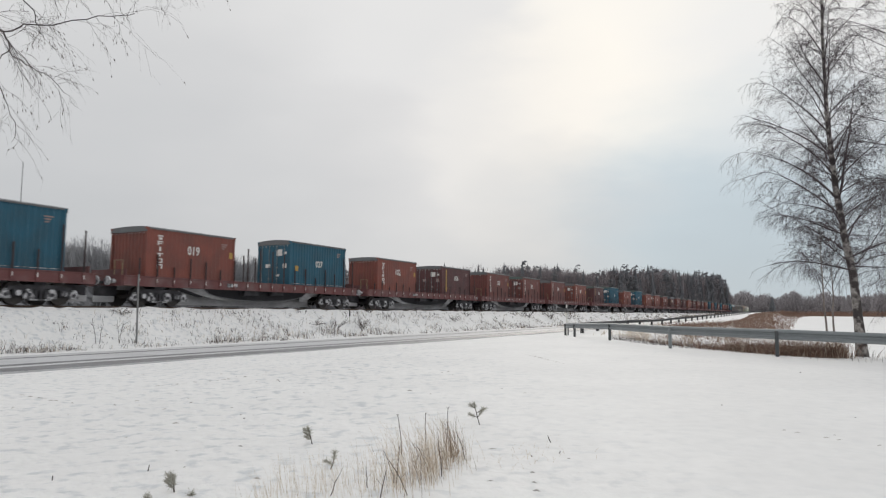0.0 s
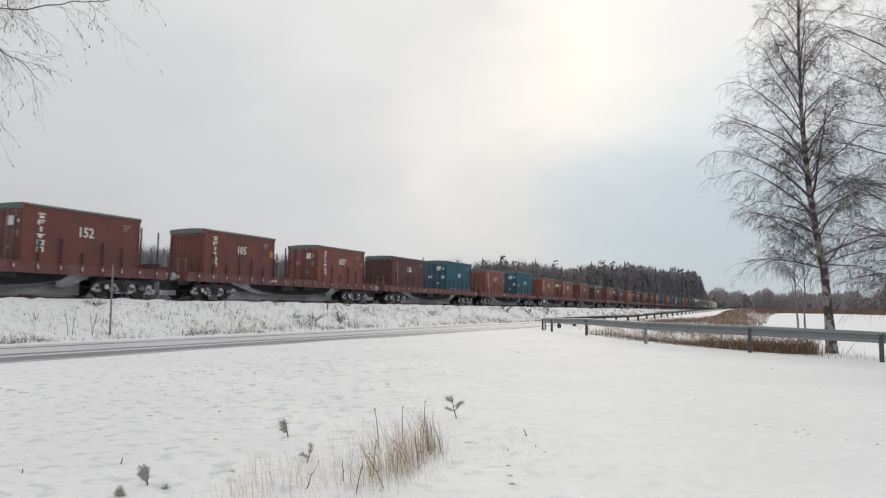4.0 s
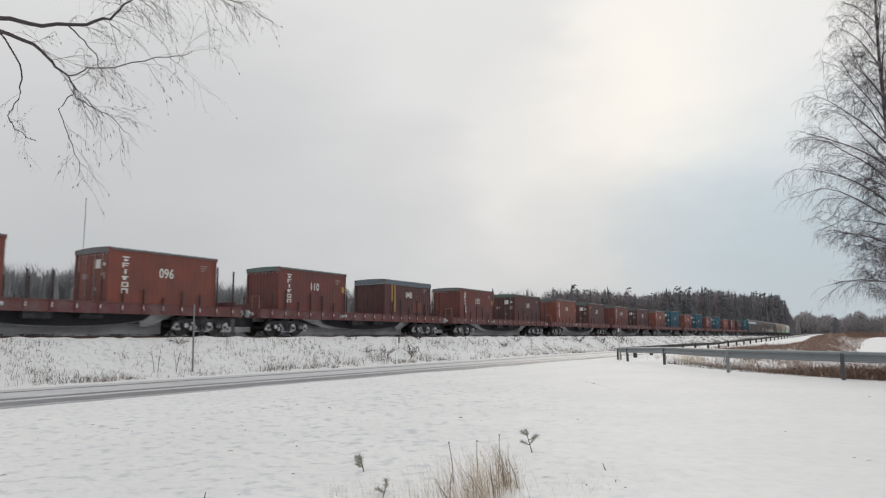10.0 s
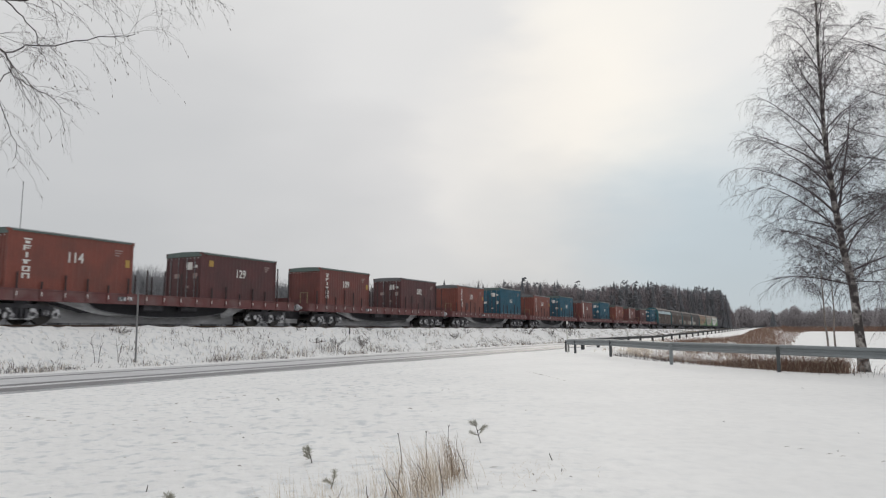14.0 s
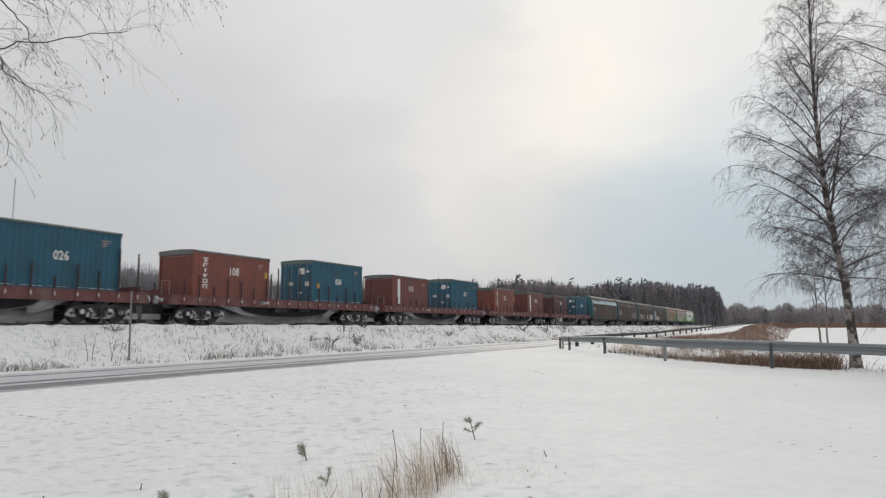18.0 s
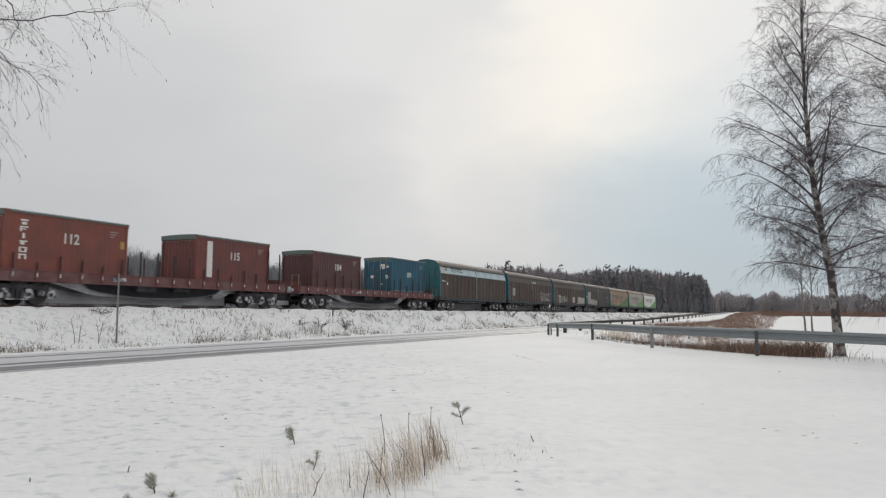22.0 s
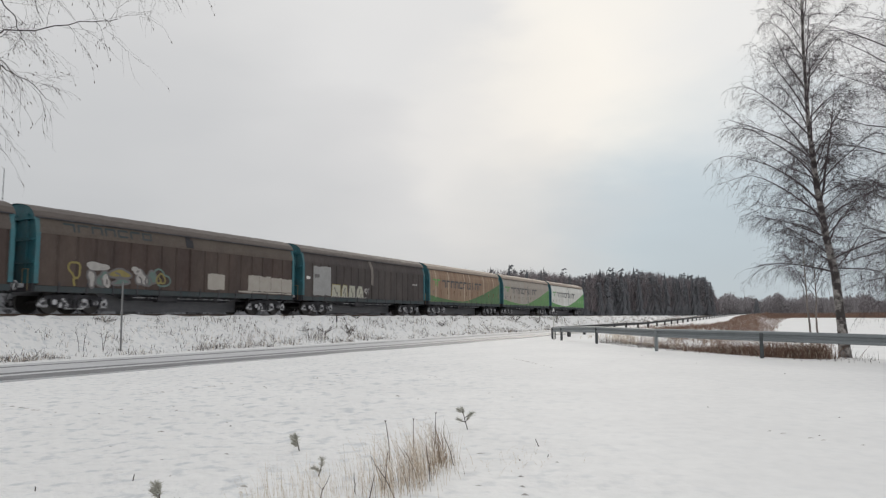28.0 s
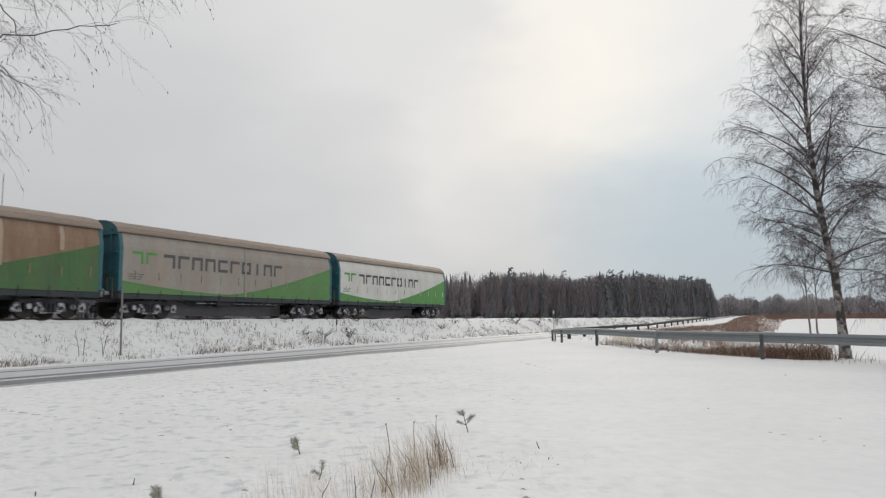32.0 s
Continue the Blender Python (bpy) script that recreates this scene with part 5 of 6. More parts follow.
def fence_piece(root, a, b, z0a, z0b, mat):
    """One W-profile beam between two posts."""
    a, b = Vector(a), Vector(b)
    d = (b - a).normalized()
    nrm = Vector((d.y, -d.x, 0))
    prof = [(0.0, 0.0), (0.05, 0.03), (0.05, 0.085), (0.0, 0.125), (0.0, 0.175), (0.05, 0.215), (0.05, 0.27), (0.0, 0.30)]
    v = []
    for q, z in ((a, z0a), (b, z0b)):
        for t in (0.0, -0.012):
            v += [tuple(Vector((q.x, q.y, z + h)) + nrm * (o + t)) for o, h in prof]
    n = len(prof)
    f = []
    for j in range(n - 1):
        f.append((j, j + 1, 2 * n + j + 1, 2 * n + j))
        f.append((n + j + 1, n + j, 3 * n + j, 3 * n + j + 1))
    f += [(0, 2 * n, 3 * n, n), (n - 1, 2 * n - 1, 4 * n - 1, 3 * n - 1)]
    part("beam", (v, f), mat, root)


def fence(name_label, pts, step_first, top=0.80, wide=0.15, beam_mat=None, post_mat=None, deep=0.05):
    root = thing("guardrail", name_label, "guardrail")
    # points at even steps along the line
    P = [Vector((*q, 0)) for q in pts]
    line, acc = [P[0].copy()], 0.0
    if not step_first:
        line = P
    for a, b in zip(P, P[1:]) if step_first else ():
        L = (b - a).length
        d = step_first - acc
        while d <= L:
            line.append(a + (b - a) * d / L)
            d += step_first
        acc = L - (d - step_first)
    hs = [gp(q.x, q.y) for q in line]
    for i, (q, z) in enumerate(zip(line, hs)):
        if i == 0 and not step_first:
            continue
        g = Geo()
        g.box(-wide / 2, wide / 2, -deep, deep, z - 0.4, z + top - 0.06, 0.012)
        o = part("post", g.data, STEEL_GREY if i == 3 and not post_mat else post_mat or POST_GREY, root)
        o.matrix_basis = Matrix.Translation((q.x, q.y, 0)) @ pose(0, 0, 0, 0, 0, 62)
    for (a, za), (b, zb) in zip(zip(line, hs), zip(line[1:], hs[1:])):
        fence_piece(root, a, b, za + top - 0.30, zb + top - 0.30, beam_mat or STEEL_GREY)


def sp(s, p):
    v = at(s, p)
    return (v.x, v.y)


fence("galvanised steel guardrail on posts beside the snowy yard", [sp(41.2, 12.85), sp(38.8, 11.6), sp(31.7, 7.8), sp(25.4, 4.1), sp(22.5, 0.6), sp(21.3, -2.6), sp(20.8, -6.5), sp(20.6, -10.5), sp(20.6, -15)], 0)
fence("long steel guardrail along the country road", [sp(44.0, 13.7), sp(46, 14.2), sp(60, 15.6), sp(80, 16.3), sp(430, 16.7)], 7.3, 0.80, 0.26, FENCE_DARK, FENCE_DARK, 0.11)

# ---- trees ----


def bent(p, d, length, n, droop, wig, rnd):
    """Points of a branch from p along d that bends down by droop and wanders by wig."""
    pts, q, d = [Vector(p)], Vector(p), Vector(d).normalized()
    for _ in range(n):
        d = (d + Vector((rnd.gauss(0, wig), rnd.gauss(0, wig), rnd.gauss(0, wig) - droop / n))).normalized()
        q = q + d * (length / n)
        pts.append(q.copy())
    return pts


def taper(r0, r1, n):
    return [r0 + (r1 - r0) * i / (n - 1) for i in range(n)]


def twigs(g, pts, rnd, per, length, droop, r, sub=True, start=0.15):
    """Side twigs along a branch, with finer ones on them that hang down."""
    n = len(pts) - 1
    for _ in range(per):
        u = rnd.uniform(start, 1.0) * n
        i = min(n - 1, int(u))
        p = pts[i].lerp(pts[i + 1], u - i)
        d = (pts[i + 1] - pts[i]).normalized()
        side = Vector((rnd.gauss(0, 1), rnd.gauss(0, 1), rnd.gauss(0, 0.6))).normalized()
        L = length * rnd.uniform(0.5, 1.15) * (1.15 - 0.5 * u / n)
        q = bent(p, d * 0.8 + side * 0.8, L, 4, droop, 0.14, rnd)
        g.tube(q, taper(r, r * 0.35, 5), 3, False)
        if sub:
            for _ in range(4):
                v = rnd.uniform(0.3, 1.0) * 4
                k = min(3, int(v))
                p2 = q[k].lerp(q[k + 1], v - k)
                d2 = (q[k + 1] - q[k]).normalized() + Vector((rnd.gauss(0, 0.7), rnd.gauss(0, 0.7), rnd.gauss(0, 0.4)))
                g.tube(bent(p2, d2, L * rnd.uniform(0.35, 0.75), 3, droop * 1.3, 0.1, rnd), taper(r * 0.5, r * 0.22, 4), 3, False)


def birch(name, label, base, trunk, r0, limbs, seed, per=15, tw=0.95, twr=0.0055, limb_r=0.045, bark=None, sub_droop=0.4, sub_len=(0.25, 0.48)):
    """trunk: points from the base; limbs: (height share, azimuth, rise, length, droop)."""
    rnd = random.Random(seed)
    root = thing(name, label, "tree")
    tp = [Vector(base) + Vector(q) for q in trunk]
    g = Geo()
    top = len(tp)
    g.tube(tp, [r0 * (1 - 0.93 * (i / (top - 1)) ** 0.85) * (1.25 if i == 0 else 1) for i in range(top)], 12)
    t_ob = part("trunk", g.data, bark or BARK_WHITE, root, "pale birch trunk with dark cracks")
    t_ob.data.shade_smooth()
    fine = Geo()
    for hz, azi, rise, L, droop in limbs:
        i = max(j for j in range(top - 1) if trunk[j][2] <= hz)
        k = i + min(1.0, (hz - trunk[i][2]) / (trunk[i + 1][2] - trunk[i][2]))
        p = tp[i].lerp(tp[i + 1], k - i)
        rr = r0 * (1 - 0.93 * (k / (top - 1)) ** 0.85) * 0.42
        a = radians(azi)
        d = Vector((math.sin(a) * math.cos(radians(rise)), math.cos(a) * math.cos(radians(rise)), math.sin(radians(rise))))
        n = 8
        pts = bent(p, d, L, n, droop, 0.055, rnd)
        limb = Geo()
        limb.tube(pts, taper(min(rr, limb_r, 0.010 + 0.0065 * L), min(0.005, twr), n + 1), 6, False)
        part("limb", limb.data, TWIG, root)
        for _ in range(int(3 + L * 1.7)):
            v = rnd.uniform(0.12, 0.97) * n
            j = min(n - 1, int(v))
            q = pts[j].lerp(pts[j + 1], v - j)
            dd = (pts[j + 1] - pts[j]).normalized()
            sd = Vector((rnd.gauss(0, 1), rnd.gauss(0, 1), rnd.gauss(0.15, 0.6))).normalized()
            LL = L * rnd.uniform(*sub_len)
            b = bent(q, dd + sd * 0.7, LL, 5, sub_droop, 0.1, rnd)
            fine.tube(b, taper(min(0.0068, limb_r * 0.45), twr * 0.85, 6), 4, False)
            twigs(fine, b, rnd, per, tw * (0.6 + 0.12 * L), 0.9, twr)
        twigs(fine, pts, rnd, per, tw * (0.6 + 0.12 * L), 0.9, twr, start=0.35)
    twigs(fine, tp[top // 2:], rnd, per, tw, 0.5, twr)
    part("crown", fine.data, TWIG, root, "fine drooping bare twigs")
    return root


def auto_limbs(rnd, n, lo, hi, Lmax, rise=(42, 64), droop=(0.6, 1.1)):
    """Limbs between heights lo and hi, longest low down."""
    out = []
    for i in range(n):
        z = lo + (hi - lo) * (i + rnd.random() * 0.7) / n
        L = Lmax * (1 - 0.72 * ((z - lo) / (hi - lo)) ** 1.4) * rnd.uniform(0.75, 1.1) + 0.3
        out.append((z, (i * 137.5 + rnd.uniform(-25, 25)) % 360, rnd.uniform(*rise), L, rnd.uniform(*droop)))
    return out


def hang(twig, tips, p, d, L, r, rnd, level=0):
    """A fine branch that runs out, bends down and carries finer ones, each ending in a bud."""
    n = 7 if level == 0 else 4
    pts = bent(p, d, L, n, (0.40, 0.75, 0.5)[level], (0.13, 0.12, 0.09)[level], rnd)
    twig.tube(pts, taper(r, r * 0.45, n + 1), 4 if level == 0 else 3, False)
    tips.append((pts[-1], (pts[-1] - pts[-2]).normalized()))
    if level == 2:
        return
    for i in range(1 if level else 2, n + 1):
        if rnd.random() < (0.78, 0.55)[level]:
            dd = (pts[i] - pts[i - 1]).normalized()
            sd = Vector((rnd.gauss(0.25, 0.8), rnd.gauss(0, 0.8), rnd.gauss(-0.15, 0.7))).normalized()
            hang(twig, tips, pts[i], dd + sd * rnd.uniform(0.4, 0.8), L * rnd.uniform(0.30, 0.62), r * 0.62, rnd, level + 1)


def overhanging_birch():
    """The birch beside the camera: its trunk stands out of view, its limbs reach across."""
    rnd = random.Random(33)
    root = thing("birch_tree", "bare birch with drooping twigs hanging over the yard", "tree")
    x, y = -8.6, 6.0
    z = gp(x, y) - 0.1
    g = Geo()
    g.tube([(x, y, z), (x + 0.05, y, z + 1.5), (x + 0.1, y, z + 3), (x + 0.1, y, z + 4.5), (x + 0.05, y, z + 6), (x, y, z + 8), (x, y, z + 11.5)], [0.2, 0.17, 0.15, 0.13, 0.11, 0.07, 0.015], 12)
    part("trunk", g.data, BARK_WHITE, root, "white birch trunk with dark cracks").data.shade_smooth()
    twig, tips = Geo(), []
    for pts, r0, r1, per, first, L in OVERHANG:
        ends, pts = [Vector(q) for q in pts], []
        for a, b in zip(ends, ends[1:]):
            pts += [a.lerp(b, k / 3) + Vector((rnd.gauss(0, 0.012), rnd.gauss(0, 0.012), rnd.gauss(0, 0.016))) * (k > 0) for k in range(3)]
        pts.append(ends[-1])
        n = len(pts)
        limb = Geo()
        limb.tube(pts, taper(r0, r1, n), 7, False)
        part("limb", limb.data, TWIG_NEAR, root)
        tips.append((pts[-1], (pts[-1] - pts[-2]).normalized()))
        for k in range(per * 2):
            u = (first + (1 - first) * (k + rnd.random()) / (2 * per)) * (n - 1)
            i = min(n - 2, int(u))
            d = (pts[i + 1] - pts[i]).normalized()
            sd = Vector((rnd.gauss(0.3, 0.5), rnd.gauss(0, 0.9), rnd.gauss(-0.1, 0.75))).normalized()
            hang(twig, tips, pts[i].lerp(pts[i + 1], u - i), d * 0.7 + sd * 0.8, L * rnd.uniform(0.5, 1.25), max(0.0014, r1 * 0.5), rnd)
    part("crown", twig.data, TWIG_NEAR, root, "fine drooping bare twigs")
    g = Geo()
    for p, d in tips:
        if rnd.random() < 0.16:
            d = (d + Vector((0, 0, -0.5))).normalized()
            q = p - d * rnd.uniform(0, 0.05)
            g.tube([q, q + d * 0.012, q + d * 0.028], [0.0018, 0.0036, 0.0016], 5)
    tagged(part("catkin", g.data, BUD, root), "small dark buds and catkins", kind="stuff")


# bends of each limb from the trunk out, thickness at both ends, side branches, bare share, their length
OVERHANG = [([(-8.5, 6.0, 4.3), (-6.2, 6.05, 4.62), (-4.8, 6.0, 4.66), (-4.34, 6.0, 4.56), (-3.92, 6.05, 4.58), (-3.65, 6.0, 4.60), (-3.50, 5.95, 4.72), (-3.2, 6.0, 4.86)], 0.030, 0.005, 9, 0.5, 0.42),
            ([(-8.5, 6.0, 4.1), (-6.2, 5.9, 4.50), (-4.78, 6.0, 4.53), (-4.42, 6.0, 4.38), (-4.17, 5.95, 4.16), (-3.97, 5.9, 4.0), (-3.90, 5.9, 3.82)], 0.028, 0.005, 6, 0.45, 0.50),
            ([(-3.97, 5.9, 4.0), (-3.76, 5.85, 4.05), (-3.35, 5.9, 4.11), (-3.04, 5.95, 4.17), (-2.84, 6.0, 4.22)], 0.007, 0.003, 8, 0.1, 0.46),
            ([(-3.90, 5.9, 3.82), (-4.06, 5.92, 3.68), (-3.95, 5.95, 3.40), (-3.84, 5.95, 3.18), (-3.86, 5.95, 3.0)], 0.005, 0.0022, 4, 0.3, 0.32),
            ([(-3.93, 5.9, 3.86), (-3.72, 5.85, 3.68), (-3.55, 5.85, 3.60), (-3.43, 5.85, 3.50), (-3.36, 5.85, 3.42)], 0.005, 0.0022, 6, 0.05, 0.36),
            ([(-4.78, 6.0, 4.52), (-4.64, 6.05, 4.30), (-4.58, 6.1, 4.07), (-4.60, 6.1, 3.86), (-4.70, 6.1, 3.70), (-4.62, 6.1, 3.56), (-4.40, 6.1, 3.44)], 0.009, 0.003, 4, 0.4, 0.30),
            ([(-4.10, 6.05, 4.57), (-3.96, 6.1, 4.44), (-3.83, 6.1, 4.29), (-3.76, 6.1, 4.12), (-3.72, 6.1, 4.02)], 0.007, 0.003, 5, 0.2, 0.40),
            ([(-8.5, 6.0, 4.9), (-6.2, 6.2, 5.15), (-4.6, 6.3, 5.2), (-3.6, 6.3, 5.15), (-2.9, 6.3, 5.02), (-2.45, 6.3, 4.86)], 0.026, 0.004, 15, 0.5, 0.50),
            ([(-8.5, 6.0, 5.2), (-6.0, 5.7, 5.35), (-4.5, 5.6, 5.2), (-3.7, 5.6, 5.05), (-3.1, 5.6, 4.95)], 0.024, 0.004, 11, 0.5, 0.48)]


def build_birches():
    rnd = random.Random(12)
    bx, by = 12.82, 20.9
    base = (bx, by, gp(bx, by) - 0.1)
    trunk = [(0, 0, 0), (-0.07, 0, 1.15), (-0.17, 0, 2.65), (-0.34, 0.05, 3.75), (-0.52, 0.1, 5.4), (-0.60, 0.1, 6.5), (-0.65, 0.15, 7.6), (-0.68, 0.1, 8.8), (-0.70, 0.1, 10.1), (-0.71, 0.0, 11.8), (-0.72, 0, 14.0), (-0.72, 0, 16.4)]
    limbs = [(2.72, 268, 21, 2.8, 0.60), (3.85, 272, 24, 2.3, 0.3), (4.45, 266, 47, 3.2, 0.8), (4.95, 275, 54, 3.3, 0.9), (5.7, 262, 54, 3.0, 0.8), (6.3, 270, 50, 3.0, 0.25), (7.1, 278, 58, 2.7, 0.7), (7.8, 266, 65, 2.5, 0.5), (8.6, 274, 62, 2.2, 0.6), (9.6, 264, 64, 1.9, 0.6),
             (2.8, 88, 38, 2.3, -0.1), (2.85, 96, 4, 1.9, 0.2), (4.9, 86, 73, 4.8, -0.3), (5.4, 98, 58, 2.8, 0.6), (6.4, 76, 60, 2.7, 0.6), (7.6, 95, 60, 2.5, 0.6), (8.8, 85, 62, 2.3, 0.5), (4.0, 60, 45, 2.4, 0.5)]
    limbs += auto_limbs(rnd, 34, 5.6, 15.8, 2.0, (46, 72), (0.2, 0.6)) + auto_limbs(rnd, 24, 2.9, 6.6, 2.3, (30, 62), (0.2, 0.7))
    birch("birch_tree", "tall bare birch with white bark behind the guardrail", base, trunk, 0.15, limbs, 7, per=10, tw=0.78, twr=0.0040, sub_droop=0.45, sub_len=(0.24, 0.44))
    # its neighbour, mostly out of view to the right
    bx, by = 16.3, 19.4
    base = (bx, by, gp(bx, by) - 0.1)
    trunk = [(0, 0, 0), (0.1, 0, 2), (0.1, 0, 4), (0.0, 0, 6), (0.0, 0, 8), (0.1, 0, 10), (0.1, 0, 12), (0, 0, 14), (0, 0, 16)]
    limbs = [(3.3, 275, 30, 4.6, 0.05), (4.9, 272, 14, 4.4, 0.1), (5.6, 278, 20, 4.6, 0.15), (5.4, 268, 30, 4.8, -0.55), (6.2, 274, 32, 4.6, 0.25), (7.2, 266, 30, 4.4, 0.2), (8.3, 276, 36, 4.8, 0.1), (9.4, 270, 34, 4.4, 0.1), (4.2, 262, 20, 4.2, 0.3), (10.4, 265, 38, 3.8, 0.2), (4.6, 285, 24, 4.0, 0.2), (6.8, 258, 38, 4.3, 0.3), (7.8, 284, 26, 4.4, 0.3), (9.0, 258, 30, 4.2, 0.3), (11.0, 278, 36, 4.0, 0.2), (3.0, 266, 16, 3.8, 0.3), (2.4, 270, 14, 3.5, 0.4), (2.1, 276, 22, 3.2, 0.3), (3.7, 280, 8, 3.9, 0.5)]
    limbs += auto_limbs(rnd, 16, 4.0, 15, 3.2) + [(1.9 + 0.42 * k, 262 + (k * 37) % 26, 12 + (k * 23) % 30, 3.3 + 0.3 * (k % 4), 0.25) for k in range(6)]
    birch("birch_tree", "large bare birch with spreading limbs beside the yard", base, trunk, 0.26, limbs, 8, per=9, tw=0.8, twr=0.0040, limb_r=0.06)
    # two slender young birches
    for bx, by, hgt, lean, sd in ((12.16, 21.6, 4.5, -0.12, 1), (12.58, 21.9, 3.9, -0.03, 2)):
        rnd = random.Random(sd)
        base = (bx, by, gp(bx, by) - 0.1)
        n = 9
        trunk = [(lean * (i / (n - 1)) + rnd.uniform(-0.03, 0.03), 0, hgt * i / (n - 1)) for i in range(n)]
        birch("young_birch", "slender young birch with a thin pale trunk", base, trunk, 0.042, auto_limbs(rnd, 14, 1.9, hgt * 0.95, 1.35, (48, 66), (0.3, 0.7)), sd + 40, per=7, tw=0.55, twr=0.0034, limb_r=0.012, bark=BARK_YOUNG)
    overhanging_birch()


build_birches()

# ---- brush, grass and weeds ----


def blades(g, x, y, z, h, lean, r, rnd, n=3):
    a = rnd.uniform(0, 2 * math.pi)
    l = h * lean * rnd.uniform(0.2, 1)
    pts = [(x + math.cos(a) * l * (k / n) ** 2, y + math.sin(a) * l * (k / n) ** 2, z + h * (k / n) * (1 - 0.15 * lean * k / n)) for k in range(n + 1)]
    g.tube(pts, taper(r, r * 0.3, n + 1), 3, False)
    return pts[-1]


# along, across, stalks, height, spread of the thicker tufts on the bank
BANK_TUFTS = [(20.0, 24.3, 40, 0.28, 0.35), (23.9, 24.4, 90, 0.30, 0.7), (33.1, 25.0, 130, 0.55, 0.7), (30.5, 24.8, 70, 0.45, 0.5), (15.9, 24.5, 70, 0.34, 0.5), (14.5, 24.3, 60, 0.30, 0.5), (34.8, 24.3, 60, 0.35, 0.5),
              (22.6, 26.3, 30, 0.22, 0.4), (27.3, 24.5, 60, 0.36, 0.5), (20.8, 27.3, 70, 0.26, 0.5), (12.6, 25.2, 60, 0.30, 0.6), (38.5, 25.0, 60, 0.40, 0.6), (42.0, 26.5, 60, 0.45, 0.7), (46.5, 25.0, 60, 0.45, 0.7)]


def build_brush():
    rnd = random.Random(4)
    g = Geo()
    # red-brown willow brush on the ditch side behind the fence, and along the road's foot far off
    straw = Geo()
    for _ in range(27000):
        s = 23.2 + 650 * rnd.random() ** 2.6
        edge = shoulder(s)
        p = edge - rnd.random() ** 1.2 * max(1.5, min(edge - 0.5, 7.0 - 2.0 * sm(s, 60, 110)) + rnd.gauss(0, 1.2 - 0.7 * sm(s, 60, 110)))
        d = edge - p
        if noise.noise(Vector((s * 0.35, p * 0.35, 2))) < -0.08 or (26.5 < s < 60 and d < 4.5 and rnd.random() < (0.96 if d < 1.8 else 0.74)) or (p > 2.5 and s < 36 and rnd.random() < 0.6):
            continue
        q = at(s, p)
        z = ground_z(s, p)
        far = 1 + s / 15
        h = rnd.uniform(0.35, 1.0) * (0.5 if d < 1.2 else 1.0) * (0.72 if s < 28 else 1.0) * (1 - 0.5 * sm(s, 70, 130))
        pale = rnd.random() < (0.85 if 28 < s < 60 and d < 3.2 else 0.12)
        for _ in range(2):
            blades(straw if pale else g, q.x + rnd.gauss(0, 0.2), q.y + rnd.gauss(0, 0.2), z - 0.03, h * rnd.uniform(0.5, 1.1), 0.8, 0.0034 * far, rnd)
    for _ in range(9000):
        s = 85 + 480 * rnd.random() ** 1.7
        edge = shoulder(s)
        d = rnd.random() * (4.5 + 0.05 * (s - 85))
        p = edge - 0.2 - d
        if d < 4.5 and noise.noise(Vector((s * 0.06, d * 0.5, 6))) < 0.02:
            continue
        q = at(s, p)
        blades(g, q.x + rnd.gauss(0, 0.3), q.y + rnd.gauss(0, 0.3), ground_z(s, p) - 0.05, rnd.uniform(0.2, 0.62), 0.7, 0.0030 * (1 + s / 15), rnd)
    tagged(new("ditch_grass", mesh_of("ditch_grass", *straw.data, STRAW)), "pale dead grass on the ditch side", "grass", kind="stuff")
    ob = new("willow_brush", mesh_of("willow_brush", *g.data, RED_BRUSH))
    tagged(ob, "red-brown bare willow brush on the ditch side", "brush", kind="stuff")
    # straw and weeds along the fence foot and field edge
    g = Geo()
    for _ in range(1700):
        s = rnd.uniform(21.6, 34)
        p = rail_p(max(s, 22.01)) - 0.7 - rnd.random() ** 2 * 3.5 if s > 22.7 else rnd.uniform(-16, 0)
        q = at(s, p)
        blades(g, q.x, q.y, ground_z(s, p) - 0.03, rnd.uniform(0.10, 0.34), 0.35, 0.005, rnd)
    ob = new("fence_weeds", mesh_of("fence_weeds", *g.data, WEED))
    tagged(ob, "dead weeds along the guardrail foot", "weeds", kind="stuff")
    # dead stalks on the railway bank, in loose drifts, thickest at its foot
    g, g2 = Geo(), Geo()
    for _ in range(14500):
        s = 4 + 290 * rnd.random() ** 2.2
        c = 24.1 + 3.3 * rnd.random() ** 1.35
        drift = noise.noise(Vector((s * 0.30, c * 0.5, 8))) + 0.6 * noise.noise(Vector((s * 1.1, c * 1.1, 3))) - 0.10 * (c - 24.5)
        if drift < -0.10 and rnd.random() < 0.88:
            continue
        q = at(s, c)
        z = ground_z(s, c)
        for _ in range(rnd.randint(1, 3)):
            blades(g if rnd.random() < 0.80 else g2, q.x + rnd.gauss(0, 0.06), q.y + rnd.gauss(0, 0.06), z - 0.03, rnd.uniform(0.06, 0.27) * (1.8 if rnd.random() < 0.10 else 1), 0.6, 0.0064 * (1 + s / 60), rnd)
    # denser tufts
    for s0, c0, n, h, wide in BANK_TUFTS:
        for _ in range(n):
            s, c = s0 + rnd.gauss(0, wide), min(27.9, max(24.0, c0 + rnd.gauss(0, 0.3)))
            q = at(s, c)
            blades(g if rnd.random() < 0.8 else g2, q.x, q.y, ground_z(s, c) - 0.03, h * rnd.uniform(0.35, 1.1), 0.55, 0.0075, rnd)
    ob = new("bank_weeds", mesh_of("bank_weeds", *g.data, WEED))
    tagged(ob, "dark dead weed stalks through snow on the railway bank", "weeds", kind="stuff")
    ob = new("bank_grass", mesh_of("bank_grass", *g2.data, STRAW))
    tagged(ob, "dry straw coloured grass on the railway bank", "grass", kind="stuff")


build_brush()


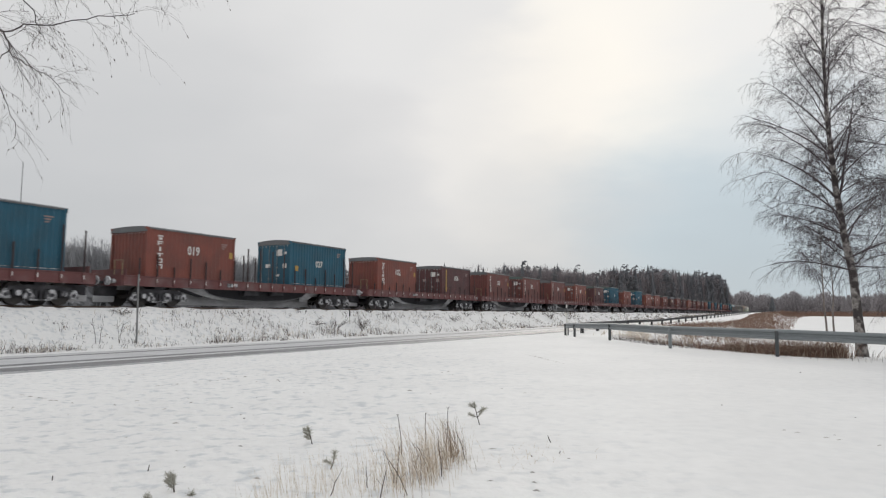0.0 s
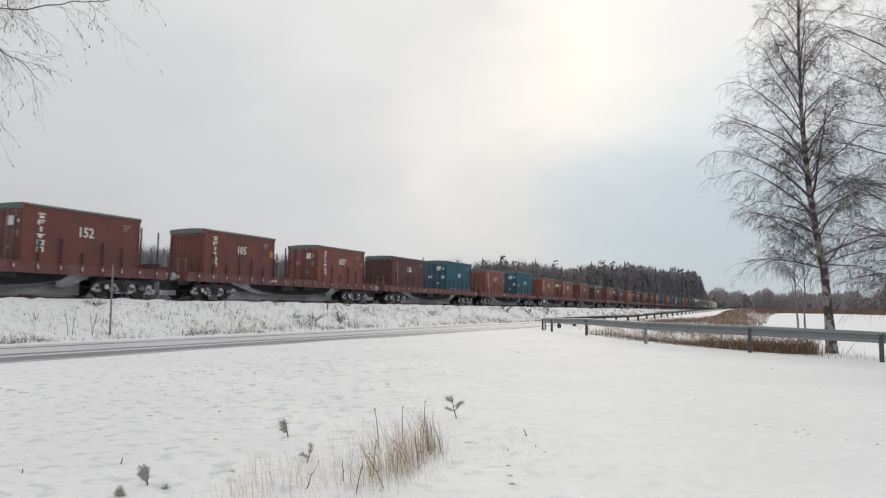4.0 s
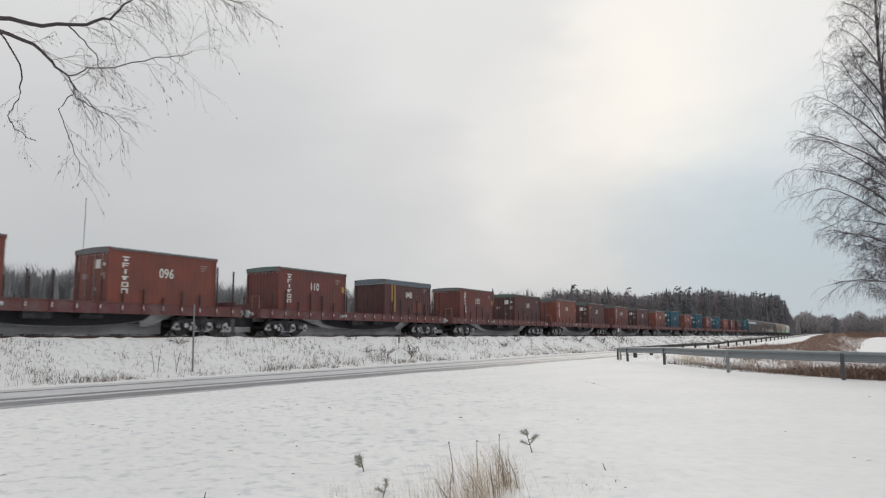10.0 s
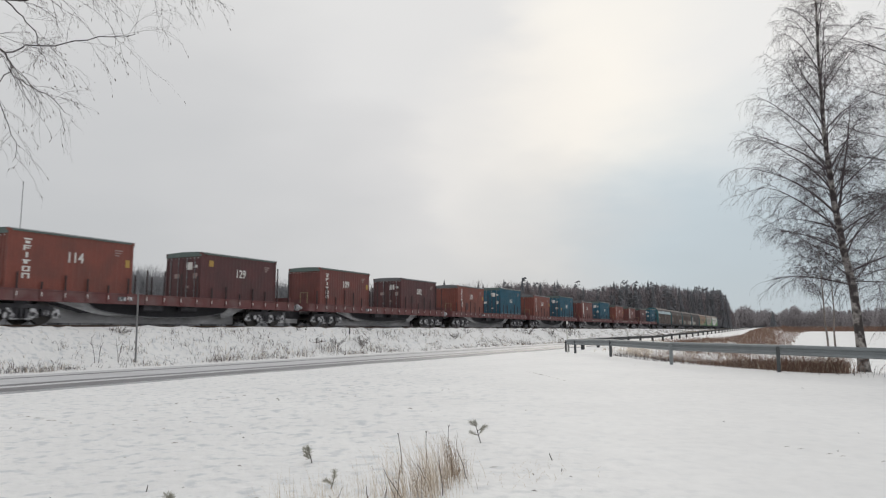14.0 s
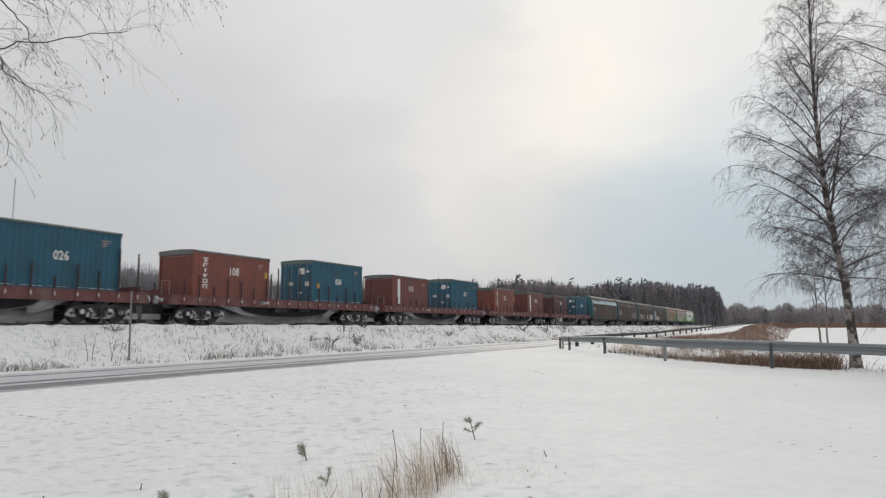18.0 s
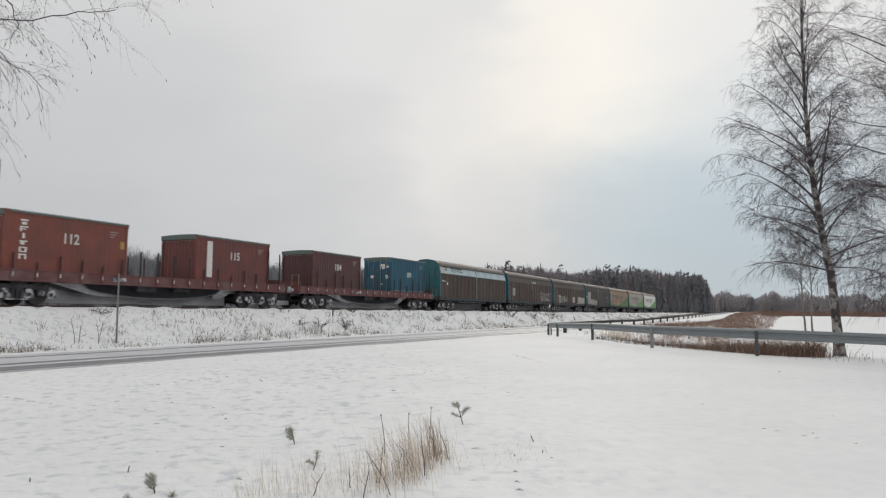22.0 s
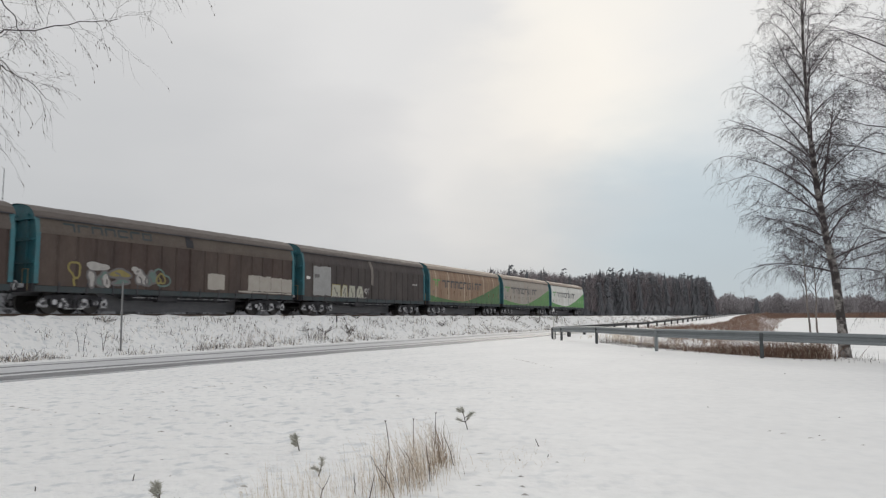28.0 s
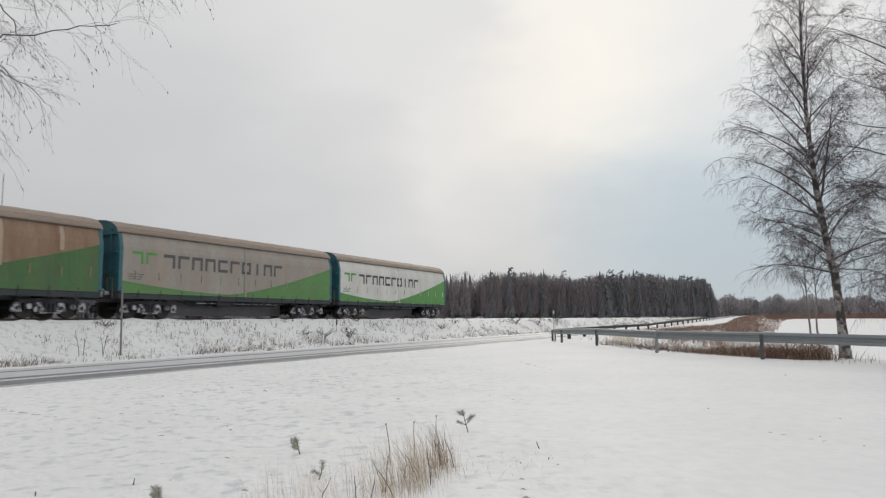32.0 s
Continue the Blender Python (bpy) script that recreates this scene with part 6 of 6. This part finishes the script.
def bush(s, p, h, w, n, mat, label, name="bare_bush", seed=0):
    rnd = random.Random(seed)
    g = Geo()
    q = at(s, p)
    z = ground_z(s, p)
    for _ in range(n):
        a = rnd.uniform(0, 6.28)
        d = Vector((math.cos(a) * w, math.sin(a) * w, h * rnd.uniform(0.6, 1.2)))
        pts = bent((q.x + rnd.gauss(0, 0.06), q.y + rnd.gauss(0, 0.06), z - 0.05), d, h * rnd.uniform(0.6, 1.05), 5, 0.1, 0.12, rnd)
        g.tube(pts, taper(0.012, 0.005, 6), 4, False)
        twigs(g, pts, rnd, 6, h * 0.35, 0.1, 0.006, False, 0.3)
    ob = new(name, mesh_of(name, *g.data, mat))
    return tagged(ob, label, "bush")


def build_bushes():
    for i, (s, p, h, w, n) in enumerate(((17.9, 25.0, 1.35, 0.03, 2), (18.95, 25.0, 1.35, 0.03, 2), (20.6, 27.2, 0.45, 0.7, 12), (34.4, 25.4, 0.85, 0.8, 16), (37.0, 25.2, 1.0, 0.5, 14), (33.0, 25.8, 0.6, 0.9, 10),
                                         (51.5, 25.8, 0.9, 0.9, 14), (56, 26.8, 0.8, 0.8, 10), (71.0, 26.4, 1.2, 0.8, 14), (78.0, 26.2, 1.4, 0.8, 14), (84.0, 25.8, 1.5, 0.9, 14), (41, 27.4, 0.6, 0.7, 10))):
        bush(s, p, h, w, n, WEED, "dark leafless bush in snow on the railway bank", seed=i)


build_bushes()


def build_near_plants():
    rnd = random.Random(9)
    # the clump of dry grass before the camera
    root = thing("grass_clump", "clump of dry pale brown grass standing through snow", "grass", kind="stuff")
    g, dark = Geo(), Geo()

    def blade(geo, x, y, h, lean, r):
        a = math.pi + rnd.gauss(0, 0.9)
        l = h * lean * rnd.uniform(0.1, 1)
        z = gp(x, y) - 0.02
        geo.tube([(x + math.cos(a) * l * (k / 4) ** 1.5, y + math.sin(a) * l * (k / 4) ** 1.5, z + h * (k / 4) * (1 - 0.1 * lean * k / 4)) for k in range(5)], taper(r, r * 0.3, 5), 3, False)

    for _ in range(560):
        u = rnd.random()
        x = -0.36 + 0.50 * u + rnd.gauss(0, 0.15 - 0.04 * u)
        y = 5.85 + 1.40 * u + rnd.gauss(0, 0.20)
        blade(g if rnd.random() < 0.80 else dark, x, y, rnd.uniform(0.13, 0.54) * (1.06 - 0.14 * u), 0.55, rnd.uniform(0.0011, 0.0021))
    for _ in range(26):
        x = rnd.gauss(0.12, 0.05)
        blade(dark, x, 7.2 + rnd.gauss(0, 0.14), rnd.uniform(0.28, 0.46), 0.35, 0.0036)
    for _ in range(420):
        x = rnd.uniform(-1.5, -0.35)
        y = 5.9 + rnd.gauss(0, 0.45) + 0.75 * (x + 0.9)
        blade(g, x, y, rnd.uniform(0.08, 0.32), 0.40, 0.0012)
    for _ in range(46):
        x = rnd.gauss(0.9, 0.3)
        y = 7.1 + rnd.gauss(0, 0.4)
        blades(g, x, y, gp(x, y) - 0.02, rnd.uniform(0.05, 0.13), 0.9, 0.0016, rnd, 3)
    part("grass_blades", g.data, STRAW, root)
    part("dark_grass_blades", dark.data, BROWN_GRASS, root, "darker brown dry grass blades")
    g = Geo()
    # along, off, height, lean to the side, has a seed head
    for x, y, h, lean, head in ((-0.41, 7.2, 0.44, -0.05, 1), (-0.18, 7.3, 0.44, 0.01, 1), (0.05, 7.4, 0.50, 0.01, 1), (0.24, 7.1, 0.30, -0.10, 0), (-0.92, 5.75, 0.24, 0.10, 0), (-0.64, 6.0, 0.20, -0.02, 0), (-0.42, 6.15, 0.30, -0.09, 0), (-0.40, 6.15, 0.34, 0.02, 0), (-0.50, 5.6, 0.26, 0.05, 0), (-0.28, 5.75, 0.30, -0.16, 0), (-0.12, 6.6, 0.26, -0.12, 0), (0.0, 6.4, 0.34, -0.04, 0), (-0.26, 6.7, 0.14, 0.03, 1)):
        z = gp(x, y) - 0.02
        pts = [Vector((x + lean * (k / 4) ** 1.3 + rnd.gauss(0, 0.005), y, z + h * k / 4)) for k in range(5)]
        g.tube(pts, taper(0.0046, 0.0026, 5), 4, False)
        for _ in range(4 if head else 0):
            g.tube([pts[-1] - Vector((0, 0, 0.008)), pts[-1] + Vector((rnd.gauss(0, 0.008), rnd.gauss(0, 0.006), 0.012))], [0.0032, 0.0014], 3, False)
        if not head:
            v = pts[2]
            g.tube([v, v + Vector((0.05 * (1 if lean < 0 else -1), 0, 0.06))], [0.0018, 0.001], 3, False)
    part("seed_stalks", g.data, WEED, root, "dark dead seed stalks")


build_near_plants()


def pine_seedling(x, y, h, seed, arms=3):
    """A tiny pine: a bent stem with tufts of needles and snow on them."""
    rnd = random.Random(seed)
    root = thing("pine_seedling", "small dull green pine seedling poking through snow", "seedling", "pine seedlings")
    z = gp(x, y)
    g = Geo()
    stem = bent((x, y, z - 0.03), (rnd.uniform(-0.35, 0.15), 0, 1), h, 5, 0, 0.08, rnd)
    g.tube(stem, taper(0.007, 0.004, 6), 5, False)
    ends = [(stem[-1], (stem[-1] - stem[-2]).normalized())]
    for k in range(arms):
        a = rnd.uniform(0, 6.28) if k else 3.0
        b = bent(stem[2 + k % 3], (math.cos(a), math.sin(a) * 0.6, 0.35), h * rnd.uniform(0.30, 0.46), 3, -0.2, 0.05, rnd)
        g.tube(b, taper(0.005, 0.003, 4), 4, False)
        ends.append((b[-1], (b[-1] - b[-2]).normalized()))
    part("stem", g.data, WEED, root)
    for p, d in ends if arms else ():
        g = Geo()
        for _ in range(95):
            v = (d * 0.9 + Vector((rnd.gauss(0, 0.7), rnd.gauss(0, 0.7), rnd.gauss(0.15, 0.55)))).normalized()
            o = p - d * rnd.uniform(0, 0.08)
            g.tube([o, o + v * rnd.uniform(0.022, 0.058)], [0.0021, 0.0011], 3, False)
        part("needle_tuft", g.data, NEEDLE, root)
    return root


for i, (x, y, h, arms) in enumerate(((0.50, 9.12, 0.33, 4), (-1.47, 7.88, 0.21, 3), (-1.07, 6.66, 0.19, 1), (-2.24, 5.85, 0.17, 3), (-2.06, 5.76, 0.05, 1), (-2.31, 5.52, 0.08, 2), (1.26, 7.97, 0.12, 0), (0.94, 7.22, 0.05, 0), (1.25, 7.4, 0.06, 0), (-3.49, 6.24, 0.07, 0), (-2.78, 6.57, 0.09, 0))):
    pine_seedling(x, y, h, 60 + i, arms)

# ---- distant woods ----


def spruce_geo(g, x, y, z, h, w, rnd):
    """A conifer of ragged drooping whorls."""
    lv = 16
    for k in range(lv):
        u = k / lv
        zz = z + h * (0.10 + 0.88 * u)
        r = w * (1 - u) ** 0.8 * rnd.uniform(0.8, 1.15)
        n = 7
        top = (x, y, min(z + h, zz + h * 0.13))
        ring = []
        for j in range(2 * n):
            a = math.pi * j / n + u * 3
            q = r * (1.0 if j % 2 == 0 else 0.45) * rnd.uniform(0.75, 1.2)
            ring.append((x + q * math.cos(a), y + q * math.sin(a), zz - h * 0.03 * (j % 2 == 0)))
        g.add([top] + ring, [(0, 1 + j, 1 + (j + 1) % (2 * n)) for j in range(2 * n)])


def pine_geo(g, x, y, z, h, rnd):
    """A tall pine: bare below, a crown of uneven clumps of needles above."""
    g.tube([(x, y, z), (x + rnd.gauss(0, 0.2), y, z + h * 0.95)], [0.16, 0.06], 4, False)
    for _ in range(44):
        u = rnd.uniform(0.42, 0.98)
        a = rnd.uniform(0, 6.28)
        r = h * 0.13 * (1.15 - abs(u - 0.66) * 2.2) * rnd.uniform(0.3, 1.0)
        c = Vector((x + r * math.cos(a), y + r * math.sin(a), z + h * u))
        w = h * rnd.uniform(0.025, 0.045)
        ring = [c + Vector((w * rnd.uniform(0.6, 1.3) * math.cos(k * 1.257), w * rnd.uniform(0.6, 1.3) * math.sin(k * 1.257), rnd.uniform(-0.3, 0.15) * w)) for k in range(5)]
        g.add([c + Vector((0, 0, w * rnd.uniform(0.5, 1.0)))] + ring, [(0, 1 + k, 1 + (k + 1) % 5) for k in range(5)] + [(5, 4, 3, 2, 1)])


def bare_geo(g, gt, x, y, z, h, w, rnd, n=80, wide=0.075):
    """A bare deciduous tree: pale stem, steep branches and twig haze."""
    if gt is not None:
        gt.tube([(x, y, z), (x + rnd.gauss(0, 0.3), y, z + h * 0.55), (x + rnd.gauss(0, 0.5), y, z + h * 0.97)], [0.15, 0.10, 0.02], 4, False)
    for _ in range(n):
        u = rnd.uniform(0.12, 0.93)
        a = rnd.uniform(0, 6.28)
        L = w * (1.1 - 0.75 * u) * rnd.uniform(0.5, 1.4)
        p = Vector((x + rnd.gauss(0, w * 0.25), y + rnd.gauss(0, w * 0.25), z + h * u))
        d = Vector((math.cos(a) * L, math.sin(a) * L, min(L * rnd.uniform(0.7, 2.0), h * (1.0 - u) + 0.2)))
        q = Vector((-math.sin(a), math.cos(a), 0)) * wide * rnd.uniform(0.6, 1.5)
        g.add([p - q, p + q, p + d], [(0, 1, 2)])


FOREST_EDGE = [(-42, 150, 17.5), (-28, 165, 18), (-10, 215, 17), (4.6, 250, 19.6), (8.1, 262, 20.2), (10.8, 275, 19.6), (13.7, 290, 19.4), (14.6, 298, 21.2), (17.8, 330, 24), (20.5, 380, 23.5), (22.1, 430, 25), (22.9, 460, 15)]


def build_field_edge():
    rnd = random.Random(6)
    g = Geo()
    for _ in range(9000):
        az = radians(rnd.uniform(26.4, 50))
        r = 330 - 120 * sm(math.degrees(az), 30, 44) + rnd.uniform(-6, 34)
        x, y = r * math.sin(az), r * math.cos(az)
        blades(g, x, y, gp(x, y) - 0.05, rnd.uniform(0.9, 2.6), 0.5, 0.10, rnd, 2)
    tagged(new("field_reeds", mesh_of("field_reeds", *g.data, RED_BRUSH)), "brown reeds and willow along the far edge of the snowy field", "reeds", kind="stuff")


build_field_edge()


def build_forest():
    rnd = random.Random(21)
    ge, gb, gt, gh = Geo(), Geo(), Geo(), Geo()
    for i in range(2800):
        k = rnd.random() * (len(FOREST_EDGE) - 1) if i < 2100 else rnd.random() * 2
        j = int(k)
        u = k - j
        a0, r0, h0 = FOREST_EDGE[j]
        a1, r1, h1 = FOREST_EDGE[j + 1]
        az, r, h = a0 + (a1 - a0) * u, r0 + (r1 - r0) * u, h0 + (h1 - h0) * u
        depth = rnd.random() ** 1.4 * 60
        r += depth
        az_ = radians(az + rnd.gauss(0, 0.15))
        x, y = r * math.sin(az_), r * math.cos(az_)
        z = 1.0 + depth * 0.025
        hh = h * rnd.uniform(0.84, 1.02) * (1 + 0.05 * noise.noise(Vector((az * 1.3, 2, 0))))
        f = rnd.random()
        conifer = 0.28 if az < -12 else 0.26 if az < 13 else 0.55
        if az > 22.6:
            hh *= rnd.uniform(0.5, 0.9)
        if f < conifer:
            tall = hh * rnd.uniform(0.82, 1.04)
            if az > -12 and rnd.random() < 0.22:
                pine_geo(ge, x, y, z, tall, rnd)
            else:
                spruce_geo(gh if az < -12 else ge, x, y, z, tall * (0.93 if az < -12 else 1.0), tall * rnd.uniform(0.10, 0.16) * (1.25 if az < -12 else 1.0), rnd)
        else:
            bare_geo(gh if az < -12 else gb, gh if az < -12 else gt if rnd.random() < 0.45 else None, x, y, z, hh * rnd.uniform(0.82, 1.0), hh * 0.15, rnd, 190, 0.035 if az < -12 else 0.05)
    for name, g, m, lab in (("hazy_wood", gh, HAZE_WOOD, "wood behind the railway with haze painted into its grey"), ("conifer_wood", ge, SPRUCE, "dark spruces of the wood behind the railway"), ("bare_wood", gb, WOOD_GREY, "bare grey-brown birch crowns of the wood"), ("wood_stems", gt, STEM, "pale thin tree stems of the wood")):
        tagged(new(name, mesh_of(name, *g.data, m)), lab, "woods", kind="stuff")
    # undergrowth that closes the view between the stems
    g, gh = Geo(), Geo()
    for i in range(3300):
        k = rnd.random() * (len(FOREST_EDGE) - 1) if i < 2400 else rnd.random() * 2
        j = int(k)
        u = k - j
        a0, r0, h0 = FOREST_EDGE[j]
        a1, r1, h1 = FOREST_EDGE[j + 1]
        az_ = radians(a0 + (a1 - a0) * u)
        r = r0 + (r1 - r0) * u + 18 + 60 * rnd.random()
        x, y = r * math.sin(az_), r * math.cos(az_)
        bare_geo(gh if a0 + (a1 - a0) * u < -12 else g, None, x, y, 0.6, (h0 + (h1 - h0) * u) * rnd.uniform(0.5, 1.0), 3.0, rnd, 190, 0.05 if a0 + (a1 - a0) * u < -12 else 0.085)
    tagged(new("wood_undergrowth", mesh_of("wood_undergrowth", *g.data, WOOD_DARK)), "dense bare undergrowth inside the wood, colour lifted for haze", "undergrowth", kind="stuff")
    tagged(new("hazy_undergrowth", mesh_of("hazy_undergrowth", *gh.data, HAZE_WOOD)), "dense undergrowth with haze painted into its pale grey", "undergrowth", kind="stuff")
    # far woods across the field
    g = Geo()
    for i in range(2700):
        az_ = radians(rnd.uniform(22.6, 50))
        r = rnd.uniform(560, 760) - 260 * sm(math.degrees(az_), 27, 36)
        x, y = r * math.sin(az_), r * math.cos(az_)
        h = rnd.uniform(11, 17.5) * (0.95 + 0.30 * noise.noise(Vector((math.degrees(az_) * 0.9, 0, 0)))) * r / 520
        if rnd.random() < 0.35:
            (pine_geo(g, x, y, -1.2, h, rnd) if rnd.random() < 0.5 else spruce_geo(g, x, y, -1.2, h * 1.02, h * 0.19, rnd))
        else:
            bare_geo(g, None, x, y, -1.2, h * rnd.uniform(0.45, 1.05), h * 0.26, rnd, 190, 0.12)
    tagged(new("far_woods", mesh_of("far_woods", *g.data, FAR_WOOD)), "woods beyond the snowy field with haze painted into their grey", "woods", kind="stuff")


def lone_spruce(az, r, h, seed):
    """A single young spruce standing at the road's far bend."""
    a = radians(az)
    x, y = r * math.sin(a), r * math.cos(a)
    root = thing("spruce_tree", "dark young spruce at the far bend of the road", "tree")
    z = gp(x, y)
    g = Geo()
    g.tube([(x, y, z - 0.2), (x, y, z + h * 0.9)], [0.12, 0.03], 6)
    part("trunk", g.data, STEM, root)
    g = Geo()
    spruce_geo(g, x, y, z, h, h * 0.24, random.Random(seed))
    part("crown", g.data, SPRUCE, root)


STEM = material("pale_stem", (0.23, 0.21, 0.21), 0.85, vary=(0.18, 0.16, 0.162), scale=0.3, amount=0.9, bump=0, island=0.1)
# undergrowth lifted towards grey for the same painted haze
WOOD_DARK = material("haze_lifted_undergrowth", (0.265, 0.228, 0.235), 0.95, vary=(0.23, 0.20, 0.208), scale=0.1, amount=0.8, bump=0, island=0.1)
build_forest()
lone_spruce(25.85, 330, 7.5, 3)

# ---- poles and markers ----


def marker_pole(s, p, h, r, lean, mat, label, name="marker_pole", bands=None):
    root = thing(name, label, "pole")
    q = at(s, p)
    z = ground_z(s, p)
    g = Geo()
    g.tube([(q.x, q.y, z - 0.3), (q.x + lean, q.y, z + h)], [r, r * 0.9], 8)
    part("shaft", g.data, mat, root)
    for z0, z1, m, lab in bands or ():
        g = Geo()
        k0, k1 = z0 / h, z1 / h
        g.tube([(q.x + lean * k0, q.y, z + z0), (q.x + lean * k1, q.y, z + z1)], r * 1.25, 10)
        part("band", g.data, m, root, lab)
    return root


marker_pole(19.75, 25.0, 2.95, 0.042, -0.03, POLE_WOOD, "thin grey wooden marker pole at the foot of the bank")
marker_pole(36.5, 25.9, 0.75, 0.035, 0.0, WHITE, "short white edge marker post in snow", "edge_marker", [(0.40, 0.78, INK, "black reflector band")])
marker_pole(41.5, 12.9, 1.95, 0.05, 0.0, WHITE, "thin white marker post at the guardrail end", "edge_marker", [(1.45, 1.75, INK, "black band")])


def lattice_mast():
    """A tall thin lattice mast far behind the train."""
    a = radians(-32.2)
    x, y = 260 * math.sin(a), 260 * math.cos(a)
    root = thing("radio_mast", "tall thin steel lattice radio mast far off", "mast")
    for k in range(3):
        b = 2.09 * k
        g = Geo()
        g.tube([(x + 0.26 * math.cos(b), y + 0.26 * math.sin(b), 0.5), (x + 0.17 * math.cos(b), y + 0.17 * math.sin(b), 50.5)], 0.03, 4)
        part("leg", g.data, POST_GREY, root)
    g = Geo()
    for k in range(49):
        z = 1 + k
        for j in range(3):
            b, c = 2.09 * j, 2.09 * (j + 1)
            g.tube([(x + 0.22 * math.cos(b), y + 0.22 * math.sin(b), z), (x + 0.22 * math.cos(c), y + 0.22 * math.sin(c), z + 1)], 0.014, 3, False)
    part("lattice", g.data, POST_GREY, root)


lattice_mast()


TRACK_LINES = [(4.28, 8.77, 4.75, 7.9, 4), (4.9, 7.8, 5.4, 7.2, 3), (2.5, 20.6, 3.1, 17.3, 12), (-5.7, 13.6, -3.9, 15.3, 16), (-7.4, 12.0, -6.3, 11.3, 8)]


def build_litter():
    """Small dark bits of bark and gravel on the snow."""
    rnd = random.Random(15)
    g, dull = Geo(), Geo()
    spots = [at(27.2, 16.3), at(26.0, 15.8)] + [Vector((rnd.uniform(-7, 9), rnd.uniform(5.5, 24), 0)) for _ in range(13)]
    for q in spots:
        if q.dot(NV) > 16.4:
            continue
        r = rnd.uniform(0.006, 0.02)
        z = gp(q.x, q.y)
        pts = [(q.x + r * rnd.uniform(0.6, 1.5) * math.cos(k * 1.257), q.y + r * rnd.uniform(0.6, 1.5) * math.sin(k * 1.257), z) for k in range(5)]
        g.add([(q.x, q.y, z + r * 0.8)] + pts, [(0, 1 + k, 1 + (k + 1) % 5) for k in range(5)])
    for _ in range(170):
        x, y = rnd.uniform(-9, 1.5), rnd.uniform(4.6, 17)
        q = Vector((x, y, 0))
        if q.dot(NV) > 16.2 or noise.noise(Vector((x * 0.5, y * 0.35, 3))) < -0.05:
            continue
        a, l = rnd.gauss(0, 0.5), rnd.uniform(0.02, 0.09)
        x1, y1 = x + l * math.cos(a), y + l * math.sin(a)
        r = rnd.uniform(0.004, 0.011)
        dull.tube([(x, y, gp(x, y) - r * 0.2), ((x + x1) / 2, (y + y1) / 2 + 0.01, gp(x, y) + r * 0.5), (x1, y1, gp(x1, y1) - r * 0.2)], [r * 0.5, r, r * 0.5], 4)
    # an old line of tracks and the scrape of a turning wheel, drawn as grey bits
    for x0, y0, x1, y1, n in TRACK_LINES:
        for k in range(n):
            u = (k + rnd.uniform(-0.3, 0.3)) / n
            x, y = x0 + (x1 - x0) * u, y0 + (y1 - y0) * u
            r = rnd.uniform(0.004, 0.009)
            dull.tube([(x, y, gp(x, y) - r * 0.3), (x + 0.04, y + 0.01, gp(x, y) + r * 0.2), (x + rnd.uniform(0.06, 0.12), y + 0.02, gp(x, y) - r * 0.3)], [r * 0.4, r, r * 0.4], 4)
    tagged(new("snow_crumbs", mesh_of("snow_crumbs", *dull.data, DULL)), "small grey half buried twigs, crumbs and track marks on the snow", "litter", kind="stuff")
    tagged(new("snow_litter", mesh_of("snow_litter", *g.data, WEED)), "small dark bits of bark and gravel on the snow", "litter", kind="stuff")


build_litter()


def motions():
    times = [float(k) for k in range(33)]
    for ob, s, z in RUNNING:
        walk(ob, [(t, place_s(s, z, t)) for t in times])
    # wheels roll without slipping; wheelsets in the same seat of their bogie turn alike
    seats = {}
    for ob in scene.objects:
        if ob.name.startswith("wheelset"):
            seats.setdefault(round(ob.location.x, 3), []).append(ob)
    for x, obs in seats.items():
        walk(obs[0], [(k / FPS, pose(x, 0, 0.475, 0, -math.degrees(travel(k / FPS) / (0.475 * BOGIE)), 0)) for k in range(32 * FPS + 1)])
        keys = obs[0].animation_data
        for ob in obs[1:]:
            ob.rotation_mode = "QUATERNION"
            ad = ob.animation_data_create()
            ad.action = keys.action
            ad.action_slot = keys.action_slot


motions()
